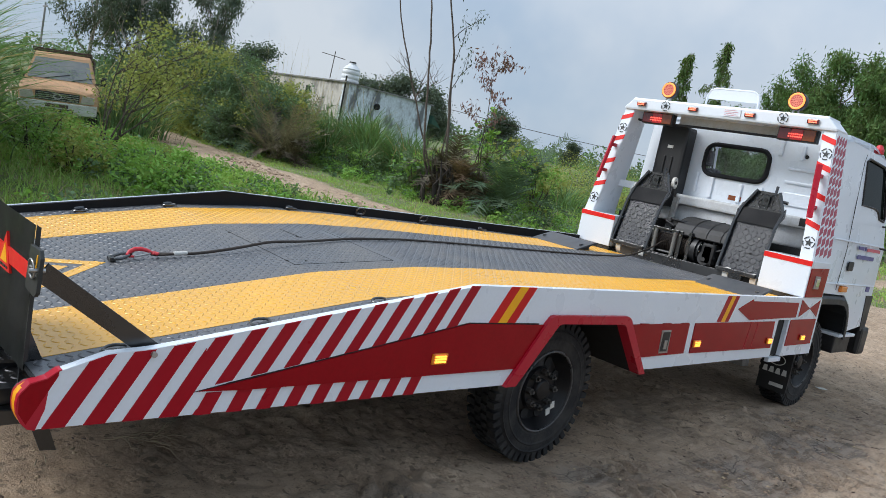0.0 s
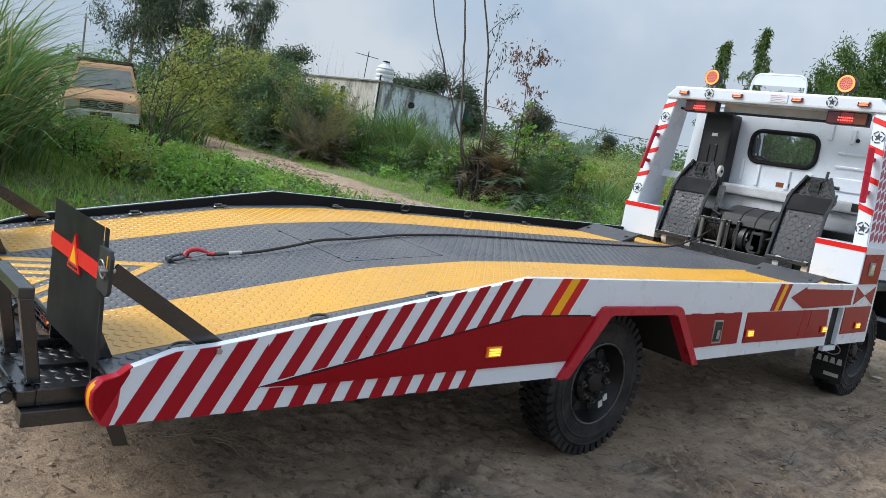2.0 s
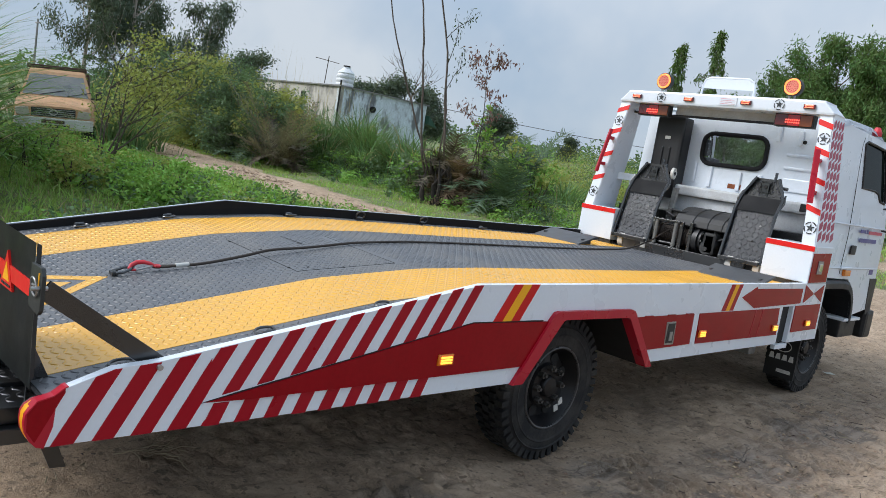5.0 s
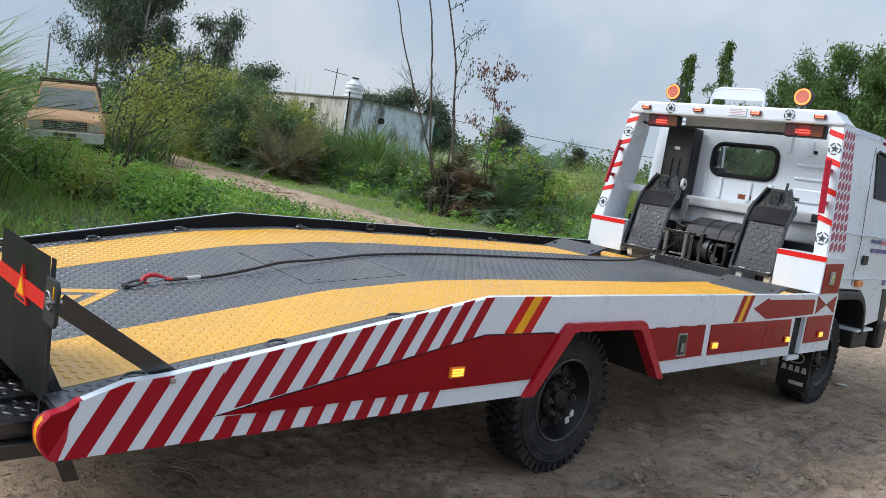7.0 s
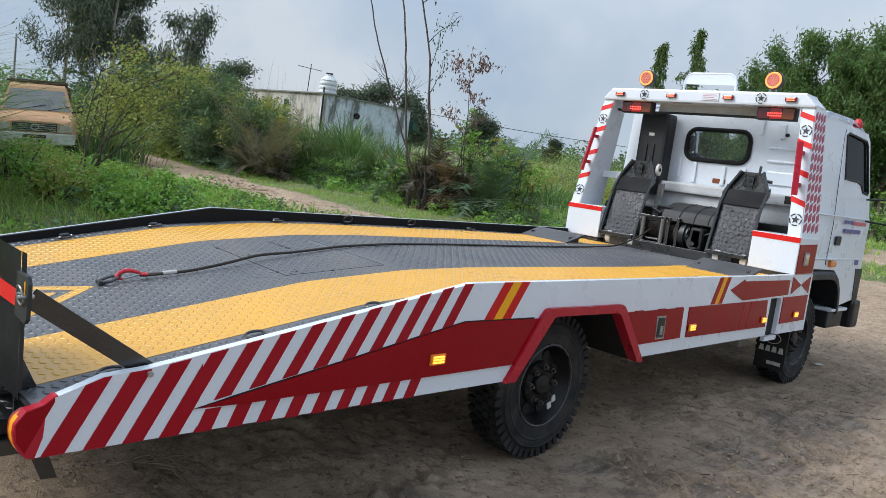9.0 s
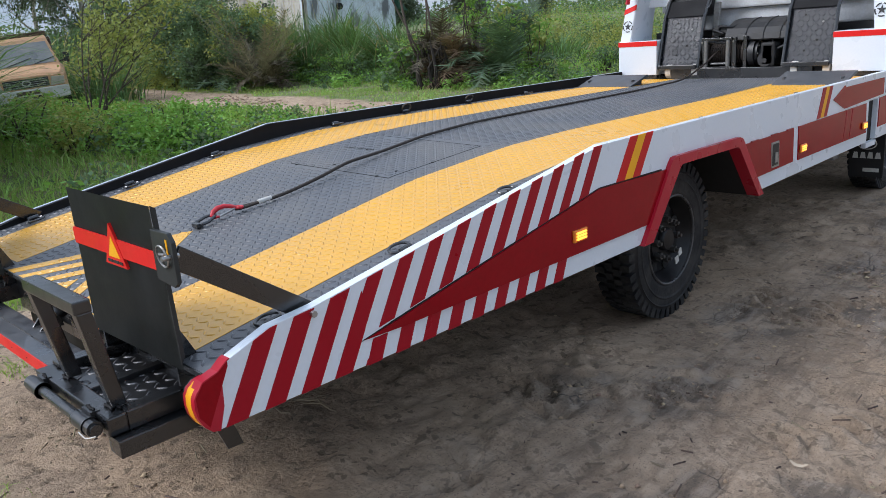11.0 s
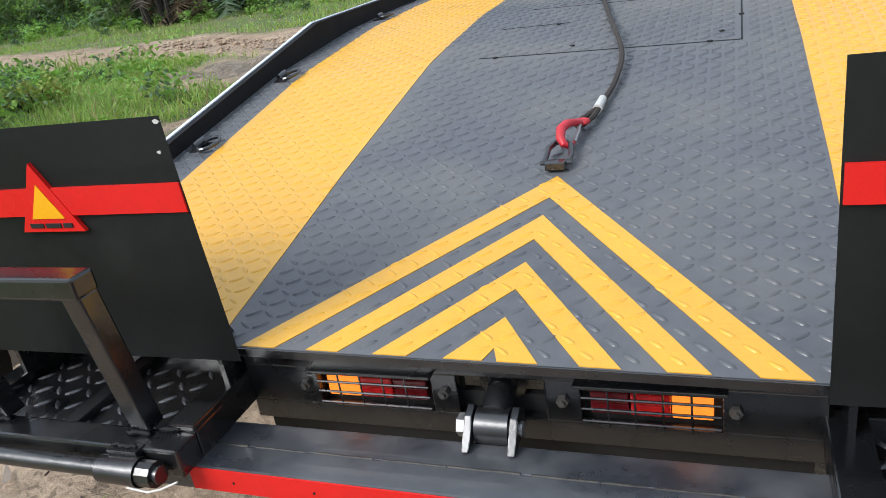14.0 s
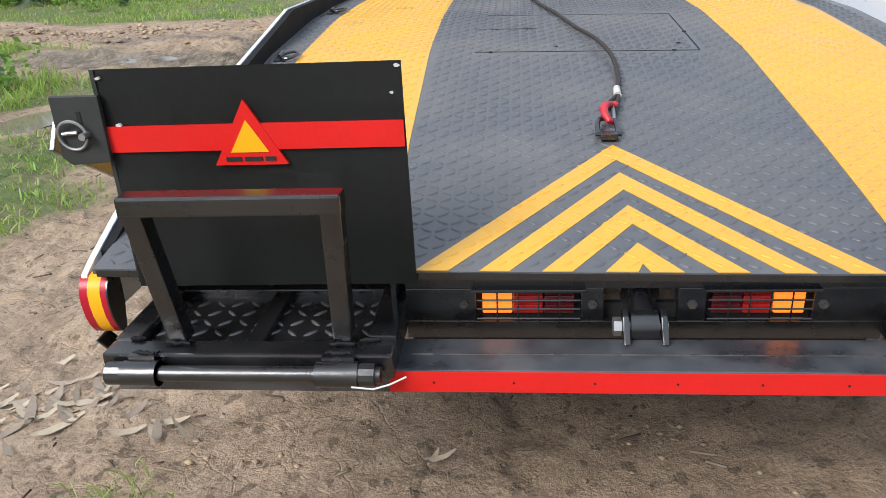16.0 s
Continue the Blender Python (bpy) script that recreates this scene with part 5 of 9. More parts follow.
for x in (-0.48, 0.48):
    bm = bmesh.new()
    box(bm, x - 0.25, x + 0.25, 6.62, 7.15, 1.30, 1.45, 0.04)
    box(bm, x - 0.24, x + 0.24, 6.52, 6.66, 1.42, 2.02, 0.05)
    box(bm, x - 0.14, x + 0.14, 6.53, 6.63, 2.03, 2.2, 0.04)
    part("seat", bm, M_INTERIOR, cab, "grey cloth cab seat")
bm = bmesh.new()
tube(bm, [(0.48 + 0.2 * math.cos(k * math.pi / 10), 7.48 + 0.06 * math.sin(k * math.pi / 10), 1.70 + 0.17 * math.sin(k * math.pi / 10)) for k in range(20)], 0.014, 7, closed=True)
part("steering_wheel", bm, M_PLASTIC, cab)
bm = bmesh.new()
box(bm, -0.95, 0.95, 7.62, 7.98, 1.25, 1.58, 0.05)
part("dashboard", bm, M_PLASTIC, cab)
bm = bmesh.new()
box(bm, -1.02, 1.02, 7.98, 8.22, 0.42, 0.72, 0.04)
part("bumper", bm, M_PLASTIC, cab, "black front bumper")
bm = bmesh.new()
prism(bm, [(7.86, 1.06), (8.07, 1.06), (8.07, 0.68), (7.93, 0.68)], "x", 0.985, 1.006)
part("corner_trim", bm, M_PLASTIC, cab)
bm = bmesh.new()
rod(bm, (0.90, 7.42, 2.46), (0.90, 7.42, 2.50), 0.045, n=14)
rod(bm, (0.90, 7.42, 2.50), (0.90, 7.42, 2.545), 0.045, 0.022, n=14)
part("roof_beacon", bm, M_HOOK, cab, "small red roof lamp")
# mirrors on arms
for s in (-1, 1):
    bm = bmesh.new()
    tube(bm, [(s * 0.97, 7.86, 1.78), (s * 1.12, 8.05, 1.80), (s * 1.32, 8.08, 1.80)], 0.010, 7)
    tube(bm, [(s * 0.98, 7.9, 1.56), (s * 1.14, 8.05, 1.55), (s * 1.32, 8.08, 1.56)], 0.010, 7)
    tube(bm, [(s * 1.32, 8.08, 1.45), (s * 1.32, 8.08, 2.18)], 0.010, 7)
    part("mirror_arm", bm, M_PLASTIC, cab, "black mirror arm")
    for z0, z1, m in ((1.90, 2.16, 0.0), (1.50, 1.80, 1.0)):
        bm = bmesh.new()
        box(bm, min(s * 1.24, s * 1.44), max(s * 1.24, s * 1.44), 8.0, 8.06, z0, z1, 0.025)
        shell = part("mirror_shell", bm, M_PLASTIC, cab)
        bm = bmesh.new()
        box(bm, min(s * 1.26, s * 1.42), max(s * 1.26, s * 1.42), 7.994, 8.001, z0 + 0.02, z1 - 0.02)
        part("mirror_glass", bm, M_CHROME, shell, "mirror glass")
# pressings on the back wall, intake, cross bar
for x0, x1, z0, z1 in ((0.52, 0.80, 2.10, 2.125), (0.52, 0.80, 1.98, 2.005), (0.54, 0.80, 1.78, 1.90), (0.40, 0.44, 2.22, 2.40), (0.60, 0.64, 2.20, 2.34), (-0.36, -0.33, 1.75, 1.95), (-0.2, -0.16, 1.72, 1.92), (0.1, 0.14, 1.72, 1.90), (0.3, 0.34, 1.72, 1.90)):
    bm = bmesh.new()
    box(bm, x0, x1, BACK - 0.020, BACK + 0.004, z0, z1, 0.009)
    part("pressing", bm, M_WHITE, cab)
for x in (0.66, 0.78):
    bm = bmesh.new()
    rod(bm, (x, BACK - 0.006, 2.24), (x, BACK + 0.002, 2.24), 0.018, n=12)
    part("plug", bm, M_SEAM, cab)
bm = bmesh.new()
box(bm, 0.02, 0.15, BACK - 0.005, BACK + 0.001, 1.735, 1.78)
part("orange_label", bm, M_LENSAMBERDIM, cab, "small orange label")
bm = bmesh.new()
box(bm, -0.75, -0.44, 6.16, 6.34, 1.55, 2.36, 0.03)
snork = part("air_intake", bm, M_PLASTIC, truck, "tall black plastic air intake")
for x in (-0.64, -0.56):
    bm = bmesh.new()
    box(bm, x - 0.012, x + 0.012, 6.148, 6.162, 1.75, 2.05, 0.006)
    part("rib", bm, M_PLASTIC, snork)
bm = bmesh.new()
box(bm, -0.63, -0.57, 6.154, 6.1605, 2.13, 2.16)
part("white_label", bm, M_NYLON, snork)
bm = bmesh.new()
box(bm, -0.98, 0.98, 6.20, 6.34, 1.60, 1.70, 0.02)
box(bm, -0.95, 0.95, 6.25, 6.33, 1.42, 1.60, 0.02)
part("cab_cross_member", bm, M_BEIGE, truck, "dusty white cross member behind the cab")
bm = bmesh.new()
box(bm, -0.98, 0.98, 6.10, 6.33, 1.0, 1.42)
part("engine_cover", bm, M_CHASSIS, truck, "dark engine bay behind the deck")
bm = bmesh.new()
box(bm, -1.03, -0.80, 6.02, 6.06, 1.66, 1.73, 0.004)
part("brace_bar", bm, M_WHITE, board)

# winch
M_ROLLER = surface("dull_steel_roller", (0.22, 0.215, 0.20), rough=0.45, metal=0.6, vary=0.2, dirt=(0.10, 0.085, 0.07), dirt_amount=0.5, dirt_scale=14)
M_MOTOR = surface("dark_cast_iron", (0.022, 0.023, 0.025), rough=0.5, vary=0.3, fine=90, dirt=(0.07, 0.06, 0.05), dirt_amount=0.4, dirt_scale=12, bump=0.002, bump_scale=50)
M_COVER = surface("black_rubber_sheet", (0.016, 0.016, 0.017), rough=0.45, vary=0.25, dirt=(0.05, 0.046, 0.04), dirt_amount=0.5, dirt_scale=6)
M_STRUT = surface("dirty_galvanised_steel", (0.36, 0.36, 0.34), rough=0.6, vary=0.25, fine=40, dirt=(0.10, 0.085, 0.07), dirt_amount=0.8, dirt_scale=9)
bm = bmesh.new()
box(bm, -0.34, 0.30, 5.76, 6.10, 1.012, 1.06, 0.004)
box(bm, -0.36, -0.33, 5.78, 6.08, 1.06, 1.30, 0.003)
box(bm, 0.02, 0.05, 5.78, 6.08, 1.06, 1.36, 0.003)
winch = part("winch", bm, M_BLACK, truck, "black hydraulic winch with roller fairlead")
bm = bmesh.new()
rod(bm, (-0.33, 5.93, 1.22), (0.02, 5.93, 1.22), 0.085, n=20)
for x in (-0.31, 0.0):
    rod(bm, (x - 0.008, 5.93, 1.22), (x + 0.008, 5.93, 1.22), 0.13, n=24)
part("drum", bm, M_ROPE, winch)
bm = bmesh.new()
rod(bm, (0.05, 5.93, 1.2), (0.26, 5.93, 1.2), 0.09, n=18)
box(bm, 0.16, 0.28, 5.80, 5.95, 1.10, 1.30, 0.02)
part("motor", bm, M_CHASSIS, winch, "dark winch motor")
for x in (-0.30, -0.10):
    bm = bmesh.new()
    rod(bm, (x, 5.75, 1.115), (x, 5.75, 1.335), 0.019, n=14)
    rod(bm, (x, 5.75, 1.09), (x, 5.75, 1.36), 0.008, n=8)
    part("roller", bm, M_ROLLER, winch, "worn steel roller")
for z in (1.10, 1.345):
    bm = bmesh.new()
    box(bm, -0.335, -0.065, 5.735, 5.775, z - 0.010, z + 0.010, 0.003)
    part("fairlead_bar", bm, M_BLACK, winch)
for z in (1.135, 1.315):
    bm = bmesh.new()
    rod(bm, (-0.29, 5.785, z), (-0.11, 5.785, z), 0.014, n=12)
    part("roller", bm, M_BLACK, winch)
for x0, x1 in ((-0.352, -0.325), (-0.075, -0.035)):
    bm = bmesh.new()
    box(bm, x0, x1, 5.765, 5.79, 1.03, 1.355, 0.003)
    part("fairlead_cheek", bm, M_BLACK, winch)
for x, z in ((-0.34, 1.32), (-0.34, 1.10), (-0.055, 1.32), (-0.055, 1.10), (-0.055, 1.06), (0.10, 1.06)):
    bm = bmesh.new()
    rod(bm, (x, 5.765, z), (x, 5.752, z), 0.010, n=6)
    part("bolt", bm, M_ROLLER, winch)
# rope wound on the drum, gear housing, hydraulic hoses
bm = bmesh.new()
for k in range(15):
    x = -0.295 + 0.0195 * k
    tube(bm, [(x, 5.93 + 0.092 * math.cos(a * math.pi / 8), 1.22 + 0.092 * math.sin(a * math.pi / 8)) for a in range(16)], 0.0095, 6, closed=True)
tagged(part("wound_rope", bm, M_ROPE, winch, "oily wire rope wound on the drum", smooth=True), kind="stuff")
bm = bmesh.new()
rod(bm, (0.055, 5.90, 1.21), (0.105, 5.90, 1.21), 0.125, n=26)
rod(bm, (0.105, 5.90, 1.21), (0.13, 5.90, 1.21), 0.105, n=26)
gear = part("gear_housing", bm, M_PLASTIC, winch, "black round gear housing", smooth=True)
for k in range(8):
    a = k * math.pi / 4
    bm = bmesh.new()
    rod(bm, (0.128, 5.90 + 0.09 * math.cos(a), 1.21 + 0.09 * math.sin(a)), (0.138, 5.90 + 0.09 * math.cos(a), 1.21 + 0.09 * math.sin(a)), 0.009, n=6)
    part("bolt", bm, M_ROLLER, gear)
bm = bmesh.new()
rod(bm, (0.20, 5.80, 1.16), (0.20, 5.87, 1.16), 0.062, n=20)
box(bm, 0.155, 0.285, 5.80, 5.90, 1.15, 1.30, 0.03)
rod(bm, (0.20, 5.79, 1.15), (0.20, 5.80, 1.15), 0.020, n=10)
part("hydraulic_motor", bm, M_MOTOR, winch, "dark cast hydraulic motor")
for k, pts in enumerate(([(0.24, 5.85, 1.30), (0.25, 5.86, 1.38), (0.33, 5.95, 1.40), (0.40, 6.05, 1.30)], [(0.28, 5.84, 1.24), (0.34, 5.84, 1.27), (0.36, 5.92, 1.20), (0.34, 6.02, 1.10)],
                         [(-0.27, 5.90, 1.40), (-0.22, 5.86, 1.45), (-0.12, 5.88, 1.44), (-0.06, 5.98, 1.47)], [(-0.31, 5.95, 1.38), (-0.28, 5.85, 1.42), (-0.20, 5.86, 1.39), (-0.16, 5.96, 1.36)])):
    bm = bmesh.new()
    tube(bm, pts, 0.011, 7)
    part("hydraulic_hose", bm, M_PLASTIC, winch, "black hydraulic hose", smooth=True)
bm = bmesh.new()
box(bm, -0.30, -0.17, 5.88, 5.98, 1.37, 1.44, 0.012)
box(bm, -0.28, -0.24, 5.86, 5.90, 1.41, 1.46, 0.006)
part("valve_block", bm, M_MOTOR, winch, "dark hydraulic valve block")
# bowed black cover with strap lines
arc = [(5.815, 1.33), (5.825, 1.38), (5.86, 1.425), (5.92, 1.462), (6.0, 1.49), (6.10, 1.505)]
bm = bmesh.new()
prism(bm, arc + [(y + 0.008, z - 0.010) for y, z in arc[::-1]], "x", -0.16, 0.42)
cover_sheet = part("rubber_cover", bm, M_COVER, winch, "black bowed rubber cover sheet")
for x in (0.02, 0.17, 0.31):
    bm = bmesh.new()
    tube(bm, [(x + 0.05 * (y - 5.8), y - 0.002, z + 0.003) for y, z in arc], 0.004, 5)
    part("crease", bm, M_COVER, cover_sheet)
bm = bmesh.new()
prism(bm, [(5.97, 1.03), (6.01, 1.03), (6.09, 1.66), (6.05, 1.66)], "x", -0.375, -0.325, bevel=0.003)
part("upright_strut", bm, M_STRUT, truck, "dirty galvanised upright strut")
bm = bmesh.new()
box(bm, 0.80, 0.97, 6.19, 6.20, 1.62, 1.69)
part("black_patch", bm, M_PLASTIC, cab)
bm = bmesh.new()
box(bm, -0.62, 0.62, 5.72, 5.76, 1.012, 1.10, 0.003)
part("kick_plate", bm, M_BLACK, truck)


# ---------------------------------------------------------------- things on the deck
DECK = 1.0125


def wheel_dolly(x0, x1):
    """A folding wheel dolly stood on end: bent chequer tray with side rims and nylon wheels."""
    thing = root("wheel_dolly", "black chequer-plate wheel dolly standing upright against the winch", "wheel dolly", "upright wheel dollies", (0, 0, 0))
    yy = lambda z: 5.745 + (z - 1.12) * 0.27
    xm, hw = (x0 + x1) / 2, (x1 - x0) / 2
    trays = []
    for name, mat, note, rows in (("tray", M_DOLLY, "grey-black chequer tray with the sky's reflection in its tone", [(1.125, hw, 0.0), (1.56, hw, 0.0)]), ("head_plate", M_BLACKMATT, "black hexagonal head plate", [(1.56, hw, 0.0), (1.69, hw, 0.05), (1.86, hw * 0.52, 0.05)])):
        bm = bmesh.new()
        prev = None
        for z, w, d in rows:
            row = [bm.verts.new((xm + u * w, yy(z) + d, z)) for u in (-1, -0.5, 0, 0.5, 1)]
            if prev:
                for i in range(4):
                    bm.faces.new((prev[i], prev[i + 1], row[i + 1], row[i]))
            prev = row
        bmesh.ops.solidify(bm, geom=bm.faces[:], thickness=0.012)
        trays.append(part(name, bm, mat, thing, note))
    tray = trays[0]
    lx, ly, lz, an = [], [], [], []
    for i in range(9):
        for j in range(11):
            z = 1.15 + 0.038 * j
            lx.append(xm - hw * 0.86 + hw * 1.72 * i / 8); lz.append(z); an.append(0.8 if (i + j) % 2 else -0.8)
    for j in range(4):
        for i in range(7 - j):
            z = 1.715 + 0.036 * j
            lx.append(xm + (i - (6 - j) / 2) * 0.046); lz.append(z); an.append(0.8 if (i + j) % 2 else -0.8)
    v, f = lugs(np.array(lx), np.array(lz), np.zeros(len(lx)), np.array(an), 0.036, 0.011, 0.005)
    w = np.stack([v[:, 0], yy(v[:, 1]) - v[:, 2] - 0.001 + np.where(v[:, 1] > 1.69, 0.05, 0.0), v[:, 1]], 1)
    tagged(array_mesh("tread_pattern", w, f, [M_DOLLY], tray), kind="stuff")
    bm = bmesh.new()
    prism(bm, [(xm - hw, 1.555), (xm + hw, 1.555), (xm + hw, 1.692), (xm - hw, 1.692)], "y", 0, 0.004)
    for v in bm.verts:
        v.co.y = yy(v.co.z) - 0.016 + v.co.y + (0.05 * (v.co.z - 1.56) / 0.13)
    part("cross_band", bm, M_RAILBLACK, thing)
    for s in (-1, 1):
        bm = bmesh.new()
        tube(bm, [(xm + s * (hw + 0.006), yy(z) - 0.02 + (0.05 if z > 1.6 else 0), z) for z in (1.11, 1.3, 1.56, 1.69)] + [(xm + s * (hw * 0.55), yy(1.86) + 0.03, 1.865)], 0.015, 8)
        part("side_rim", bm, M_BLACK, thing, "black side rim")
        bm = bmesh.new()
        c = Vector((xm + 0.035 + s * hw * 0.70, 5.775, DECK + 0.066))
        rod(bm, c - Vector((0.026, 0, 0)), c + Vector((0.026, 0, 0)), 0.066, n=20)
        part("wheel", bm, M_NYLON, thing, "white nylon wheel")
        bm = bmesh.new()
        box(bm, c.x - 0.035, c.x + 0.035, 5.765, 5.845, DECK + 0.07, 1.16)
        part("fork", bm, M_BLACK, thing)
    bm = bmesh.new()
    box(bm, xm - hw, xm + hw, 5.685, 5.72, 1.10, 1.135, 0.004)
    part("lip", bm, M_BLACK, thing)
    bm = bmesh.new()
    ring = [(xm - 0.055, 1.735), (xm + 0.055, 1.735), (xm + 0.045, 1.835), (xm - 0.045, 1.835)]
    tube(bm, [(x, yy(z) + 0.034, z) for x, z in ring], 0.004, 6, closed=True)
    part("handle_loop", bm, M_SEAM, thing)
    bm = bmesh.new()
    rod(bm, (xm, yy(1.785) + 0.035, 1.785), (xm, yy(1.785) + 0.020, 1.785), 0.017, n=12)
    part("hole", bm, M_SEAM, thing)
    bm = bmesh.new()
    rod(bm, (xm + hw * 0.3, yy(1.86) + 0.05, 1.84), (xm + hw * 0.3, yy(1.86) + 0.06, 1.92), 0.013, n=8)
    part("pin", bm, M_BLACK, thing)
    c = Vector((xm + hw * 0.95, yy(1.80) + 0.09, 1.79))
    if x0 < 0:
        bm = bmesh.new()
        rod(bm, c - Vector((0.012, 0.008, 0)), c + Vector((0.012, -0.004, 0)), 0.056, n=20)
        upper = part("upper_wheel", bm, M_NYLON, thing, "white nylon wheel")
        bm = bmesh.new()
        rod(bm, c + Vector((0.010, -0.006, 0)), c + Vector((0.017, -0.006, 0)), 0.018, n=12)
        part("hub", bm, M_SEAM, upper)
    for s in (-1, 1):
        bm = bmesh.new()
        tube(bm, [(xm + s * (hw + 0.012), yy(1.60) + 0.0, 1.60), (xm + s * (hw + 0.030), yy(1.66) + 0.02, 1.66), (xm + s * (hw + 0.012), yy(1.72) + 0.04, 1.73)], 0.007, 7)
        part("grip_loop", bm, M_BLACK, thing)
    for px, pz in ((-0.35, 1.50), (0.3, 1.30), (-0.2, 1.22), (0.45, 1.44)):
        bm = bmesh.new()
        rod(bm, (xm + px * hw, yy(pz) - 0.001, pz), (xm + px * hw, yy(pz) - 0.008, pz), 0.009, n=8)
        part("bolt", bm, M_STEEL if px > 0.4 else M_SEAM, thing)
    bm = bmesh.new()
    rod(bm, (xm, yy(1.75) + 0.08, 1.80), (c.x, c.y, c.z), 0.015, n=8)
    box(bm, xm - 0.03, xm + 0.03, yy(1.7) + 0.05, yy(1.7) + 0.10, 1.2, 1.82)
    part("spine", bm, M_BLACK, thing)
    return thing


# base raised towards blue-grey to carry the sky's reflection on the trays
M_DOLLY = surface("sky_tinted_chequer_steel", (0.030, 0.034, 0.046), rough=0.32, vary=0.2, spec=0.8, dirt=(0.03, 0.03, 0.03), dirt_amount=0.2, dirt_scale=7)
wheel_dolly(-0.74, -0.37)
wheel_dolly(0.385, 0.745)


def ramp_plate(x0, x1, y0):
    """A loose bent steel plate lying on the deck in front of a corner box."""
    bm = bmesh.new()
    prof = [(0.0, 0.0), (0.015, 0.010), (0.26, 0.078), (0.29, 0.080), (0.30, 0.066), (0.27, 0.060), (0.03, 0.0)]
    prism(bm, [(y0 + y, DECK + z + 0.0005) for y, z in prof], "x", x0, x1, bevel=0.002)
    box(bm, x0 + 0.04, x0 + 0.052, y0 + 0.10, y0 + 0.25, DECK, DECK + 0.05)
    box(bm, x1 - 0.052, x1 - 0.04, y0 + 0.10, y0 + 0.25, DECK, DECK + 0.05)
    tagged(finish("ramp_plate", bm, M_RAMP), "dark grey bent steel ramp plate lying on the deck", "ramp plate", "loose ramp plates")


M_RAMP = surface("dark_grey_sheet_steel", (0.055, 0.058, 0.063), rough=0.45, vary=0.15, dirt=(0.2, 0.18, 0.16), dirt_amount=0.35)
ramp_plate(0.60, 1.10, 4.95)
ramp_plate(-1.08, -0.55, 4.90)

# winch rope with hook, lying along the deck
rope = root("winch_rope", "black wire winch rope with red hook lying on the deck", "winch rope")
pts = [(0.058, 0.915, 0.008), (0.074, 1.02, 0.010), (0.074, 1.20, 0.018), (0.035, 1.40, 0.022), (-0.01, 1.62, 0.012), (-0.06, 1.87, 0.008), (-0.125, 2.20, 0.007), (-0.175, 2.6, 0.007),
       (-0.205, 3.0, 0.007), (-0.215, 3.5, 0.007), (-0.225, 4.0, 0.007), (-0.25, 4.5, 0.007), (-0.275, 4.9, 0.010), (-0.275, 5.3, 0.03), (-0.25, 5.6, 0.12), (-0.22, 5.76, 0.205), (-0.2, 5.86, 0.24)]
fine = []
for (a, b, c, d) in zip([pts[0]] + pts, pts, pts[1:], pts[2:] + [pts[-1]]):
    for k in range(5):
        t = k / 5
        fine.append(tuple(0.5 * (2 * q + (r - p) * t + (2 * p - 5 * q + 4 * r - s) * t * t + (3 * q - p - 3 * r + s) * t ** 3) for p, q, r, s in zip(a, b, c, d)))
bm = bmesh.new()
tube(bm, [(x, y, deck_z(y) + h + 0.0035) for x, y, h in fine], 0.0075, 7)
part("rope", bm, M_ROPE, rope, "oily black wire rope", smooth=True)
z0 = lambda y: deck_z(y) + 0.004
bm = bmesh.new()
rod(bm, (0.062, 0.925, z0(0.93) + 0.016), (0.067, 1.005, z0(1.0) + 0.016), 0.0145, 0.012, n=12)
part("sleeve", bm, M_NYLON, rope, "pale aluminium ferrule", smooth=True)
bm = bmesh.new()
loop = [(0.060, 0.93), (0.040, 0.89), (0.018, 0.85), (0.012, 0.825), (0.022, 0.81), (0.036, 0.82), (0.055, 0.87), (0.064, 0.925)]
tube(bm, [(x, y, z0(y) + 0.016) for x, y in loop], 0.008, 7, closed=True)
part("thimble", bm, M_ROPE, rope)
bm = bmesh.new()
hook = [(0.036, 0.835, 0.020), (0.030, 0.810, 0.034), (0.016, 0.785, 0.058), (0.002, 0.755, 0.074), (-0.008, 0.722, 0.074), (-0.006, 0.692, 0.056), (0.006, 0.676, 0.034), (0.018, 0.684, 0.018), (0.026, 0.708, 0.014)]
tube(bm, [(x, y, z0(y) + 0.6 * h + 0.006) for x, y, h in hook], [0.009, 0.010, 0.011, 0.013, 0.014, 0.013, 0.011, 0.009, 0.006], 10)
tube(bm, [(0.030 + 0.018 * math.cos(a * 0.7), 0.828 + 0.018 * math.sin(a * 0.7), z0(0.83) + 0.022) for a in range(9)], 0.008, 8, closed=True)
part("hook", bm, M_HOOK, rope, "red painted steel hook", smooth=True)
bm = bmesh.new()
tube(bm, [(0.030, 0.80, z0(0.80) + 0.026), (0.030, 0.76, z0(0.76) + 0.020), (0.027, 0.712, z0(0.71) + 0.016)], 0.006, 7)
part("latch", bm, M_STEEL, rope, "steel safety latch")
bm = bmesh.new()
shackle = [(0.028, 0.60), (0.030, 0.64), (0.024, 0.68), (0.0, 0.70), (-0.022, 0.695), (-0.034, 0.66), (-0.036, 0.60)]
tube(bm, [(x, y, z0(y) + 0.012 + 0.012 * (0.5 < (y - 0.55) * 5 < 1)) for x, y in shackle], 0.0085, 8)
part("shackle", bm, M_BLACK, rope, "black bow shackle", smooth=True)
bm = bmesh.new()
box(bm, -0.030, 0.024, 0.575, 0.612, z0(0.59) - 0.002, z0(0.59) + 0.020, 0.003)
rod(bm, (-0.045, 0.60, z0(0.60) + 0.012), (0.04, 0.60, z0(0.60) + 0.012), 0.007, n=10)
part("anchor_block", bm, M_BLACK, rope)
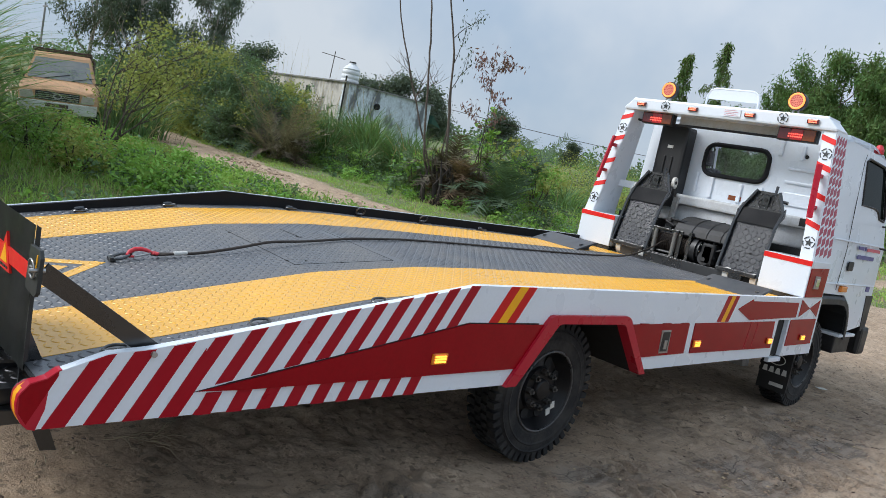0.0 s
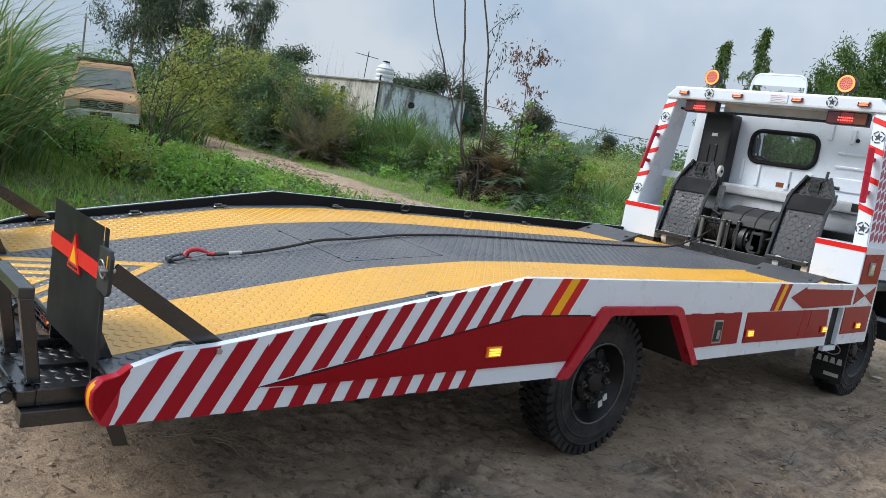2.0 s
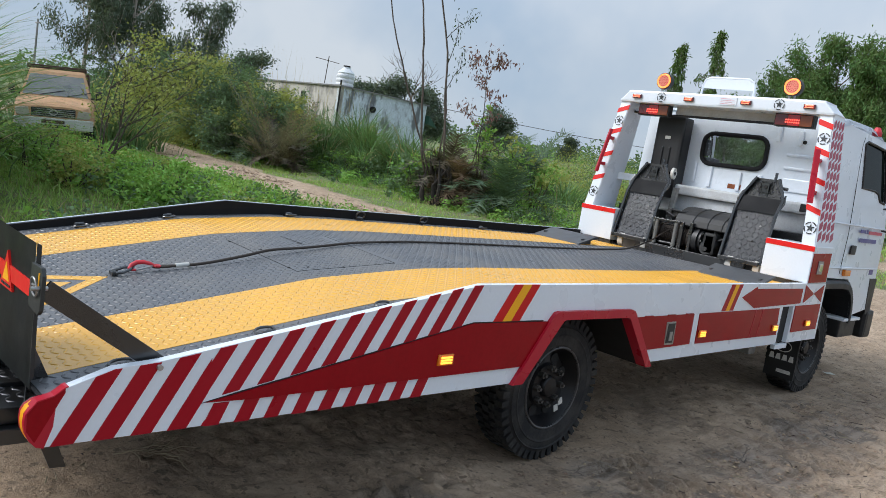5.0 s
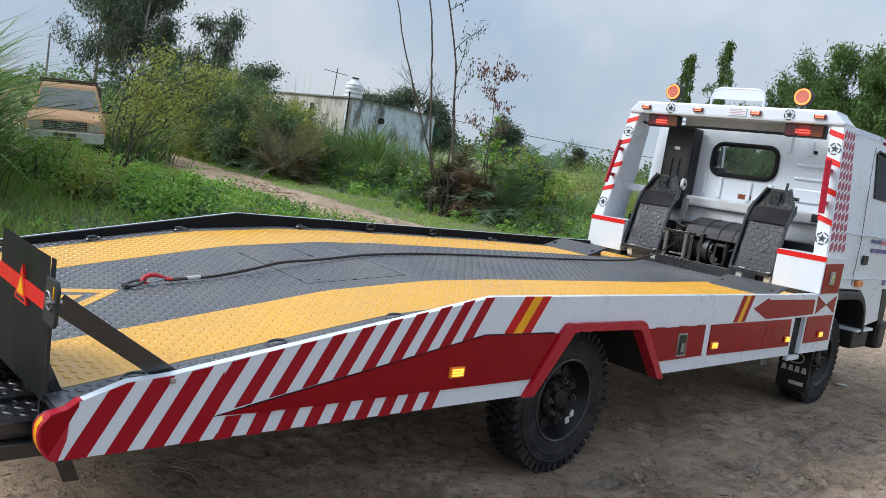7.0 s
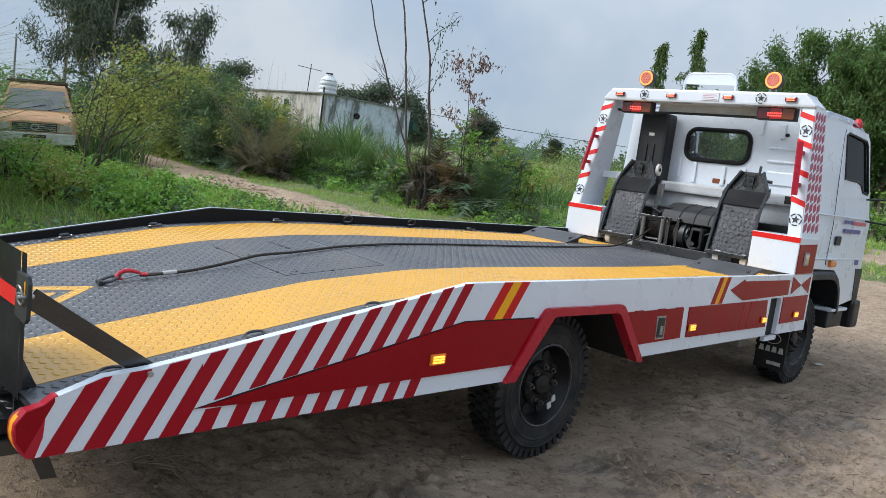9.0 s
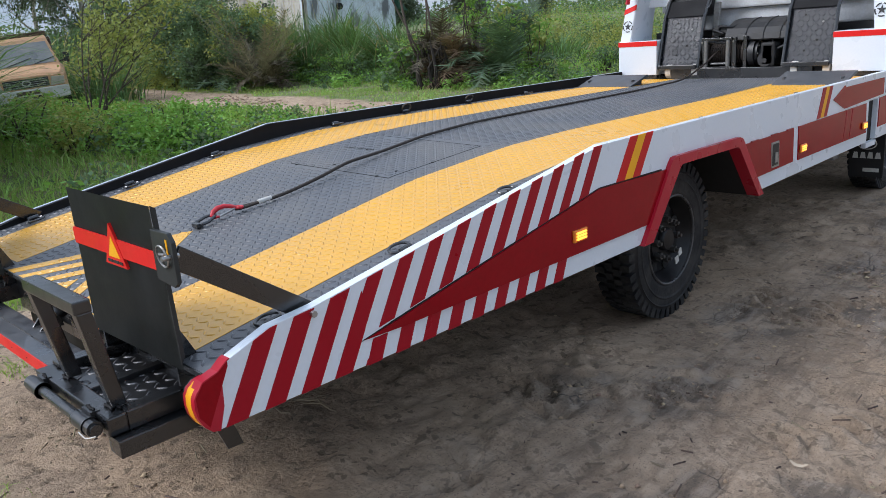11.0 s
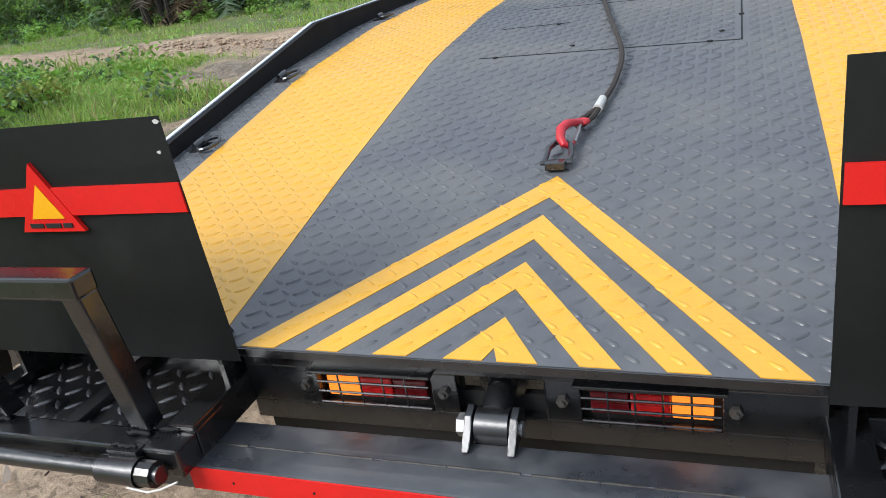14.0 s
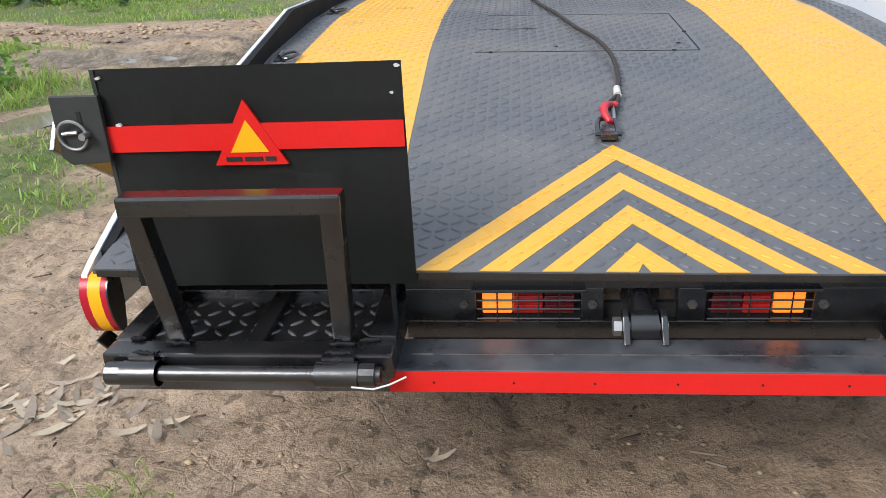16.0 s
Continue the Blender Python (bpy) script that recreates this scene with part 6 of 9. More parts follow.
# the hook and its fittings are small: draw them in towards the anchor
for ob in rope.children:
    if not ob.name.startswith("rope"):
        for vert in ob.data.vertices:
            x, y, z = vert.co
            ny = 0.59 + 0.80 * (y - 0.59)
            vert.co = (0.018 + 0.82 * (x - 0.018), ny, deck_z(ny) + 0.003 + 0.80 * (z - deck_z(y) - 0.003))


# ---------------------------------------------------------------- ground
def steps(lo, hi, fine, far):
    """Coordinates that are dense from lo to hi and spread out to far on both sides."""
    mid = list(np.arange(lo, hi, fine))
    out, d = [], fine
    x = hi
    while x < far:
        out.append(x)
        d = min(d * 1.06, 400.0)
        x += d
    left, d, x = [], fine, lo - fine
    while x > -far:
        left.append(x)
        d = min(d * 1.06, 400.0)
        x -= d
    return np.array(sorted(left) + mid + out)


def noise2(x, y, size, seed):
    """Smooth value noise on arrays."""
    r = np.random.RandomState(seed)
    table = r.rand(256, 256)
    u, v = x / size, y / size
    i, j = np.floor(u).astype(int), np.floor(v).astype(int)
    fu, fv = u - i, v - j
    fu, fv = fu * fu * (3 - 2 * fu), fv * fv * (3 - 2 * fv)
    g = lambda a, b: table[a % 256, b % 256]
    return (g(i, j) * (1 - fu) + g(i + 1, j) * fu) * (1 - fv) + (g(i, j + 1) * (1 - fu) + g(i + 1, j + 1) * fu) * fv


PUDDLES = ((-4.15, 4.4, 0.26, 0.42), (-4.45, 7.25, 0.34, 0.26), (-5.4, 6.7, 0.30, 0.18), (-3.2, 6.1, 0.22, 0.16))


def hollow(x, y):
    """Where the puddles lie, 0 to 1."""
    m = np.zeros(np.shape(x))
    for cx, cy, rx, ry in PUDDLES:
        m = np.maximum(m, smoothstep((1.75 - np.hypot((x - cx) / rx, (y - cy) / ry)) / 0.5))
    return m


def cover(x, y):
    """How grassy the ground is at a place, 0 to 1: a field beside the truck, an earth track through it, a bare yard."""
    wob = (noise2(x, y, 1.7, 3) - 0.5) * 1.5 + (noise2(x, y, 0.5, 4) - 0.5) * 0.9 + (noise2(x, y, 0.2, 6) - 0.5) * 0.35
    field = smoothstep((-2.35 + wob * 0.7 - x) / 0.7)
    near = field * smoothstep((8.35 + wob * 0.35 - y) / 0.35)
    mud = smoothstep((y - 5.6 + wob * 0.8) / 0.8) * smoothstep((x + 6.6 + wob * 1.2) / 1.4)
    near = near * (1 - 0.92 * mud)
    far_edge = 10.25 + np.clip(-x - 9, 0, 30) * 0.06
    beyond = smoothstep((y - far_edge + wob * 0.35) / 0.4) * smoothstep((-3.6 + wob - x) / 1.2)
    strip = smoothstep((y - 17.5 + wob) / 1.0) * smoothstep((23.5 + wob - y) / 1.0) * (x < 14)
    wild = smoothstep((y - 30) / 4) + smoothstep((-x - 30) / 4) * smoothstep((np.abs(y - 9.8) - 1.4) / 0.8)
    tufts = 0.7 * smoothstep((noise2(x, y, 0.42, 9) - 0.86) / 0.08) * (x < 1.0) * (y < 0.6) * (y > -4)
    return np.clip(np.maximum.reduce([near, beyond, strip, np.clip(wild, 0, 1), tufts]) * (1 - hollow(x, y)), 0, 1)


gx, gy = steps(-4.2, 5.2, 0.017, 1600.0), steps(-2.2, 8.6, 0.017, 1600.0)
X, Y = np.meshgrid(gx, gy, indexing="ij")
C = cover(X, Y)
lumps = (noise2(X, Y, 0.9, 21) - 0.5) * 0.036 + (noise2(X, Y, 0.27, 22) - 0.5) * 0.024 + (noise2(X, Y, 0.11, 23) - 0.5) * 0.015
churn = smoothstep((noise2(X, Y, 1.6, 31) - 0.42) / 0.2)
lumps += (noise2(X, Y, 0.07, 25) - 0.5) * (0.006 + 0.010 * churn) + (0.15 + 0.6 * churn) * (noise2(X, Y, 0.05, 26) ** 2) * 0.015
lumps += churn * np.abs(noise2(X, Y, 0.16, 24) - 0.5) * 0.060
lumps += (noise2(X, Y, 0.042, 29) - 0.5) * (0.005 + 0.008 * churn) + (noise2(X, Y, 0.024, 30) - 0.5) * 0.006
lumps += (noise2(X + 0.06 * np.sin(Y * 0.9), Y * 0.12, 0.06, 33) - 0.5) * 0.016 * smoothstep((X - 0.9) / 0.6) * smoothstep((noise2(X, Y, 0.9, 34) - 0.35) / 0.2)
# hoof and boot prints pressed into the damp crust
for hx, hy in ((1.245, 0.785), (1.065, 1.506)):
    q = np.hypot((X - hx) / 0.055, (Y - hy) / 0.075)
    lumps += 0.010 * np.exp(-((q - 1.25) / 0.3) ** 2) - 0.020 * smoothstep((1.15 - q) / 0.35)
# wheel ruts with a tread print, along the truck's side
for xr in (2.35, 4.05):
    d = X - (xr + 0.12 * np.sin(Y * 0.35))
    rut = np.exp(-(d / 0.13) ** 2)
    lumps -= rut * 0.045 - rut * 0.036 * (np.sin((Y + np.abs(d) * 1.2) * 52) > 0.1)
# short prints of a tractor tyre
for tx, ty, turn, half in ((0.95, 1.58, 0.45, 0.20), (1.14, 1.42, 0.3, 0.12), (1.62, 3.12, 0.5, 0.30), (1.25, 3.15, 0.2, 0.32), (2.15, 2.05, 0.55, 0.50), (2.6, 2.9, 0.6, 0.5), (1.8, 3.3, 0.4, 0.4), (2.0, 4.6, 0.3, 0.45), (1.45, 1.9, 0.25, 0.22)):
    u = (X - tx) * math.cos(turn) - (Y - ty) * math.sin(turn)
    w = (X - tx) * math.sin(turn) + (Y - ty) * math.cos(turn)
    area = smoothstep((0.13 - np.abs(u)) / 0.05) * smoothstep((half - np.abs(w)) / 0.12)
    lumps = lumps * (1 - 0.6 * area) + area * (0.034 * smoothstep((np.sin((w + 0.45 * np.abs(u)) * 62 + 2.5 * noise2(X, Y, 0.09, 35)) + 0.2) / 0.4) * (0.4 + 0.9 * noise2(X, Y, 0.06, 36)) - 0.022)
# a broken crack in the dried crust behind the truck
crack = np.exp(-((X + 0.25 + 0.03 * np.sin(Y * 23) + 0.02 * np.sin(Y * 51)) / 0.024) ** 2) * smoothstep((0.34 - np.abs(Y - 0.48)) / 0.1)
lumps -= 0.011 * crack
SLICKS = ((1.93, 3.27, 0.20, 0.15), (1.86, 1.27, 0.09, 0.16), (2.26, 1.50, 0.20, 0.10), (2.5, 3.6, 0.2, 0.3), (1.75, 5.6, 0.16, 0.35))
slick = np.zeros_like(X)
for sx, sy, rx, ry in SLICKS:
    slick = np.maximum(slick, smoothstep((1.15 + 0.5 * (noise2(X, Y, 0.14, 71) - 0.5) - np.hypot((X - sx) / rx, (Y - sy) / ry)) / 0.2))
lumps = lumps * (1 - 0.9 * slick) - 0.012 * slick
CHURNED = ((1.12, 1.62, 0.20), (1.5, 1.92, 0.22), (1.38, 2.95, 0.26), (2.1, 3.1, 0.24), (1.9, 4.2, 0.30), (1.55, 5.0, 0.26), (2.5, 2.2, 0.25), (1.6, 3.9, 0.22), (2.6, 5.2, 0.3), (1.75, 0.9, 0.18), (1.3, 5.9, 0.25))
prints = np.zeros_like(X)
for px, py, pr in CHURNED:
    prints = np.maximum(prints, np.exp(-(((X - px) / pr) ** 2 + ((Y - py) / (pr * 1.5)) ** 2) ** 2))
lumps += prints * ((noise2(X, Y, 0.06, 27) - 0.6) * 0.034 + (noise2(X, Y, 0.034, 28) - 0.5) * 0.018)
mud = smoothstep((Y - 5.4) / 0.8) * smoothstep((9.5 - Y) / 1.0) * smoothstep((X + 7) / 1.0) * smoothstep((-1.5 - X) / 0.8)
lumps += mud * (np.abs(noise2(X, Y, 0.33, 41) - 0.5) * 0.24 - 0.045)
flat = np.clip(np.minimum(np.hypot(X - 1.0, Y - 2.717), np.hypot(X - 1.0, Y - 6.494)) / 0.5 - 0.2, 0, 1)
Z = terrain(X, Y) + lumps * np.clip(flat, 0.1, 1) - 0.018 * np.clip(1 - flat, 0, 1)
for cx, cy, rx, ry in PUDDLES:
    q = np.hypot((X - cx) / rx, (Y - cy) / ry)
    pool = smoothstep((1.7 - q) / 0.5)
    Z = Z * (1 - pool) + pool * (ground_z(cx, cy) - 0.03 + 0.045 * smoothstep((q - 0.75) / 0.6))
Z = np.where(np.hypot(X, Y) > 60, terrain(X, Y), Z)
n0, n1 = X.shape
idx = np.arange(n0 * n1).reshape(n0, n1)
F = np.stack([idx[:-1, :-1], idx[1:, :-1], idx[1:, 1:], idx[:-1, 1:]], -1).reshape(-1, 4)

M_GROUND = bpy.data.materials.new("earth_and_turf")
M_GROUND.use_nodes = True
gn, gl = M_GROUND.node_tree.nodes, M_GROUND.node_tree.links
gp = gn["Principled BSDF"]
gtc = gn.new("ShaderNodeTexCoord")


def g_noise(scale, detail, rough=0.6):
    t = gn.new("ShaderNodeTexNoise")
    t.inputs["Scale"].default_value, t.inputs["Detail"].default_value, t.inputs["Roughness"].default_value = scale, detail, rough
    gl.new(gtc.outputs["Object"], t.inputs["Vector"])
    return t


def g_range(src, a, b, lo=0.0, hi=1.0):
    t = gn.new("ShaderNodeMapRange")
    for k, v in (("From Min", a), ("From Max", b), ("To Min", lo), ("To Max", hi)):
        t.inputs[k].default_value = v
    gl.new(src, t.inputs["Value"])
    return t.outputs["Result"]


def g_mix(fac, a, b):
    t = gn.new("ShaderNodeMix")
    t.data_type = "RGBA"
    gl.new(fac, t.inputs["Factor"])
    for key, v in (("A", a), ("B", b)):
        if isinstance(v, tuple):
            t.inputs[key].default_value = (*v, 1)
        else:
            gl.new(v, t.inputs[key])
    return t.outputs["Result"]


patch, grain, damp = g_noise(0.55, 5), g_noise(16, 7, 0.72), g_noise(1.3, 5, 0.65)
col = g_mix(g_range(patch.outputs["Fac"], 0.43, 0.58), (0.470, 0.338, 0.224), (0.580, 0.432, 0.304))
crust, sand, speck, pale = g_noise(4.2, 9, 0.78), g_noise(260, 3, 0.6), g_noise(120, 3, 0.6), g_noise(8, 8, 0.75)
col = g_mix(g_range(pale.outputs["Fac"], 0.54, 0.60, 0, 0.45), col, (0.640, 0.500, 0.362))
col = g_mix(g_range(grain.outputs["Fac"], 0.47, 0.58, 0, 0.5), col, (0.360, 0.255, 0.166))
col = g_mix(g_range(sand.outputs["Fac"], 0.40, 0.62, 0, 0.35), col, (0.340, 0.245, 0.166))
col = g_mix(g_range(crust.outputs["Fac"], 0.51, 0.56, 0, 0.5), col, (0.345, 0.252, 0.174))
col = g_mix(g_range(speck.outputs["Fac"], 0.60, 0.65, 0, 0.7), col, (0.115, 0.083, 0.058))
col = g_mix(g_range(damp.outputs["Fac"], 0.54, 0.60, 0, 0.45), col, (0.300, 0.222, 0.155))
# crisp crumbs, pits and smeared slabs of dried mud
slab = g_noise(2.6, 4, 0.55)
slab.inputs["Distortion"].default_value = 1.4
col = g_mix(g_range(slab.outputs["Fac"], 0.545, 0.60, 0, 0.35), col, (0.560, 0.425, 0.300))
col = g_mix(g_range(slab.outputs["Fac"], 0.45, 0.40, 0, 0.35), col, (0.250, 0.178, 0.118))
crumb = gn.new("ShaderNodeTexVoronoi")
crumb.inputs["Scale"].default_value = 75.0
gl.new(gtc.outputs["Object"], crumb.inputs["Vector"])
rough_area = g_range(g_noise(3.1, 4, 0.6).outputs["Fac"], 0.44, 0.56)
tone = gn.new("ShaderNodeSeparateColor")
gl.new(crumb.outputs["Color"], tone.inputs["Color"])
loose = gn.new("ShaderNodeMath")
loose.operation = "MULTIPLY"
gl.new(rough_area, loose.inputs[0])
gl.new(g_range(tone.outputs["Red"], 0.45, 0.95, 0, 0.6), loose.inputs[1])
col = g_mix(loose.outputs[0], col, (0.215, 0.152, 0.100))
pit = g_noise(17, 3, 0.55)
col = g_mix(g_range(pit.outputs["Fac"], 0.595, 0.63, 0, 0.75), col, (0.150, 0.108, 0.072))
# thin shrinkage cracks, broken off here and there
bend = g_noise(7, 3, 0.6)
warp = gn.new("ShaderNodeMix")
warp.data_type = "RGBA"
warp.blend_type = "ADD"
warp.inputs["Factor"].default_value = 0.10
gl.new(gtc.outputs["Object"], warp.inputs["A"])
gl.new(bend.outputs["Color"], warp.inputs["B"])
cell = gn.new("ShaderNodeTexVoronoi")
cell.feature = "DISTANCE_TO_EDGE"
cell.inputs["Scale"].default_value = 4.6
gl.new(warp.outputs["Result"], cell.inputs["Vector"])
split = gn.new("ShaderNodeMath")
split.operation = "MULTIPLY"
gl.new(g_range(cell.outputs["Distance"], 0.004, 0.022, 1.0, 0.0), split.inputs[0])
gl.new(g_range(g_noise(1.7, 4, 0.6).outputs["Fac"], 0.44, 0.53), split.inputs[1])
attr = gn.new("ShaderNodeAttribute")
attr.attribute_name = "turf"
turf = g_mix(g_range(g_noise(2.2, 4).outputs["Fac"], 0.45, 0.57), (0.135, 0.185, 0.055), (0.215, 0.205, 0.100))
turf = g_mix(g_range(g_noise(30, 4).outputs["Fac"], 0.4, 0.7, 0, 0.7), turf, (0.055, 0.080, 0.026))
# damp soil, plus the truck's shade painted along its right side
damp_shade = gn.new("ShaderNodeAttribute")
damp_shade.attribute_name = "damp_shade"
damp_shade_col = g_mix(g_range(grain.outputs["Fac"], 0.42, 0.60), (0.272, 0.206, 0.150), (0.180, 0.136, 0.098))
damp_shade_col = g_mix(g_range(speck.outputs["Fac"], 0.56, 0.63, 0, 0.8), damp_shade_col, (0.058, 0.044, 0.034))
damp_shade_col = g_mix(g_range(pale.outputs["Fac"], 0.54, 0.60, 0, 0.75), damp_shade_col, (0.385, 0.312, 0.245))
# lines dragged by tyres, along the truck
drag = gn.new("ShaderNodeMapping")
drag.inputs["Scale"].default_value = (1.0, 0.10, 1.0)
drag.inputs["Rotation"].default_value = (0, 0, 0.06)
gl.new(gtc.outputs["Object"], drag.inputs["Vector"])
scrape = g_noise(22, 5, 0.65)
gl.new(drag.outputs["Vector"], scrape.inputs["Vector"])
col = g_mix(g_range(scrape.outputs["Fac"], 0.54, 0.60, 0, 0.35), col, (0.225, 0.165, 0.115))
damp_shade_col = g_mix(g_range(slab.outputs["Fac"], 0.54, 0.58, 0, 0.55), damp_shade_col, (0.345, 0.280, 0.222))
damp_shade_col = g_mix(g_range(slab.outputs["Fac"], 0.45, 0.41, 0, 0.55), damp_shade_col, (0.104, 0.079, 0.058))
damp_shade_col = g_mix(g_range(scrape.outputs["Fac"], 0.52, 0.58, 0, 0.6), damp_shade_col, (0.112, 0.085, 0.062))
damp_shade_col = g_mix(g_range(scrape.outputs["Fac"], 0.46, 0.41, 0, 0.45), damp_shade_col, (0.335, 0.270, 0.210))
damp_shade_col = g_mix(g_range(split.outputs[0], 0, 1, 0, 0.8), damp_shade_col, (0.040, 0.032, 0.026))
col = g_mix(damp_shade.outputs["Fac"], col, damp_shade_col)
col = g_mix(attr.outputs["Fac"], col, turf)
gl.new(col, gp.inputs["Base Color"])
rough = gn.new("ShaderNodeMix")
gl.new(damp_shade.outputs["Fac"], rough.inputs["Factor"])
rough.inputs["A"].default_value, rough.inputs["B"].default_value = 0.92, 0.72
gl.new(rough.outputs["Result"], gp.inputs["Roughness"])
gb = gn.new("ShaderNodeBump")
gb.inputs["Distance"].default_value = 0.022
add = gn.new("ShaderNodeMath")
add.operation = "ADD"
gl.new(g_noise(44, 6, 0.72).outputs["Fac"], add.inputs[0])
gl.new(g_noise(9, 6, 0.6).outputs["Fac"], add.inputs[1])
crumbs = gn.new("ShaderNodeMath")
crumbs.operation = "MULTIPLY"
gl.new(g_range(crumb.outputs["Distance"], 0.15, 0.75, 0.085, 0.0), crumbs.inputs[0])
gl.new(rough_area, crumbs.inputs[1])
cut = gn.new("ShaderNodeMath")
cut.operation = "MULTIPLY_ADD"
cut.inputs[1].default_value = -0.12
gl.new(split.outputs[0], cut.inputs[0])
gl.new(add.outputs[0], cut.inputs[2])
relief = gn.new("ShaderNodeMath")
relief.operation = "ADD"
gl.new(cut.outputs[0], relief.inputs[0])
gl.new(crumbs.outputs[0], relief.inputs[1])
gl.new(relief.outputs[0], gb.inputs["Height"])
gl.new(gb.outputs["Normal"], gp.inputs["Normal"])

ground = array_mesh("ground", np.stack([X, Y, Z], -1).reshape(-1, 3), F, [M_GROUND], smooth=True)
# the wide band from x 0.7 puts the truck's shade into the colour
for key, values in (("turf", C), ("damp_shade", np.clip(mud * smoothstep((noise2(X, Y, 0.8, 51) - 0.45) / 0.2) + 0.75 * prints * smoothstep((noise2(X, Y, 0.12, 52) - 0.3) / 0.3) + 0.7 * slick + 0.22 * crack + 0.46 * smoothstep((X - 0.7 + 0.8 * (noise2(X, Y, 0.7, 81) - 0.5)) / 0.6) * smoothstep((9.0 - Y) / 2.0) * (0.45 + 0.8 * noise2(X, Y, 0.33, 82)) * (1 - 0.4 * smoothstep((X - 1.9) / 1.2)), 0, 1))):
    layer = ground.data.attributes.new(key, "FLOAT", "POINT")
    layer.data.foreach_set("value", values.ravel().astype(np.float32))
tagged(ground, "trampled brown earth yard and track between patches of green turf", "ground", kind="structure")

# clods, pebbles and litter
rs = np.random.RandomState(11)
oct_v = np.array([(1, 0, 0), (-1, 0, 0), (0, 1, 0), (0, -1, 0), (0, 0, 0.8), (0, 0, -0.4)])
oct_f = np.array([(0, 2, 4), (2, 1, 4), (1, 3, 4), (3, 0, 4), (2, 0, 5), (1, 2, 5), (3, 1, 5), (0, 3, 5)])
n = 42000
px, py = rs.uniform(-3, 4.8, n), rs.uniform(-2, 8, n)
keep = (cover(px, py) < 0.3) & (noise2(px, py, 1.1, 61) * 0.6 + noise2(px, py, 0.23, 62) * 0.5 > np.where(px > 0.8, 0.50, 0.70))
px, py = px[keep], py[keep]
size = 0.0018 + 0.014 * rs.rand(len(px)) ** 7
hx = np.concatenate([rs.normal(a, r * 0.55, 120) for a, b, r in CHURNED])
hy = np.concatenate([rs.normal(b, r * 0.8, 120) for a, b, r in CHURNED])
free = (np.hypot(hx - 1.0, hy - 2.717) > 0.5) & (hx > 1.05)
hx, hy = hx[free], hy[free]
px, py, size = np.concatenate([px, hx]), np.concatenate([py, hy]), np.concatenate([size, 0.003 + 0.013 * rs.rand(len(hx)) ** 3])
# rubble on the track
tn = 5200
tx, ty = rs.uniform(-24, -3.0, tn), rs.normal(9.45, 0.55, tn)
ok = (cover(tx, ty) < 0.5) & (noise2(tx, ty, 0.6, 63) > 0.42)
tx, ty = tx[ok], ty[ok]
px, py, size = np.concatenate([px, tx]), np.concatenate([py, ty]), np.concatenate([size, 0.012 + 0.055 * rs.rand(len(tx)) ** 4])
jit = oct_v[None] * (0.6 + 0.8 * rs.rand(len(px), 6, 1)) * size[:, None, None]
jit[..., 2] *= 0.7
base = np.stack([px, py, terrain(px, py) + 0.004], -1)
M_CLOD = surface("dry_clod", (0.36, 0.26, 0.175), rough=0.95, vary=0.2, island=0.35)
clods = array_mesh("clods", (base[:, None] + jit).reshape(-1, 3), (oct_f[None] + 6 * np.arange(len(px))[:, None, None]).reshape(-1, 3), [M_CLOD])
tagged(clods, "small earth clods and pebbles scattered on the yard", "clods", kind="stuff")

M_DRYLEAF = surface("dry_pale_leaf", (0.42, 0.345, 0.26), rough=0.8, vary=0.15, island=0.25)


def litter(cx, cy, n, spread, length, seed):
    """Dry curled leaves lying on the earth."""
    r = np.random.RandomState(seed)
    verts, faces = [], []
    for k in range(n):
        x, y = cx + r.normal(0, spread), cy + r.normal(0, spread * 0.6)
        l, a = length * r.uniform(0.5, 1.2), r.uniform(0, math.pi)
        z = ground_z(x, y) + 0.010 + 0.012 * r.rand()
        w = l * r.uniform(0.14, 0.26)
        for t, ww, dz in ((-0.5, 0.1, 0.012), (-0.2, 0.9, 0.0), (0.2, 0.8, 0.002), (0.5, 0.1, 0.016)):
            for sgn in (-1, 1):
                u, v = t * l, sgn * w * ww / 2
                verts.append((x + u * math.cos(a) - v * math.sin(a), y + u * math.sin(a) + v * math.cos(a), z + dz + 0.006 * (sgn > 0)))
        o = 8 * k
        faces += [(o, o + 2, o + 3, o + 1), (o + 2, o + 4, o + 5, o + 3), (o + 4, o + 6, o + 7, o + 5)]
    ob = array_mesh("dry_leaves", verts, faces, [M_DRYLEAF])
    tagged(ob, "pale dry husk leaves lying on brown earth", "dry leaves", kind="stuff")


litter(-1.72, 0.52, 46, 0.16, 0.14, 5)
litter(-1.28, 0.42, 10, 0.06, 0.11, 6)
litter(-0.55, 0.30, 2, 0.03, 0.07, 7)
litter(2.0, 1.0, 5, 0.9, 0.09, 8)
litter(-0.46, 0.30, 2, 0.012, 0.11, 9)
litter(-1.98, 1.07, 2, 0.02, 0.13, 10)
litter(-2.33, 1.32, 2, 0.05, 0.12, 13)
M_PAPER = surface("white_paper_scrap", (0.7, 0.68, 0.6), rough=0.8, vary=0.08)
for x, y, a in ((1.6, 8.6, 0.4), (0.9, 7.6, 1.0), (1.35, 9.3, 0.1)):
    bm = bmesh.new()
    box(bm, -0.05, 0.05, -0.035, 0.035, 0.0, 0.004, turn=Matrix.Translation((x, y, ground_z(x, y) + 0.012)) @ Matrix.Rotation(a, 4, "Z"))
    tagged(finish("paper_scrap", bm, M_PAPER), "white paper scrap lying on the earth", "litter", "paper scraps")


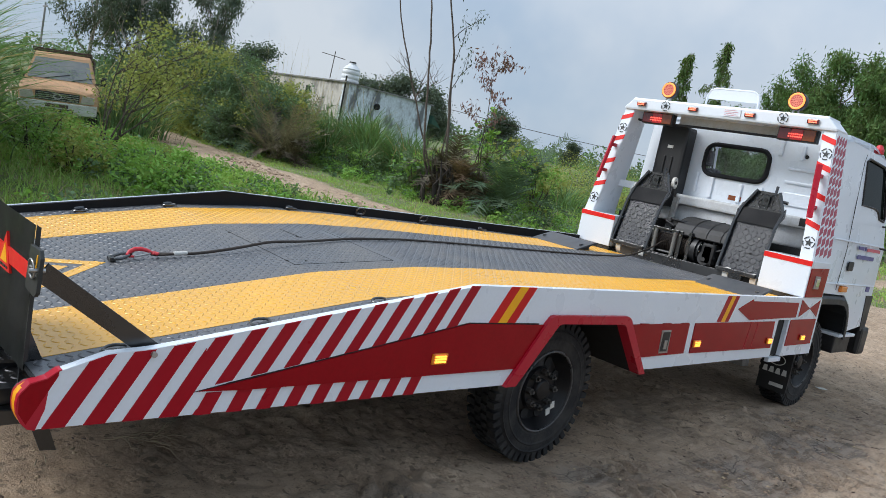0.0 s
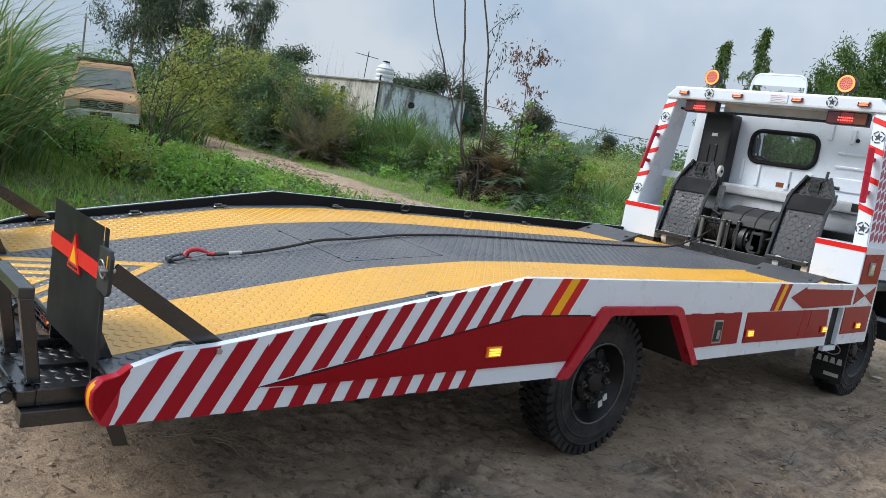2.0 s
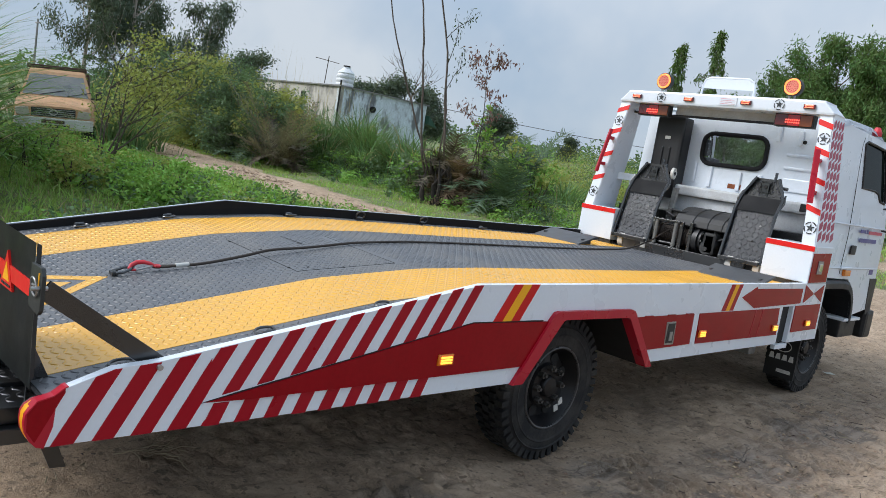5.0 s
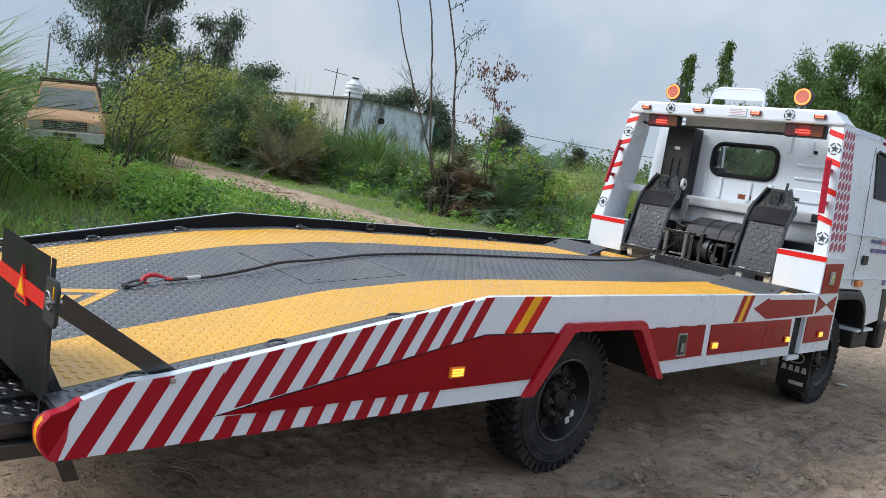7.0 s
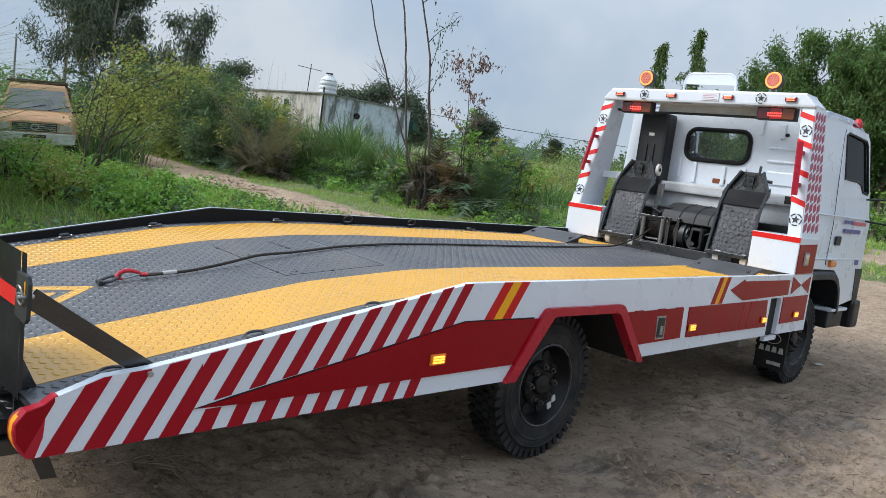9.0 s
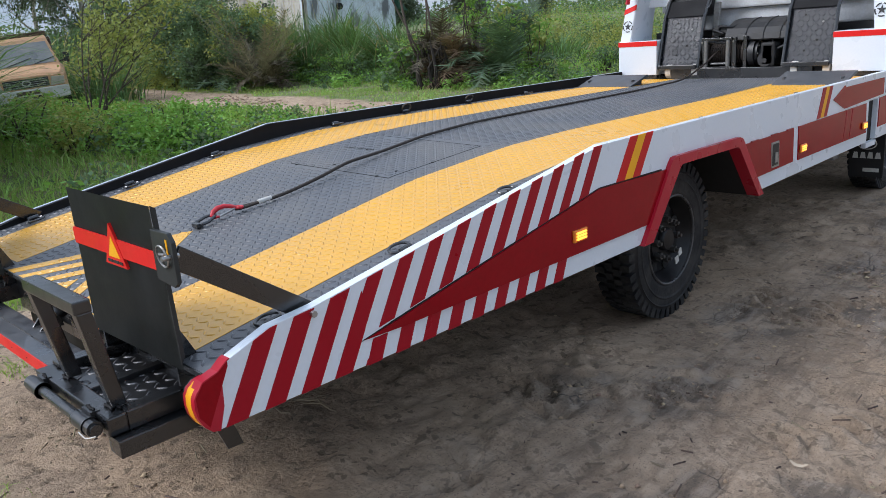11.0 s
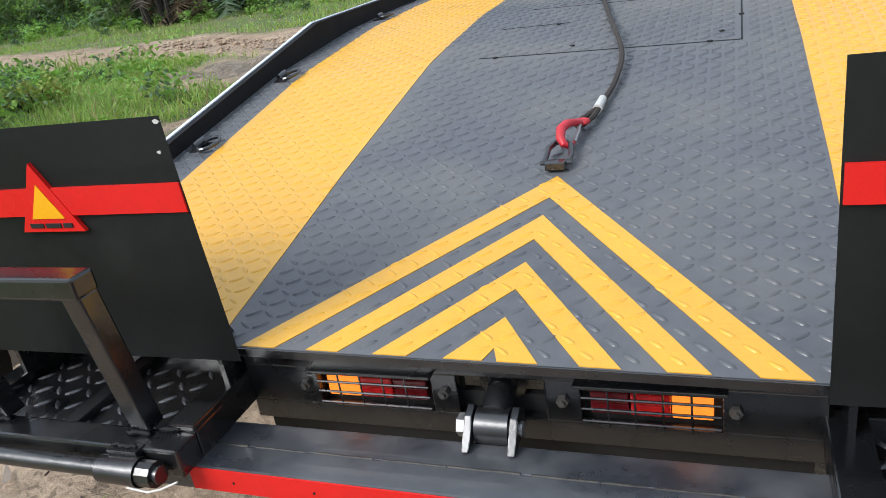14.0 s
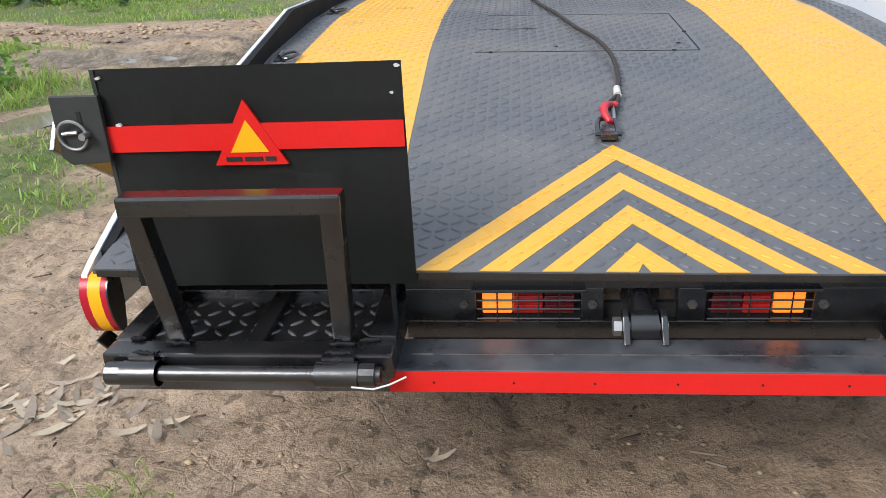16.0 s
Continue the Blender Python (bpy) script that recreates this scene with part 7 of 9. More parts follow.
def twigs(n, seed):
    """Short dark twigs and straw bits strewn over the bare earth."""
    r = np.random.RandomState(seed)
    x, y = r.uniform(-4, 4.6, n), r.uniform(-2.2, 7.5, n)
    ok = (cover(x, y) < 0.3) & ((np.abs(x) > 1.2) | (y < 0.6))
    x, y = x[ok], y[ok]
    l, a, w = 0.006 + 0.04 * r.rand(len(x)) ** 3, r.uniform(0, math.pi, len(x)), r.uniform(0.0012, 0.0028, len(x))
    z = terrain(x, y) + 0.010
    d, s = np.stack([np.cos(a), np.sin(a)], -1), np.stack([-np.sin(a), np.cos(a)], -1)
    c = np.stack([x, y], -1)
    ends = [c - d * l[:, None] - s * w[:, None], c - d * l[:, None] + s * w[:, None], c + d * l[:, None] + s * w[:, None], c + d * l[:, None] - s * w[:, None]]
    lo = [np.concatenate([p, z[:, None]], 1) for p in ends]
    hi = [np.concatenate([p * 1.0, (z + 0.005)[:, None]], 1) for p in ends]
    v = np.stack(lo + hi, 1)
    f = np.array([(4, 5, 6, 7), (0, 4, 7, 3), (1, 2, 6, 5), (0, 1, 5, 4), (3, 7, 6, 2)])
    return v.reshape(-1, 3), (f[None] + 8 * np.arange(len(x))[:, None, None]).reshape(-1, 4)


M_STRAWBIT = surface("straw_and_twig", (0.16, 0.12, 0.085), rough=0.9, vary=0.2, island=0.75)
v, f = twigs(3600, 17)
tagged(array_mesh("twig_litter", v, f, [M_STRAWBIT]), "tiny dark twigs and straw bits strewn on the earth", "litter", kind="stuff")
# a handful of pulled dry grass lying beside the truck
rng = random.Random(12)
bm = bmesh.new()
M_DRYSTRAW = surface("dry_straw", (0.34, 0.27, 0.17), rough=0.8, vary=0.2, island=0.3)
for k in range(16):
    a = rng.gauss(0.3, 0.7)
    pts, x, y = [], 0.16 + rng.gauss(0, 0.05), 0.78 + rng.gauss(0, 0.06)
    for i in range(6):
        pts.append((x, y, ground_z(x, y) + 0.014 + 0.03 * math.sin(i * 0.6) * rng.random()))
        x, y, a = x + 0.045 * math.sin(a), y + 0.045 * math.cos(a), a + rng.gauss(0, 0.3)
    tube(bm, pts, [0.0028, 0.0026, 0.0024, 0.002, 0.0016, 0.001], 4)
tagged(finish("dry_grass_wisp", bm, M_DRYSTRAW), "wisp of pulled dry grass lying on the earth", "dry grass", kind="stuff")

# shallow puddles standing in the turf
M_PUDDLE = surface("muddy_water", (0.20, 0.17, 0.13), rough=0.06, vary=0.1, rough_vary=0.03, spec=0.6)
for k, (cx, cy, rx, ry) in enumerate(PUDDLES):
    r = random.Random(40 + k)
    bm = bmesh.new()
    zc = ground_z(cx, cy) - 0.006
    rim = []
    for i in range(28):
        a = 2 * math.pi * i / 28
        q = 1 + 0.22 * math.sin(3 * a + k) + 0.14 * math.sin(5 * a + 2 * k) + r.uniform(-0.06, 0.06)
        rim.append(bm.verts.new((cx + rx * 1.2 * q * math.cos(a), cy + ry * 1.2 * q * math.sin(a), zc)))
    bm.faces.new(rim)
    tagged(finish("puddle", bm, M_PUDDLE), "shallow muddy puddle among turf and earth", "puddle", "puddles", kind="structure")


# ---------------------------------------------------------------- plants
M_GRASS = leaf("green_grass", (0.240, 0.390, 0.088), island=0.4)
M_REED = leaf("tall_reed_grass", (0.108, 0.196, 0.066), island=0.75)
M_REEDDRY = leaf("straw_grass", (0.320, 0.300, 0.140), island=0.3)
M_WEED = leaf("bright_weed_leaf", (0.160, 0.320, 0.060), island=0.4)
M_BUSH = leaf("dark_bush_leaf", (0.100, 0.172, 0.076), island=0.65)
M_BUSHYEL = leaf("yellow_green_leaf", (0.240, 0.300, 0.075), island=0.5)
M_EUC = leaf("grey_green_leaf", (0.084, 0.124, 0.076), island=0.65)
M_DROOP = leaf("dark_drooping_leaf", (0.095, 0.175, 0.050), island=0.7)
M_BROWNPALM = leaf("charred_palm_leaflet", (0.078, 0.076, 0.044), island=0.85)
M_MAST = leaf("mast_tree_leaf", (0.085, 0.155, 0.040), island=0.45)
M_PALM = leaf("palm_leaflet", (0.078, 0.135, 0.066), island=0.7)
M_DEADPALM = leaf("dead_palm_leaflet", (0.150, 0.150, 0.090), island=0.8)
M_RUSSETPALM = leaf("russet_palm_leaflet", (0.122, 0.098, 0.054), island=0.8)
M_REDLEAF = leaf("withered_red_leaf", (0.165, 0.108, 0.080), island=0.4)
M_BARK = surface("grey_brown_bark", (0.16, 0.125, 0.095), rough=0.9, vary=0.25, scale=4, fine=40, bump=0.01, bump_scale=30)
M_STEMBARK = surface("weathered_brown_stem", (0.105, 0.082, 0.066), rough=0.9, vary=0.35, scale=4, fine=40, dirt=(0.045, 0.036, 0.030), dirt_amount=0.6, dirt_scale=2.5, bump=0.008, bump_scale=30)
M_BURNT = surface("charred_bark", (0.035, 0.028, 0.024), rough=0.95, vary=0.4, scale=5, fine=40, bump=0.01, bump_scale=30)
M_PALEBARK = surface("pale_peeling_bark", (0.40, 0.36, 0.31), rough=0.85, vary=0.3, scale=3, fine=25, dirt=(0.16, 0.13, 0.10), dirt_amount=0.7, dirt_scale=3)
M_TWIG = surface("dark_twig", (0.07, 0.055, 0.042), rough=0.9, vary=0.2)


def blades(rs, bx, by, bz, height, width, bend, az=None, rows=4):
    """Bent grass blades as tapered strips. All arguments but the last are arrays over the blades."""
    n = len(bx)
    if az is None:
        az = rs.uniform(0, 2 * math.pi, n)
    roll = rs.uniform(0, 2 * math.pi, n) if rows == 4 else az + math.pi / 2 + rs.normal(0, 0.5, n)
    t = np.array([0.0, 0.38, 0.74, 1.0]) if rows == 4 else np.linspace(0, 1, rows)
    wt = np.interp(t, (0, 0.38, 0.74, 1.0), (0.8, 1.0, 0.62, 0.06))
    lean = bend * height
    v = np.zeros((n, rows, 2, 3))
    for k in range(rows):
        out = lean * t[k] ** (1.8 if rows == 4 else 2.3)
        cx, cy = bx + np.cos(az) * out, by + np.sin(az) * out
        cz = bz + height * (t[k] - (0.42 if rows == 4 else 0.46) * bend * t[k] ** (2.6 if rows == 4 else 3.2))
        for s in (0, 1):
            off = (s - 0.5) * width * wt[k]
            v[:, k, s, 0], v[:, k, s, 1], v[:, k, s, 2] = cx + np.cos(roll) * off, cy + np.sin(roll) * off, cz
    f = np.array([(2 * k, 2 * k + 1, 2 * k + 3, 2 * k + 2) for k in range(rows - 1)])
    return v.reshape(-1, 3), (f[None] + 2 * rows * np.arange(n)[:, None, None]).reshape(-1, 4)


def turf_field(name, x0, x1, y0, y1, n, h0, h1, width, seed, label):
    rs = np.random.RandomState(seed)
    x, y = rs.uniform(x0, x1, n), rs.uniform(y0, y1, n)
    keep = (cover(x, y) > rs.uniform(0.25, 0.8, n)) & (noise2(x, y, 0.35, seed + 1) + noise2(x, y, 1.4, seed + 2) > rs.uniform(0.45, 1.0, n))
    x, y = x[keep], y[keep]
    h = (h0 + (h1 - h0) * rs.rand(len(x)) ** 1.6) * (0.3 + 0.7 * noise2(x, y, 1.3, seed + 3) + 0.7 * noise2(x, y, 0.33, seed + 4) ** 2)
    h = h * (0.5 + 0.5 * smoothstep((-3.4 - x) / 1.6))
    v, f = blades(rs, x, y, terrain(x, y) - 0.01, h, np.full(len(x), width) * rs.uniform(0.6, 1.3, len(x)), rs.uniform(0.1, 0.9, len(x)))
    straw = np.repeat((rs.rand(len(x)) < 0.10).astype(int), 3)
    tagged(array_mesh(name, v, f, [M_GRASS, M_REEDDRY], None, straw), label, "grass", kind="stuff")


turf_field("field_grass", -9.0, -2.2, -3.0, 8.6, 80000, 0.05, 0.26, 0.012, 101, "short green grass beside the truck")
turf_field("field_grass", -22.0, -9.0, -2.0, 9.6, 46000, 0.10, 0.34, 0.024, 105, "green grass on the bank beside the track")
turf_field("verge_grass", -26.0, -3.6, 10.2, 15.5, 52000, 0.03, 0.15, 0.016, 109, "green grass verge along the earth track")
turf_field("far_grass", -26.0, 2.0, 15.5, 34.0, 24000, 0.15, 0.6, 0.04, 113, "tall green grass of the field")
turf_field("strip_grass", -4.0, 12.0, 17.0, 24.0, 9000, 0.06, 0.2, 0.03, 117, "short green grass strip")
rs = np.random.RandomState(77)
tx, ty = [], []
for cx, cy in ((-0.35, -0.42), (-0.75, -0.62), (0.1, -0.75), (-0.15, -0.35), (-0.95, -0.30), (0.35, -0.55), (-1.3, 0.1), (-1.9, -0.2)):
    k = 70
    tx += list(cx + rs.normal(0, 0.07, k)); ty += list(cy + rs.normal(0, 0.05, k))
tx, ty = np.array(tx), np.array(ty)
v, f = blades(rs, tx, ty, terrain(tx, ty), rs.uniform(0.02, 0.09, len(tx)), np.full(len(tx), 0.005), rs.uniform(0.4, 1.1, len(tx)))
tagged(array_mesh("grass_tufts", v, f, [M_GRASS]), "sparse grass tufts on trampled earth behind the truck", "grass", kind="stuff")


def reed_clump(x, y, height, n, spread, seed, dry=0.08, width=0.02, plumes=0):
    """A fountain of tall reed grass: upright in the middle, arching over outwards."""
    rs = np.random.RandomState(seed)
    bx, by = x + rs.normal(0, spread, n), y + rs.normal(0, spread, n)
    out = np.hypot(bx - x, by - y) / (spread * 1.6)
    az = np.arctan2(by - y, bx - x) + rs.normal(0, 0.7, n)
    h = height * (0.5 + 0.6 * rs.rand(n)) * (1.08 - 0.2 * np.clip(out, 0, 1.5))
    bend = np.clip(0.12 + 0.75 * out * rs.uniform(0.3, 1.4, n) + rs.uniform(0, 0.35, n), 0.05, 1.35)
    v, f = blades(rs, bx, by, terrain(bx, by) - 0.05, h, width * rs.uniform(0.6, 1.3, n), bend, az, 7)
    straw = np.repeat(rs.rand(n) < dry, 6)
    ob = root("reed_clump", "", "reed grass", "reed clumps")
    tagged(array_mesh("green_foliage", v, f[~straw], [M_REED], ob), kind="stuff")
    tagged(array_mesh("straw_foliage", v, f[straw], [M_REEDDRY], ob), "dry straw-coloured blades", kind="stuff")
    tagged(ob, "tall arching green reed grass clump with some straw blades", "reed grass", "reed clumps")
    if plumes:
        bx, by = x + rs.normal(0, spread, plumes), y + rs.normal(0, spread, plumes)
        v, f = blades(rs, bx, by, terrain(bx, by), height * rs.uniform(1.15, 1.5, plumes), np.full(plumes, 0.014), rs.uniform(0.05, 0.2, plumes))
        tagged(array_mesh("seed_plume", v, f, [M_REEDDRY], ob), kind="stuff")


for i, (x, y, h, n, sp) in enumerate(((-8.8, 1.3, 3.0, 560, 0.26), (-7.3, 1.05, 2.7, 480, 0.28), (-10.2, 1.45, 2.7, 420, 0.26), (-6.5, 0.4, 2.1, 420, 0.32), (-9.0, 0.3, 2.8, 420, 0.45), (-11.4, 1.4, 2.8, 420, 0.35),
                                      (-7.2, -0.8, 2.4, 360, 0.5), (-13.4, 1.6, 2.9, 360, 0.35), (-17.6, 2.6, 2.9, 360, 0.45), (-18.6, 7.6, 2.3, 300, 0.45), (-19.6, 8.6, 2.2, 300, 0.45), (-21.0, 6.4, 2.8, 360, 0.7), (-22.5, 8.2, 2.8, 360, 0.7))):
    reed_clump(x, y, h, int(n * 0.72), sp, 200 + i, 0.10, 0.034, 5 if i in (0, 2, 5) else 0)
for i, (x, y, h, n, sp) in enumerate(((-22.0, 17.0, 2.7, 560, 0.5), (-20.6, 17.0, 2.7, 560, 0.5), (-19.4, 16.7, 2.8, 560, 0.45), (-18.2, 16.4, 2.6, 520, 0.42), (-23.2, 16.6, 2.5, 520, 0.6), (-18.9, 14.9, 1.9, 420, 0.32),
                                      (-20.2, 15.2, 2.0, 420, 0.4), (-17.2, 15.4, 1.7, 380, 0.32), (-16.6, 14.6, 1.3, 320, 0.3), (-16.6, 16.6, 2.3, 480, 0.38), (-15.2, 16.2, 2.1, 480, 0.36), (-14.2, 15.8, 1.6, 380, 0.32), (-12.6, 20.6, 1.3, 300, 0.6), (-15.5, 23.0, 1.5, 320, 0.7), (-14.0, 26.5, 1.5, 320, 0.8), (-20.4, 14.2, 2.9, 420, 0.4), (-22.6, 14.8, 3.1, 420, 0.5))):
    reed_clump(x, y, h, int(n * 0.8), sp, 230 + i, 0.06, 0.044, 9 if i in (0, 1, 4, 15, 16) else 0)


def leaf_cloud(rs, centres, size, aspect=0.45, droop=0.3):
    """Single leaves as folded rhombs, turned at random, hanging by droop."""
    n = len(centres)
    az = rs.uniform(0, 2 * math.pi, n)
    el = rs.normal(-droop, 0.5, n)
    d = np.stack([np.cos(az) * np.cos(el), np.sin(az) * np.cos(el), np.sin(el)], -1)
    r = rs.normal(0, 1, (n, 3))
    s = np.cross(d, r)
    s /= np.linalg.norm(s, axis=1, keepdims=True) + 1e-6
    up = np.cross(d, s)
    l = size * rs.uniform(0.6, 1.3, n)[:, None]
    w = l * aspect * 0.5
    v = np.stack([centres, centres + d * l * 0.45 + s * w + up * w * 0.3, centres + d * l, centres + d * l * 0.45 - s * w + up * w * 0.3], 1)
    return v.reshape(-1, 3), np.arange(4 * n).reshape(n, 4)


def limb_tubes(limbs, n=6):
    """Tapered limbs, each a list of (point, radius), as one bmesh."""
    bm = bmesh.new()
    for pts in limbs:
        tube(bm, [p for p, r in pts], [max(r, 0.002) for p, r in pts], n)
    return bm


def grow(rng, p, d, length, radius, depth, limbs, tips, spread=0.55, up=0.15, kids=3):
    """A branching limb; the ends of the last ones are collected in tips."""
    pts, q, dd = [(Vector(p), radius)], Vector(p), Vector(d).normalized()
    for k in range(4):
        dd = (dd + Vector((rng.gauss(0, 0.13), rng.gauss(0, 0.13), rng.gauss(0, 0.08) + up * 0.2))).normalized()
        q = q + dd * length / 4
        pts.append((q.copy(), radius * (1 - 0.16 * (k + 1))))
        if depth <= 1:
            tips.append(q.copy())
    limbs.append(pts)
    if depth <= 0:
        return
    for k in range(kids):
        a = rng.uniform(0, 2 * math.pi)
        side = Vector((math.cos(a), math.sin(a), 0))
        nd = (dd * (1 - spread) + side * spread + Vector((0, 0, up))).normalized()
        start = pts[rng.choice((2, 3, 4))][0]
        grow(rng, start, nd, length * rng.uniform(0.55, 0.8), radius * 0.55, depth - 1, limbs, tips, spread, up, kids)


def tree(name, x, y, height, seed, label, leaf_mat, leaf_size, per_tip, clump, bark=None, stem=0.10, reach=0.26, depth=3, spread=0.5, up=0.3, kids=3, droop=0.4, aspect=0.35, first=0.4, lean=(0, 0), category="tree", group=""):
    rng, rs = random.Random(seed), np.random.RandomState(seed)
    z = ground_z(x, y)
    limbs, tips = [], []
    top = Vector((x + lean[0], y + lean[1], z + height * 0.8))
    foot = Vector((x, y, z - 0.1))
    trunk = [(foot.lerp(top, k / 6) + Vector((rng.gauss(0, 0.03), rng.gauss(0, 0.03), 0)) * height * 0.12 * (k > 0), stem * (1 - 0.12 * k)) for k in range(7)]
    limbs.append(trunk)
    whorls = int(5 + height)
    for k in range(whorls):
        t = first + (1 - first) * k / (whorls - 1)
        i = min(5, int(t * 6))
        p = trunk[i][0].lerp(trunk[i + 1][0], t * 6 - i)
        a = rng.uniform(0, 2 * math.pi)
        d = Vector((math.cos(a), math.sin(a), up + 0.5 * t))
        grow(rng, p, d, height * reach * (1.15 - 0.55 * t), stem * 0.4 * (1.1 - 0.6 * t), depth - 1, limbs, tips, spread, up, kids)
    ob = root(name, label, category, group, (0, 0, 0))
    part("trunk", limb_tubes(limbs), bark or M_BARK, ob, smooth=True)
    c = np.array([tuple(t) for t in tips])
    c = np.repeat(c, per_tip, 0) + rs.normal(0, clump, (len(c) * per_tip, 3)) * (1, 1, 0.8)
    v, f = leaf_cloud(rs, c, leaf_size, aspect, droop)
    tagged(array_mesh("crown", v, f, [leaf_mat], ob), kind="stuff")
    return ob


def bush(name, x, y, height, width, n, seed, label, leaf_mat, leaf_size=0.10, mats=None, stems=7):
    """A shrub: many stems from one foot and leaves gathered in uneven clumps."""
    rng, rs = random.Random(seed), np.random.RandomState(seed)
    z = ground_z(x, y)
    limbs, cl = [], []
    for k in range(stems):
        a, r = rng.uniform(0, 2 * math.pi), width * 0.5 * rng.uniform(0.3, 1.0)
        tip = Vector((x + r * math.cos(a), y + r * math.sin(a), z + height * rng.uniform(0.55, 1.0)))
        foot = Vector((x + 0.15 * r * math.cos(a), y + 0.15 * r * math.sin(a), z - 0.05))
        pts = [(foot.lerp(tip, t) + Vector((rng.gauss(0, 0.05), rng.gauss(0, 0.05), 0)) * height * 0.3, 0.028 * (1 - 0.8 * t)) for t in (0, 0.3, 0.6, 0.85, 1.0)]
        limbs.append(pts)
        for t in (0.35, 0.55, 0.75, 0.9, 1.0):
            for j in range(2):
                cl.append(foot.lerp(tip, t) + Vector((rng.gauss(0, 0.14), rng.gauss(0, 0.14), rng.gauss(0, 0.08))) * width)
    ob = root(name, label, "bush", "thicket", (0, 0, 0))
    part("stem_frame", limb_tubes(limbs, 5), M_TWIG, ob)
    c = np.array([tuple(p) for p in cl])
    pick = rs.randint(0, len(c), n)
    sz = rs.uniform(0.5, 1.3, len(c))[pick]
    pos = c[pick] + rs.normal(0, 1, (n, 3)) * (0.074 * width * sz)[:, None] * (1, 1, 0.8)
    pos[:, 2] = np.maximum(pos[:, 2], z + 0.03)
    v, f = leaf_cloud(rs, pos, leaf_size, 0.5, 0.15)
    idx = None
    if mats:
        tone = rs.rand(len(c))[pick]
        idx = (tone > 0.62).astype(int)
    tagged(array_mesh("foliage", v, f, [leaf_mat] + (mats or []), ob, idx), kind="stuff")
    return ob


# thicket behind the track
T = "dense green bush in the thicket behind the earth track"
for i, (x, y, h, w) in enumerate(((-27.6, 11.6, 2.6, 3.0), (-25.8, 11.7, 3.0, 2.8), (-24.4, 12.0, 3.3, 2.8), (-23.2, 12.3, 3.5, 2.8), (-22.0, 12.2, 2.9, 2.6), (-20.8, 12.3, 2.5, 2.6), (-19.9, 12.6, 2.5, 2.4),
                                   (-19.0, 12.8, 2.2, 2.2), (-21.5, 13.8, 2.7, 2.8), (-23.8, 13.8, 3.4, 3.0), (-26.4, 13.6, 3.6, 3.2), (-22.6, 11.9, 1.7, 2.2), (-20.2, 11.9, 1.5, 2.0), (-24.6, 11.9, 1.7, 2.2), (-29.0, 10.6, 2.8, 3.0))):
    bush("thicket_bush", x, y, h, w, 9000, 300 + i, T, (M_BUSH, M_BUSHYEL, M_BUSH, M_BUSHYEL, M_BUSH)[i % 5], 0.105, [M_BUSHYEL if i % 2 else M_EUC])
for i, (x, y, h, w) in enumerate(((-16.4, 14.4, 0.7, 1.4), (-13.6, 14.9, 0.9, 1.3), (-13.2, 14.9, 1.3, 1.5), (-11.9, 16.8, 1.6, 1.7), (-12.9, 18.6, 1.8, 2.0),
                                   (-14.6, 19.6, 2.0, 2.2), (-8.9, 17.4, 0.6, 1.3))):
    bush("scrub_bush", x, y, h, w, 1500, 330 + i, "low green scrub bush on the verge", (M_BUSH, M_WEED, M_BUSHYEL)[i % 3], 0.085, [M_WEED])
# far scrub of the open field
for i, (x, y, h, w) in enumerate(((-15.8, 22.4, 1.4, 3.2), (-18.5, 27.0, 1.5, 4.0), (-14.8, 27.5, 1.3, 3.4), (-21.5, 31.0, 1.6, 5.0), (-17.5, 33.0, 1.5, 4.5), (-24.5, 37.0, 1.6, 6.0), (-12.0, 24.0, 1.0, 3.0), (-28.0, 42.0, 1.8, 7.0),
                                   (-20.0, 40.0, 1.4, 6.0), (-33.0, 48.0, 1.9, 8.0), (-25.0, 50.0, 1.6, 8.0), (-9.5, 21.0, 0.7, 2.2))):
    bush("field_scrub", x, y, h * 0.72, w, 3600, 350 + i, "pale green scrub in the open field", (M_BUSHYEL, M_WEED, M_BUSH)[i % 3], 0.10, [M_BUSHYEL])


def weed(x, y, h, n, seed):
    rs = np.random.RandomState(seed)
    z = ground_z(x, y)
    c = np.stack([x + rs.normal(0, h * 0.28, n), y + rs.normal(0, h * 0.28, n), z + h * rs.uniform(0.15, 1.0, n)], -1)
    return leaf_cloud(rs, c, 0.078, 0.5, 0.1)


rs = np.random.RandomState(5)
vs, fs, o = [[], []], [[], []], [0, 0]
for k in range(620):
    x, y = (rs.uniform(-14.0, -4.6), rs.uniform(1.6, 7.6)) if k % 3 else (rs.normal(-7.5, 0.8), rs.normal(3.9, 0.5))
    if k % 3 and (noise2(np.array(x), np.array(y), 1.3, 71) < 0.47 or cover(np.array(x), np.array(y)) < 0.6):
        continue
    v, f = weed(x, y, rs.uniform(0.12, 0.46), 48, 500 + k)
    m = int(rs.rand() < 0.4)
    vs[m].append(v); fs[m].append(f + o[m]); o[m] += len(v)
for m, mat in enumerate((M_WEED, M_BUSH)):
    tagged(array_mesh("bank_weeds", np.concatenate(vs[m]), np.concatenate(fs[m]), [mat]), ("leafy bright", "darker leafy")[m] + " green weeds on the grassy bank", "weeds", kind="stuff")

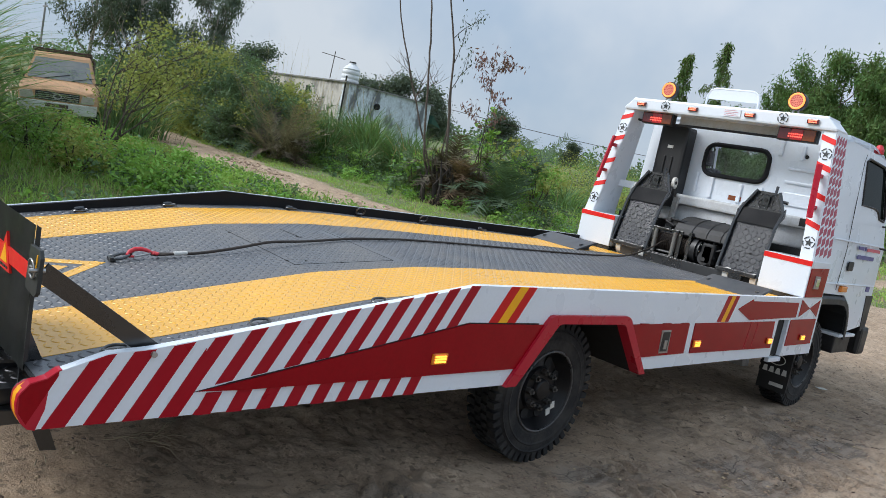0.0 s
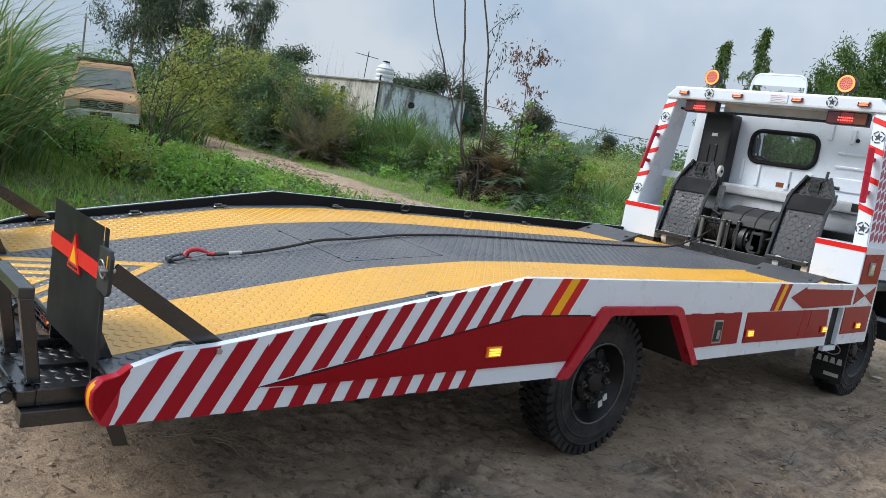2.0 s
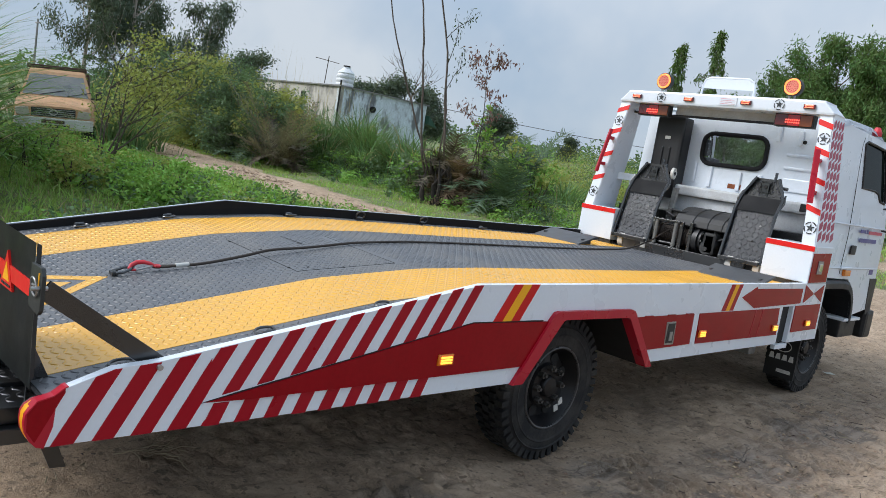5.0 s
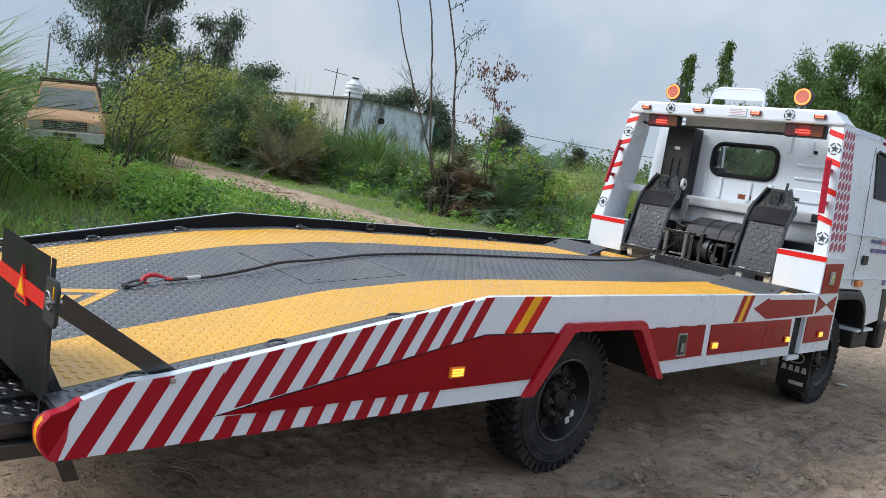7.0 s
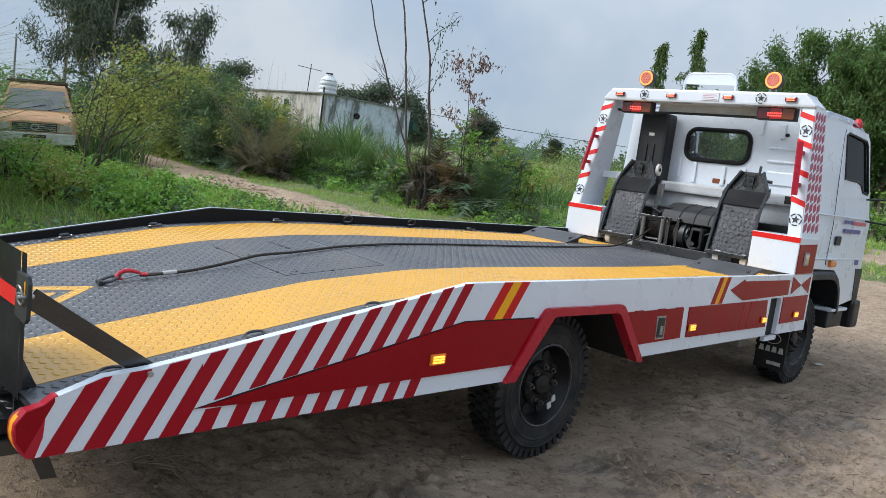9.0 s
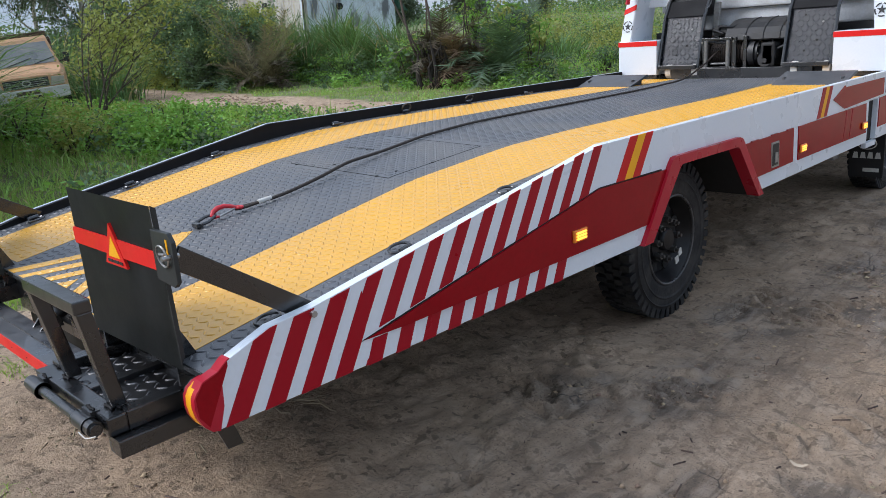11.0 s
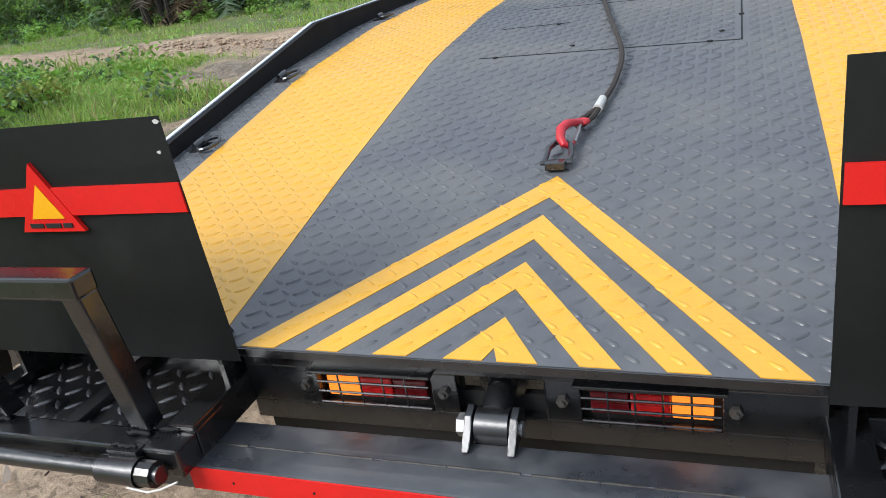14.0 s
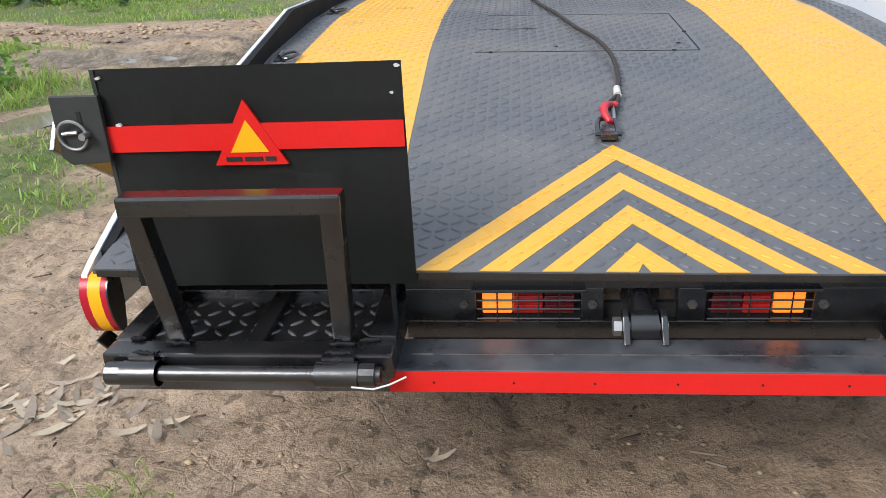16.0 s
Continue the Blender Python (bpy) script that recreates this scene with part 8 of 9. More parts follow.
vs, fs, o = [[], []], [[], []], [0, 0]
for k in range(420):
    x, y = rs.uniform(-21.0, -6.5), rs.uniform(11.0, 15.6)
    if noise2(np.array(x), np.array(y), 1.1, 72) * 0.7 + 0.5 * smoothstep((y - 11.2) / 3.0) < 0.55:
        continue
    v, f = weed(x, y, rs.uniform(0.12, 0.40) + 0.25 * float(smoothstep((y - 12.5) / 2.0)) * rs.rand(), 60, 800 + k)
    m = int(rs.rand() < 0.45)
    vs[m].append(v); fs[m].append(f + o[m]); o[m] += len(v)
for m, mat in enumerate((M_WEED, M_BUSH)):
    tagged(array_mesh("verge_weeds", np.concatenate(vs[m]), np.concatenate(fs[m]), [mat]), ("bright", "dark")[m] + " green leafy weeds along the earth track", "weeds", kind="stuff")

for i, (x, y, h, w) in enumerate(((-12.4, 5.2, 0.32, 1.2), (-10.6, 4.6, 0.36, 1.2), (-9.4, 4.5, 0.32, 1.0), (-8.9, 3.2, 0.4, 1.1), (-8.6, 2.6, 0.6, 1.0), (-7.9, 3.2, 0.36, 0.9), (-7.3, 4.1, 0.58, 0.9), (-6.9, 3.9, 0.42, 0.8),
                                   (-7.1, 2.7, 0.42, 0.8), (-6.4, 5.0, 0.28, 0.7), (-6.6, 3.6, 0.35, 0.8), (-9.9, 3.4, 0.6, 1.1), (-11.4, 4.0, 0.6, 1.2))):
    bush("bank_weed", x, y, h, w, 1500, 380 + i, "leafy green weed clump on the grassy bank", (M_WEED, M_WEED, M_BUSHYEL)[i % 3], 0.062, [M_BUSHYEL if i % 2 else M_WEED], 9)

# slim tree on the bank: several thin dark stems and sparse small leaves
tr = root("bank_tree", "slender tree with dark stems and sparse yellow-green leaves", "tree")
rng, rs = random.Random(61), np.random.RandomState(61)
bx, by = -9.7, 3.86
limbs, tips = [], []
for k, (dx, dy, h) in enumerate(((0.10, 0.20, 2.0), (-0.05, 0.45, 2.05), (0.2, 0.78, 1.75), (-0.15, 0.32, 1.6), (0.4, 1.15, 1.5), (0.3, 0.9, 1.9))):
    foot = Vector((bx + rng.gauss(0, 0.04), by + rng.gauss(0, 0.05), ground_z(bx, by) - 0.1))
    tip = foot + Vector((dx, dy, h))
    pts = [(foot.lerp(tip, t) + Vector((rng.gauss(0, 0.03), rng.gauss(0, 0.04), 0)), 0.022 * (1 - 0.8 * t)) for t in (0, 0.25, 0.5, 0.75, 1.0)]
    limbs.append(pts)
    for t in (2, 3, 4):
        for j in range(3):
            a = rng.uniform(-0.2, 3.3)
            grow(rng, pts[t][0], Vector((0.6 * math.cos(a), math.sin(a), 0.5)), 0.55, 0.008, 1, limbs, tips, 0.5, 0.15, 2)
part("trunk", limb_tubes(limbs, 5), M_TWIG, tr)
c = np.repeat(np.array([tuple(t) for t in tips]), 3, 0)
v, f = leaf_cloud(rs, c + rs.normal(0, 0.075, c.shape), 0.075, 0.5, 0.2)
tagged(array_mesh("crown", v, f, [M_BUSHYEL], tr), kind="stuff")

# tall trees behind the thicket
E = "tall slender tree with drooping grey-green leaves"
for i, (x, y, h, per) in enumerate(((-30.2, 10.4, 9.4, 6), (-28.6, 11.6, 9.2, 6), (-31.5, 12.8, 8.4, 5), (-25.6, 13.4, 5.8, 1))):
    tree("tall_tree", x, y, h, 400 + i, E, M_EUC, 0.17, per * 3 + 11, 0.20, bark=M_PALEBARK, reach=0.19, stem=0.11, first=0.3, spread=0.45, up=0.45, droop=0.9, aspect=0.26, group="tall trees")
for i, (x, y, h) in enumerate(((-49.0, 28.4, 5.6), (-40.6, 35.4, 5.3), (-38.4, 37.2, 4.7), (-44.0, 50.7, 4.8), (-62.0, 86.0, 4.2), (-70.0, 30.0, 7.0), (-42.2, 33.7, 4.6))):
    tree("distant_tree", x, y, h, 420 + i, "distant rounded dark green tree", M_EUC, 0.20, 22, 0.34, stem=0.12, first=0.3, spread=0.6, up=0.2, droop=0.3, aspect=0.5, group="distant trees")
# bare tree beyond the building
tr = root("bare_tree", "leafless tree with thin grey twigs", "tree")
rng, limbs, tips = random.Random(9), [], []
z = ground_z(-40.9, 36.6)
grow(rng, (-40.9, 36.6, z), (0, 0, 1), 4.6, 0.12, 0, limbs, tips)
for k in range(9):
    a = k * 2.4
    grow(rng, limbs[0][2 + k % 3][0], (math.cos(a), math.sin(a), 0.7), 2.1, 0.05, 2, limbs, tips, 0.5, 0.2, 3)
part("trunk", limb_tubes(limbs, 4), M_BARK, tr)

def column_tree(x, y, h, seed):
    """A mast-like tree: short hanging twigs all the way up a straight stem, pointed and uneven."""
    rng, rs = random.Random(seed), np.random.RandomState(seed)
    z = ground_z(x, y)
    limbs = [[(Vector((x + rng.gauss(0, 0.03), y + rng.gauss(0, 0.03), z + h * k / 8)), 0.10 * (1 - 0.115 * k)) for k in range(9)]]
    c = []
    for k in range(170):
        t = 0.2 + 0.8 * (k / 170) ** 0.9
        a = rng.uniform(0, 6.283)
        r = (0.62 * min(1, (1.03 - t) / 0.35) + 0.08) * rng.uniform(0.45, 1.15) * (0.75 + 0.45 * math.sin(t * 31 + 2.1 * math.sin(a + seed)))
        p = Vector((x, y, z + h * t))
        q = p + Vector((math.cos(a) * r, math.sin(a) * r, 0.10))
        e = q + Vector((math.cos(a) * 0.12, math.sin(a) * 0.12, -0.42 * rng.uniform(0.5, 1.3)))
        limbs.append([(p, 0.014), (q, 0.010), (e, 0.004)])
        c += [tuple(q.lerp(e, j / 9) + Vector((rng.gauss(0, 0.07), rng.gauss(0, 0.07), rng.gauss(0, 0.05)))) for j in range(10) for _ in range(2)]
        c += [tuple(p.lerp(q, j / 3) + Vector((rng.gauss(0, 0.06), rng.gauss(0, 0.06), rng.gauss(0, 0.06)))) for j in range(4)]
    ob = root("columnar_tree", "narrow mast-like tree with hanging wavy green leaves", "tree", "columnar trees")
    part("trunk", limb_tubes(limbs, 5), M_BARK, ob, smooth=True)
    v, f = leaf_cloud(rs, np.array(c), 0.24, 0.24, 1.0)
    tagged(array_mesh("crown", v, f, [M_MAST], ob), kind="stuff")


# trees beyond the cab: two columnar, then a dense dark row
for i, (x, y, h) in enumerate(((-19.4, 38.0, 8.9), (-17.8, 38.9, 9.8))):
    column_tree(x, y, h, 440 + i)
for i, (x, y, h) in enumerate(((-17.0, 40.4, 5.6), (-16.2, 40.9, 6.4), (-14.9, 42.0, 6.6), (-13.9, 41.5, 8.2), (-12.9, 41.9, 7.0), (-12.2, 41.4, 9.9), (-10.8, 41.0, 8.6), (-9.4, 40.0, 9.0), (-7.8, 40.4, 9.8), (-6.0, 41.0, 8.8), (-4.2, 39.6, 9.2), (-2.2, 41.4, 9.4), (0.2, 40.2, 8.6), (2.8, 41.4, 9.2))):
    tree("shade_tree", x, y, h, 450 + i, "dense dark green tree with hanging narrow leaves", M_DROOP, 0.24, 34, 0.24, stem=0.16, depth=3, first=0.1, spread=0.5, up=0.26, droop=0.8, aspect=0.27, group="dark tree row")
for i, (x, y, h, w) in enumerate(((-6.5, 37.0, 1.6, 3.0), (-4.5, 37.5, 1.3, 3.0), (-8.4, 37.0, 2.0, 3.0), (-2.0, 38.0, 1.4, 3.2), (0.5, 38.4, 1.6, 3.0), (-11.0, 37.0, 1.8, 3.4), (-14.5, 38.0, 2.0, 4.0))):
    bush("hedge_bush", x, y, h, w, 1500, 480 + i, "low green bush under the dark trees", M_WEED, 0.18, [M_BUSH])


# ---------------------------------------------------------------- palms and the burnt clump
def frond(rng, foot, az, length, rise, mat_list, leaflets=22, size=0.32, bend=1.0, leaf_width=0.022):
    """One feather palm leaf: rachis and two rows of leaflets, as vertices and quads."""
    pts = []
    for k in range(9):
        t = k / 8
        out = length * (t * 0.9 - 0.1 * t * t)
        up = rise * length * t - bend * length * 0.55 * t * t
        pts.append(np.array((foot[0] + math.cos(az) * out, foot[1] + math.sin(az) * out, foot[2] + up)))
    v, f = [], []
    side = np.array((-math.sin(az), math.cos(az), 0))
    for a, b in zip(pts, pts[1:]):
        o = len(v)
        v += [a - side * 0.015, a + side * 0.015, b + side * 0.012, b - side * 0.012]
        f.append((o, o + 1, o + 2, o + 3))
    for k in range(leaflets):
        t = 0.15 + 0.85 * k / leaflets
        i = min(7, int(t * 8))
        p = pts[i] + (pts[i + 1] - pts[i]) * (t * 8 - i)
        d = (pts[i + 1] - pts[i]) / np.linalg.norm(pts[i + 1] - pts[i])
        for s in (-1, 1):
            q = d * 0.6 + side * s * 0.75 + np.array((0, 0, rng.uniform(-0.25, 0.35)))
            l = size * (1.15 - 0.7 * abs(t - 0.45)) * rng.uniform(0.8, 1.15)
            e = p + q / np.linalg.norm(q) * l
            w = d * leaf_width
            o = len(v)
            v += [p - w, p + w, e + w * 0.2, e - w * 0.2]
            f.append((o, o + 1, o + 2, o + 3))
    return v, f


def palm(name, x, y, n, length, seed, mat, label, rise=(0.5, 1.6), bend=1.0, base=0.1, size=0.32, leaf_width=0.022, leaflets=24):
    rng = random.Random(seed)
    ob = root(name, label, "palm", "", (0, 0, 0))
    z = ground_z(x, y)
    for k in range(n):
        v, f = frond(rng, (x + rng.gauss(0, 0.1), y + rng.gauss(0, 0.1), z + base), rng.uniform(0, 6.28), length * rng.uniform(0.6, 1.1), rng.uniform(*rise), None, leaflets, size, bend * rng.uniform(0.7, 1.2), leaf_width)
        array_mesh("frond", v, f, [mat], ob)
    return ob


palm("dry_palm", -17.3, 11.9, 34, 1.9, 21, M_DEADPALM, "dried grey-brown date palm shrub beside the track", (0.5, 1.6), 0.5, 0.1, 0.32, 0.019, 24)
palm("dry_palm", -17.0, 12.0, 26, 1.3, 22, M_BROWNPALM, "dead brown palm skirt at the foot of a date palm", (0.3, 1.5), 1.6, 0.2, 0.30, 0.020, 16)
palm("dry_palm", -17.9, 12.5, 9, 1.5, 23, M_DEADPALM, "tall dried date palm shrub with upright grey fronds", (1.0, 1.8), 0.5, 0.1, 0.24, 0.020, 12)
palm("date_palm", -18.7, 12.0, 18, 1.9, 24, M_PALM, "green date palm shrub", (0.5, 1.4), 1.0, 0.1, 0.36, 0.020)
palm("date_palm", -17.8, 12.3, 8, 1.9, 31, M_PALM, "green date palm fronds among dry ones", (0.6, 1.7), 0.9, 0.15, 0.34, 0.020)
palm("date_palm", -9.9, 14.4, 22, 2.2, 25, M_PALM, "green date palm shrub with arching fronds", (0.5, 1.7), 1.2, 0.1, 0.46, 0.019, 38)
palm("date_palm", -10.4, 16.4, 12, 1.3, 26, M_PALM, "green date palm shrub with arching fronds", (0.4, 1.0), 1.1)
palm("date_palm", -15.0, 18.0, 12, 1.5, 27, M_PALM, "green date palm shrub", (0.5, 1.2), 1.0)
palm("dry_palm", -11.25, 13.7, 56, 1.3, 28, M_BROWNPALM, "collapsed dry brown palm leaves", (0.4, 2.1), 2.2, 0.5, 0.36, 0.019)
palm("dry_palm", -10.8, 13.7, 44, 1.2, 29, M_RUSSETPALM, "collapsed dry russet palm leaves", (0.5, 1.8), 2.3, 0.3, 0.34, 0.018)
palm("dry_palm", -12.1, 14.0, 12, 1.1, 30, M_DEADPALM, "collapsed dry grey palm leaves", (0.1, 0.9), 1.0, 0.3, 0.25)


def bare_stem(pts, r, seed, leaves=0):
    """A tall thin trunk, stripped of leaves, charred at the foot."""
    rng, rs = random.Random(seed), np.random.RandomState(seed)
    ob = root("slender_trunk", "tall thin stripped tree trunk charred at its foot", "tree", "slender bare trunks")
    fine = []
    for a, b in zip(pts, pts[1:]):
        for k in range(4):
            t = k / 4
            fine.append(tuple(p + (q - p) * t + rng.gauss(0, 0.008) for p, q in zip(a, b)))
    fine.append(pts[-1])
    n = len(fine)
    rad = [r * (1 - 0.6 * i / n) for i in range(n)]
    bm = bmesh.new()
    tube(bm, fine[:4], [q * 1.25 for q in rad[:4]], 8)
    part("charred_foot", bm, M_BURNT, ob)
    bm = bmesh.new()
    tube(bm, fine[3:], rad[3:], 8)
    part("trunk", bm, M_STEMBARK, ob, smooth=True)
    if leaves:
        limbs, tips = [], []
        for k in range(6):
            p = fine[int(n * (0.45 + 0.08 * k))]
            grow(rng, p, (rng.uniform(0.2, 0.7), rng.uniform(0.2, 0.7), 1.0), 0.9, 0.012, 1, limbs, tips, 0.4, 0.3, 2)
        part("twigs", limb_tubes(limbs, 4), M_TWIG, ob)
        c = np.repeat(np.array([tuple(t) for t in tips]), leaves, 0)
        v, f = leaf_cloud(rs, c + rs.normal(0, 0.06, c.shape), 0.12, 0.3, 1.0)
        tagged(array_mesh("leaves", v, f, [M_EUC], ob), kind="stuff")


bare_stem([(-11.6, 13.62, 0.30), (-11.7, 13.5, 0.75), (-12.1, 13.0, 2.2), (-12.5, 12.6, 3.6), (-12.7, 12.3, 4.5), (-12.9, 12.1, 5.4), (-13.1, 11.8, 6.6), (-13.2, 11.6, 7.8)], 0.028, 41)
bare_stem([(-11.55, 13.4, 0.28), (-11.6, 13.3, 0.6), (-11.8, 13.0, 1.6), (-11.9, 12.9, 2.6), (-12.0, 12.8, 3.7), (-12.1, 12.7, 4.7), (-12.2, 12.6, 5.5), (-12.5, 12.3, 7.0), (-12.6, 12.1, 8.2)], 0.037, 42)
bare_stem([(-11.15, 13.5, 0.30), (-11.2, 13.4, 0.9), (-11.3, 13.3, 2.0), (-11.4, 13.2, 3.0), (-11.5, 13.1, 4.3), (-11.7, 12.8, 5.6), (-12.0, 12.5, 6.9), (-12.1, 12.3, 8.0)], 0.037, 43, 3)
bare_stem([(-11.3, 13.5, 0.30), (-11.3, 13.4, 0.8), (-11.4, 13.3, 1.7), (-11.4, 13.3, 2.8), (-11.5, 13.2, 3.6)], 0.030, 44)
# charred stump mass at their foot
rng = random.Random(3)
stump = root("charred_stump", "black charred stump with dead shoots among dry leaves", "stump")
for k in range(46):
    bm = bmesh.new()
    a, r = rng.uniform(0, 6.28), rng.uniform(0.05, 0.55)
    x, y = -11.2 + r * math.cos(a), 13.35 + r * math.sin(a)
    z = ground_z(x, y)
    tube(bm, [(x, y, z - 0.05), (x + rng.gauss(0, 0.05), y + rng.gauss(0, 0.05), z + 0.5), (x + rng.gauss(0, 0.16), y + rng.gauss(0, 0.16), z + rng.uniform(0.7, 1.3))], [0.06, 0.045, 0.012], 6)
    part("dead_shoot", bm, M_BURNT, stump)
# withered sapling
sap = root("withered_sapling", "thin sapling with withered red-brown leaves", "tree")
rng, rs, limbs, tips = random.Random(8), np.random.RandomState(8), [], []
stem = [(-10.75, 13.9, 0.33), (-10.8, 13.9, 1.0), (-10.8, 14.0, 1.7), (-10.72, 14.0, 2.4), (-10.72, 14.0, 3.0), (-10.8, 14.0, 3.65), (-10.8, 14.0, 4.1)]
limbs.append([(Vector(p), 0.022 * (1 - 0.13 * i)) for i, p in enumerate(stem)])
for k in range(13):
    p = Vector(stem[3 + k % 4]).lerp(Vector(stem[min(6, 4 + k % 4)]), rng.random())
    a = k * 2.4
    grow(rng, p, (math.cos(a), math.sin(a), 0.55), 0.55, 0.006, 1, limbs, tips, 0.5, 0.1, 2)
part("trunk", limb_tubes(limbs, 5), M_TWIG, sap)
c = np.repeat(np.array([tuple(t) for t in tips]), 3, 0)
v, f = leaf_cloud(rs, c + rs.normal(0, 0.05, c.shape), 0.12, 0.40, 1.0)
tagged(array_mesh("crown", v, f, [M_REDLEAF], sap), kind="stuff")
for i, (x, y, h, w, n) in enumerate(((-10.4, 14.9, 2.2, 1.1, 620), (-12.1, 14.2, 1.6, 0.9, 420), (-9.6, 15.3, 1.7, 1.0, 420), (-12.5, 13.6, 1.25, 1.3, 900), (-13.3, 13.9, 1.0, 1.3, 800), (-10.9, 14.4, 2.8, 0.6, 260))):
    bush("climber_bush", x, y, h, w, n, 600 + i, "leafy bright green climber over dead stems", (M_WEED, M_WEED, M_WEED, M_BUSH, M_BUSH, M_WEED)[i], 0.15, [M_BUSHYEL if i < 3 else M_WEED], 5)

# ---------------------------------------------------------------- building with water tank
M_PLASTER = surface("stained_blue_grey_plaster", (0.60, 0.66, 0.72), rough=0.9, dirt_edge=(0.50, 0.60), vary=0.25, scale=1.2, fine=8, dirt=(0.085, 0.086, 0.09), dirt_amount=0.85, dirt_scale=1.5, streak=0.42, bump=0.01, bump_scale=6)
M_PLASTERTAN = surface("stained_tan_plaster", (0.48, 0.45, 0.40), dirt_edge=(0.50, 0.66), rough=0.9, vary=0.15, scale=0.7, fine=8, dirt=(0.09, 0.085, 0.08), dirt_amount=0.9, dirt_scale=1.3, streak=0.35, bump=0.01, bump_scale=6)
M_CONCRETE = surface("weathered_concrete", (0.24, 0.24, 0.235), rough=0.9, vary=0.2, scale=1.2, fine=12, dirt=(0.08, 0.08, 0.08), dirt_amount=0.7, dirt_scale=0.9)
M_AWNING = surface("dark_green_tarpaulin", (0.02, 0.075, 0.045), rough=0.6, vary=0.2)
house = root("building", "single-storey building with black-stained pale plaster walls", "building")
A, B, Cc = Vector((-30.74, 23.6, 0)), Vector((-31.13, 30.3, 0)), Vector((-38.6, 23.3, 0))
zb, zt = 0.4, 4.42


def wall(a, b, z0, z1, mat, thick=0.25, name="wall"):
    d = (b - a).normalized()
    nrm = Vector((d.y, -d.x, 0))
    bm = bmesh.new()
    q = [a, b, b + nrm * -thick, a + nrm * -thick]
    lo, hi = [bm.verts.new((p.x, p.y, z0)) for p in q], [bm.verts.new((p.x, p.y, z1)) for p in q]
    bm.faces.new(lo)
    bm.faces.new(hi[::-1])
    for i in range(4):
        bm.faces.new((lo[i], lo[(i + 1) % 4], hi[(i + 1) % 4], hi[i]))
    return part(name, bm, mat, house)


wall(A, B, zb, zt, M_PLASTER)
wall(Cc, A, zb, zt, M_PLASTERTAN)
wall(B, B + Vector((-7.8, -0.3, 0)), zb, zt, M_PLASTERTAN)
wall(B + Vector((-7.8, -0.3, 0)), Cc, zb, zt, M_PLASTERTAN)
bm = bmesh.new()
pts = [A + Vector((0.12, -0.12, 0)), B + Vector((0.12, 0.12, 0)), B + Vector((-7.9, -0.2, 0)), Cc + Vector((-0.1, -0.1, 0))]
lo, hi = [bm.verts.new((p.x, p.y, zt)) for p in pts], [bm.verts.new((p.x, p.y, zt + 0.07)) for p in pts]
bm.faces.new(lo[::-1])
bm.faces.new(hi)
for i in range(4):
    bm.faces.new((lo[i], lo[(i + 1) % 4], hi[(i + 1) % 4], hi[i]))
part("roof_slab", bm, M_CONCRETE, house, "weathered concrete roof slab")
bm = bmesh.new()
p = A.lerp(B, 0.36)
rod(bm, (p.x + 0.16, p.y, 3.55), (p.x - 0.02, p.y, 3.55), 0.17, n=14)
part("vent_hole", bm, M_SEAM, house)
bm = bmesh.new()
p = A.lerp(Cc, 0.42)
box(bm, p.x - 0.2, p.x + 0.2, p.y - 0.03, p.y + 0.1, 3.7, 4.0)
part("vent_hole", bm, M_SEAM, house)
bm = bmesh.new()
rod(bm, (A.x + 0.06, A.y - 0.06, zb), (A.x + 0.06, A.y - 0.06, zt + 0.35), 0.05, n=10)
part("drain_pipe", bm, M_CHASSIS, house)
bm = bmesh.new()
prism(bm, [(B.y + 0.05, 3.35), (B.y + 0.75, 3.2), (B.y + 0.75, 3.25), (B.y + 0.05, 3.85)], "x", B.x - 0.4, B.x + 0.3)
part("awning", bm, M_AWNING, house, "dark green tarpaulin awning")
M_TANK = surface("white_plastic_tank", (0.66, 0.68, 0.70), rough=0.5, vary=0.05)
bm = bmesh.new()
prof = [(0.0, 0.44), (0.06, 0.50), (0.14, 0.50), (0.20, 0.46), (0.27, 0.50), (0.36, 0.50), (0.43, 0.46), (0.50, 0.50), (0.60, 0.50), (0.67, 0.46), (0.74, 0.48), (0.92, 0.30), (0.98, 0.22), (1.06, 0.21)]
tx, ty, tz = -31.4, 24.3, zt + 0.07
rings = [[bm.verts.new((tx + r * math.cos(2 * math.pi * i / 24), ty + r * math.sin(2 * math.pi * i / 24), tz + z)) for i in range(24)] for z, r in prof]
for a, b in zip(rings, rings[1:]):
    for i in range(24):
        bm.faces.new((a[i], a[(i + 1) % 24], b[(i + 1) % 24], b[i]))
bm.faces.new(rings[0][::-1])
bm.faces.new(rings[-1])
tank = tagged(finish("water_tank", bm, M_TANK, smooth=True), "white ribbed plastic water tank on the flat roof", "water tank")
bm = bmesh.new()
rod(bm, (tx, ty, tz + 1.06), (tx, ty, tz + 1.14), 0.19, n=18)
part("lid", bm, M_PLASTIC, tank, "dark lid")
bm = bmesh.new()
rod(bm, (-32.3, 23.6, zt + 0.12), (-32.2, 23.6, zt + 1.6), 0.025, n=6)
rod(bm, (-33.0, 23.3, zt + 1.45), (-31.6, 23.9, zt + 1.25), 0.02, n=6)
tagged(finish("aerial_mast", bm, M_TWIG), "thin pole with a cross arm on the roof", "aerial")

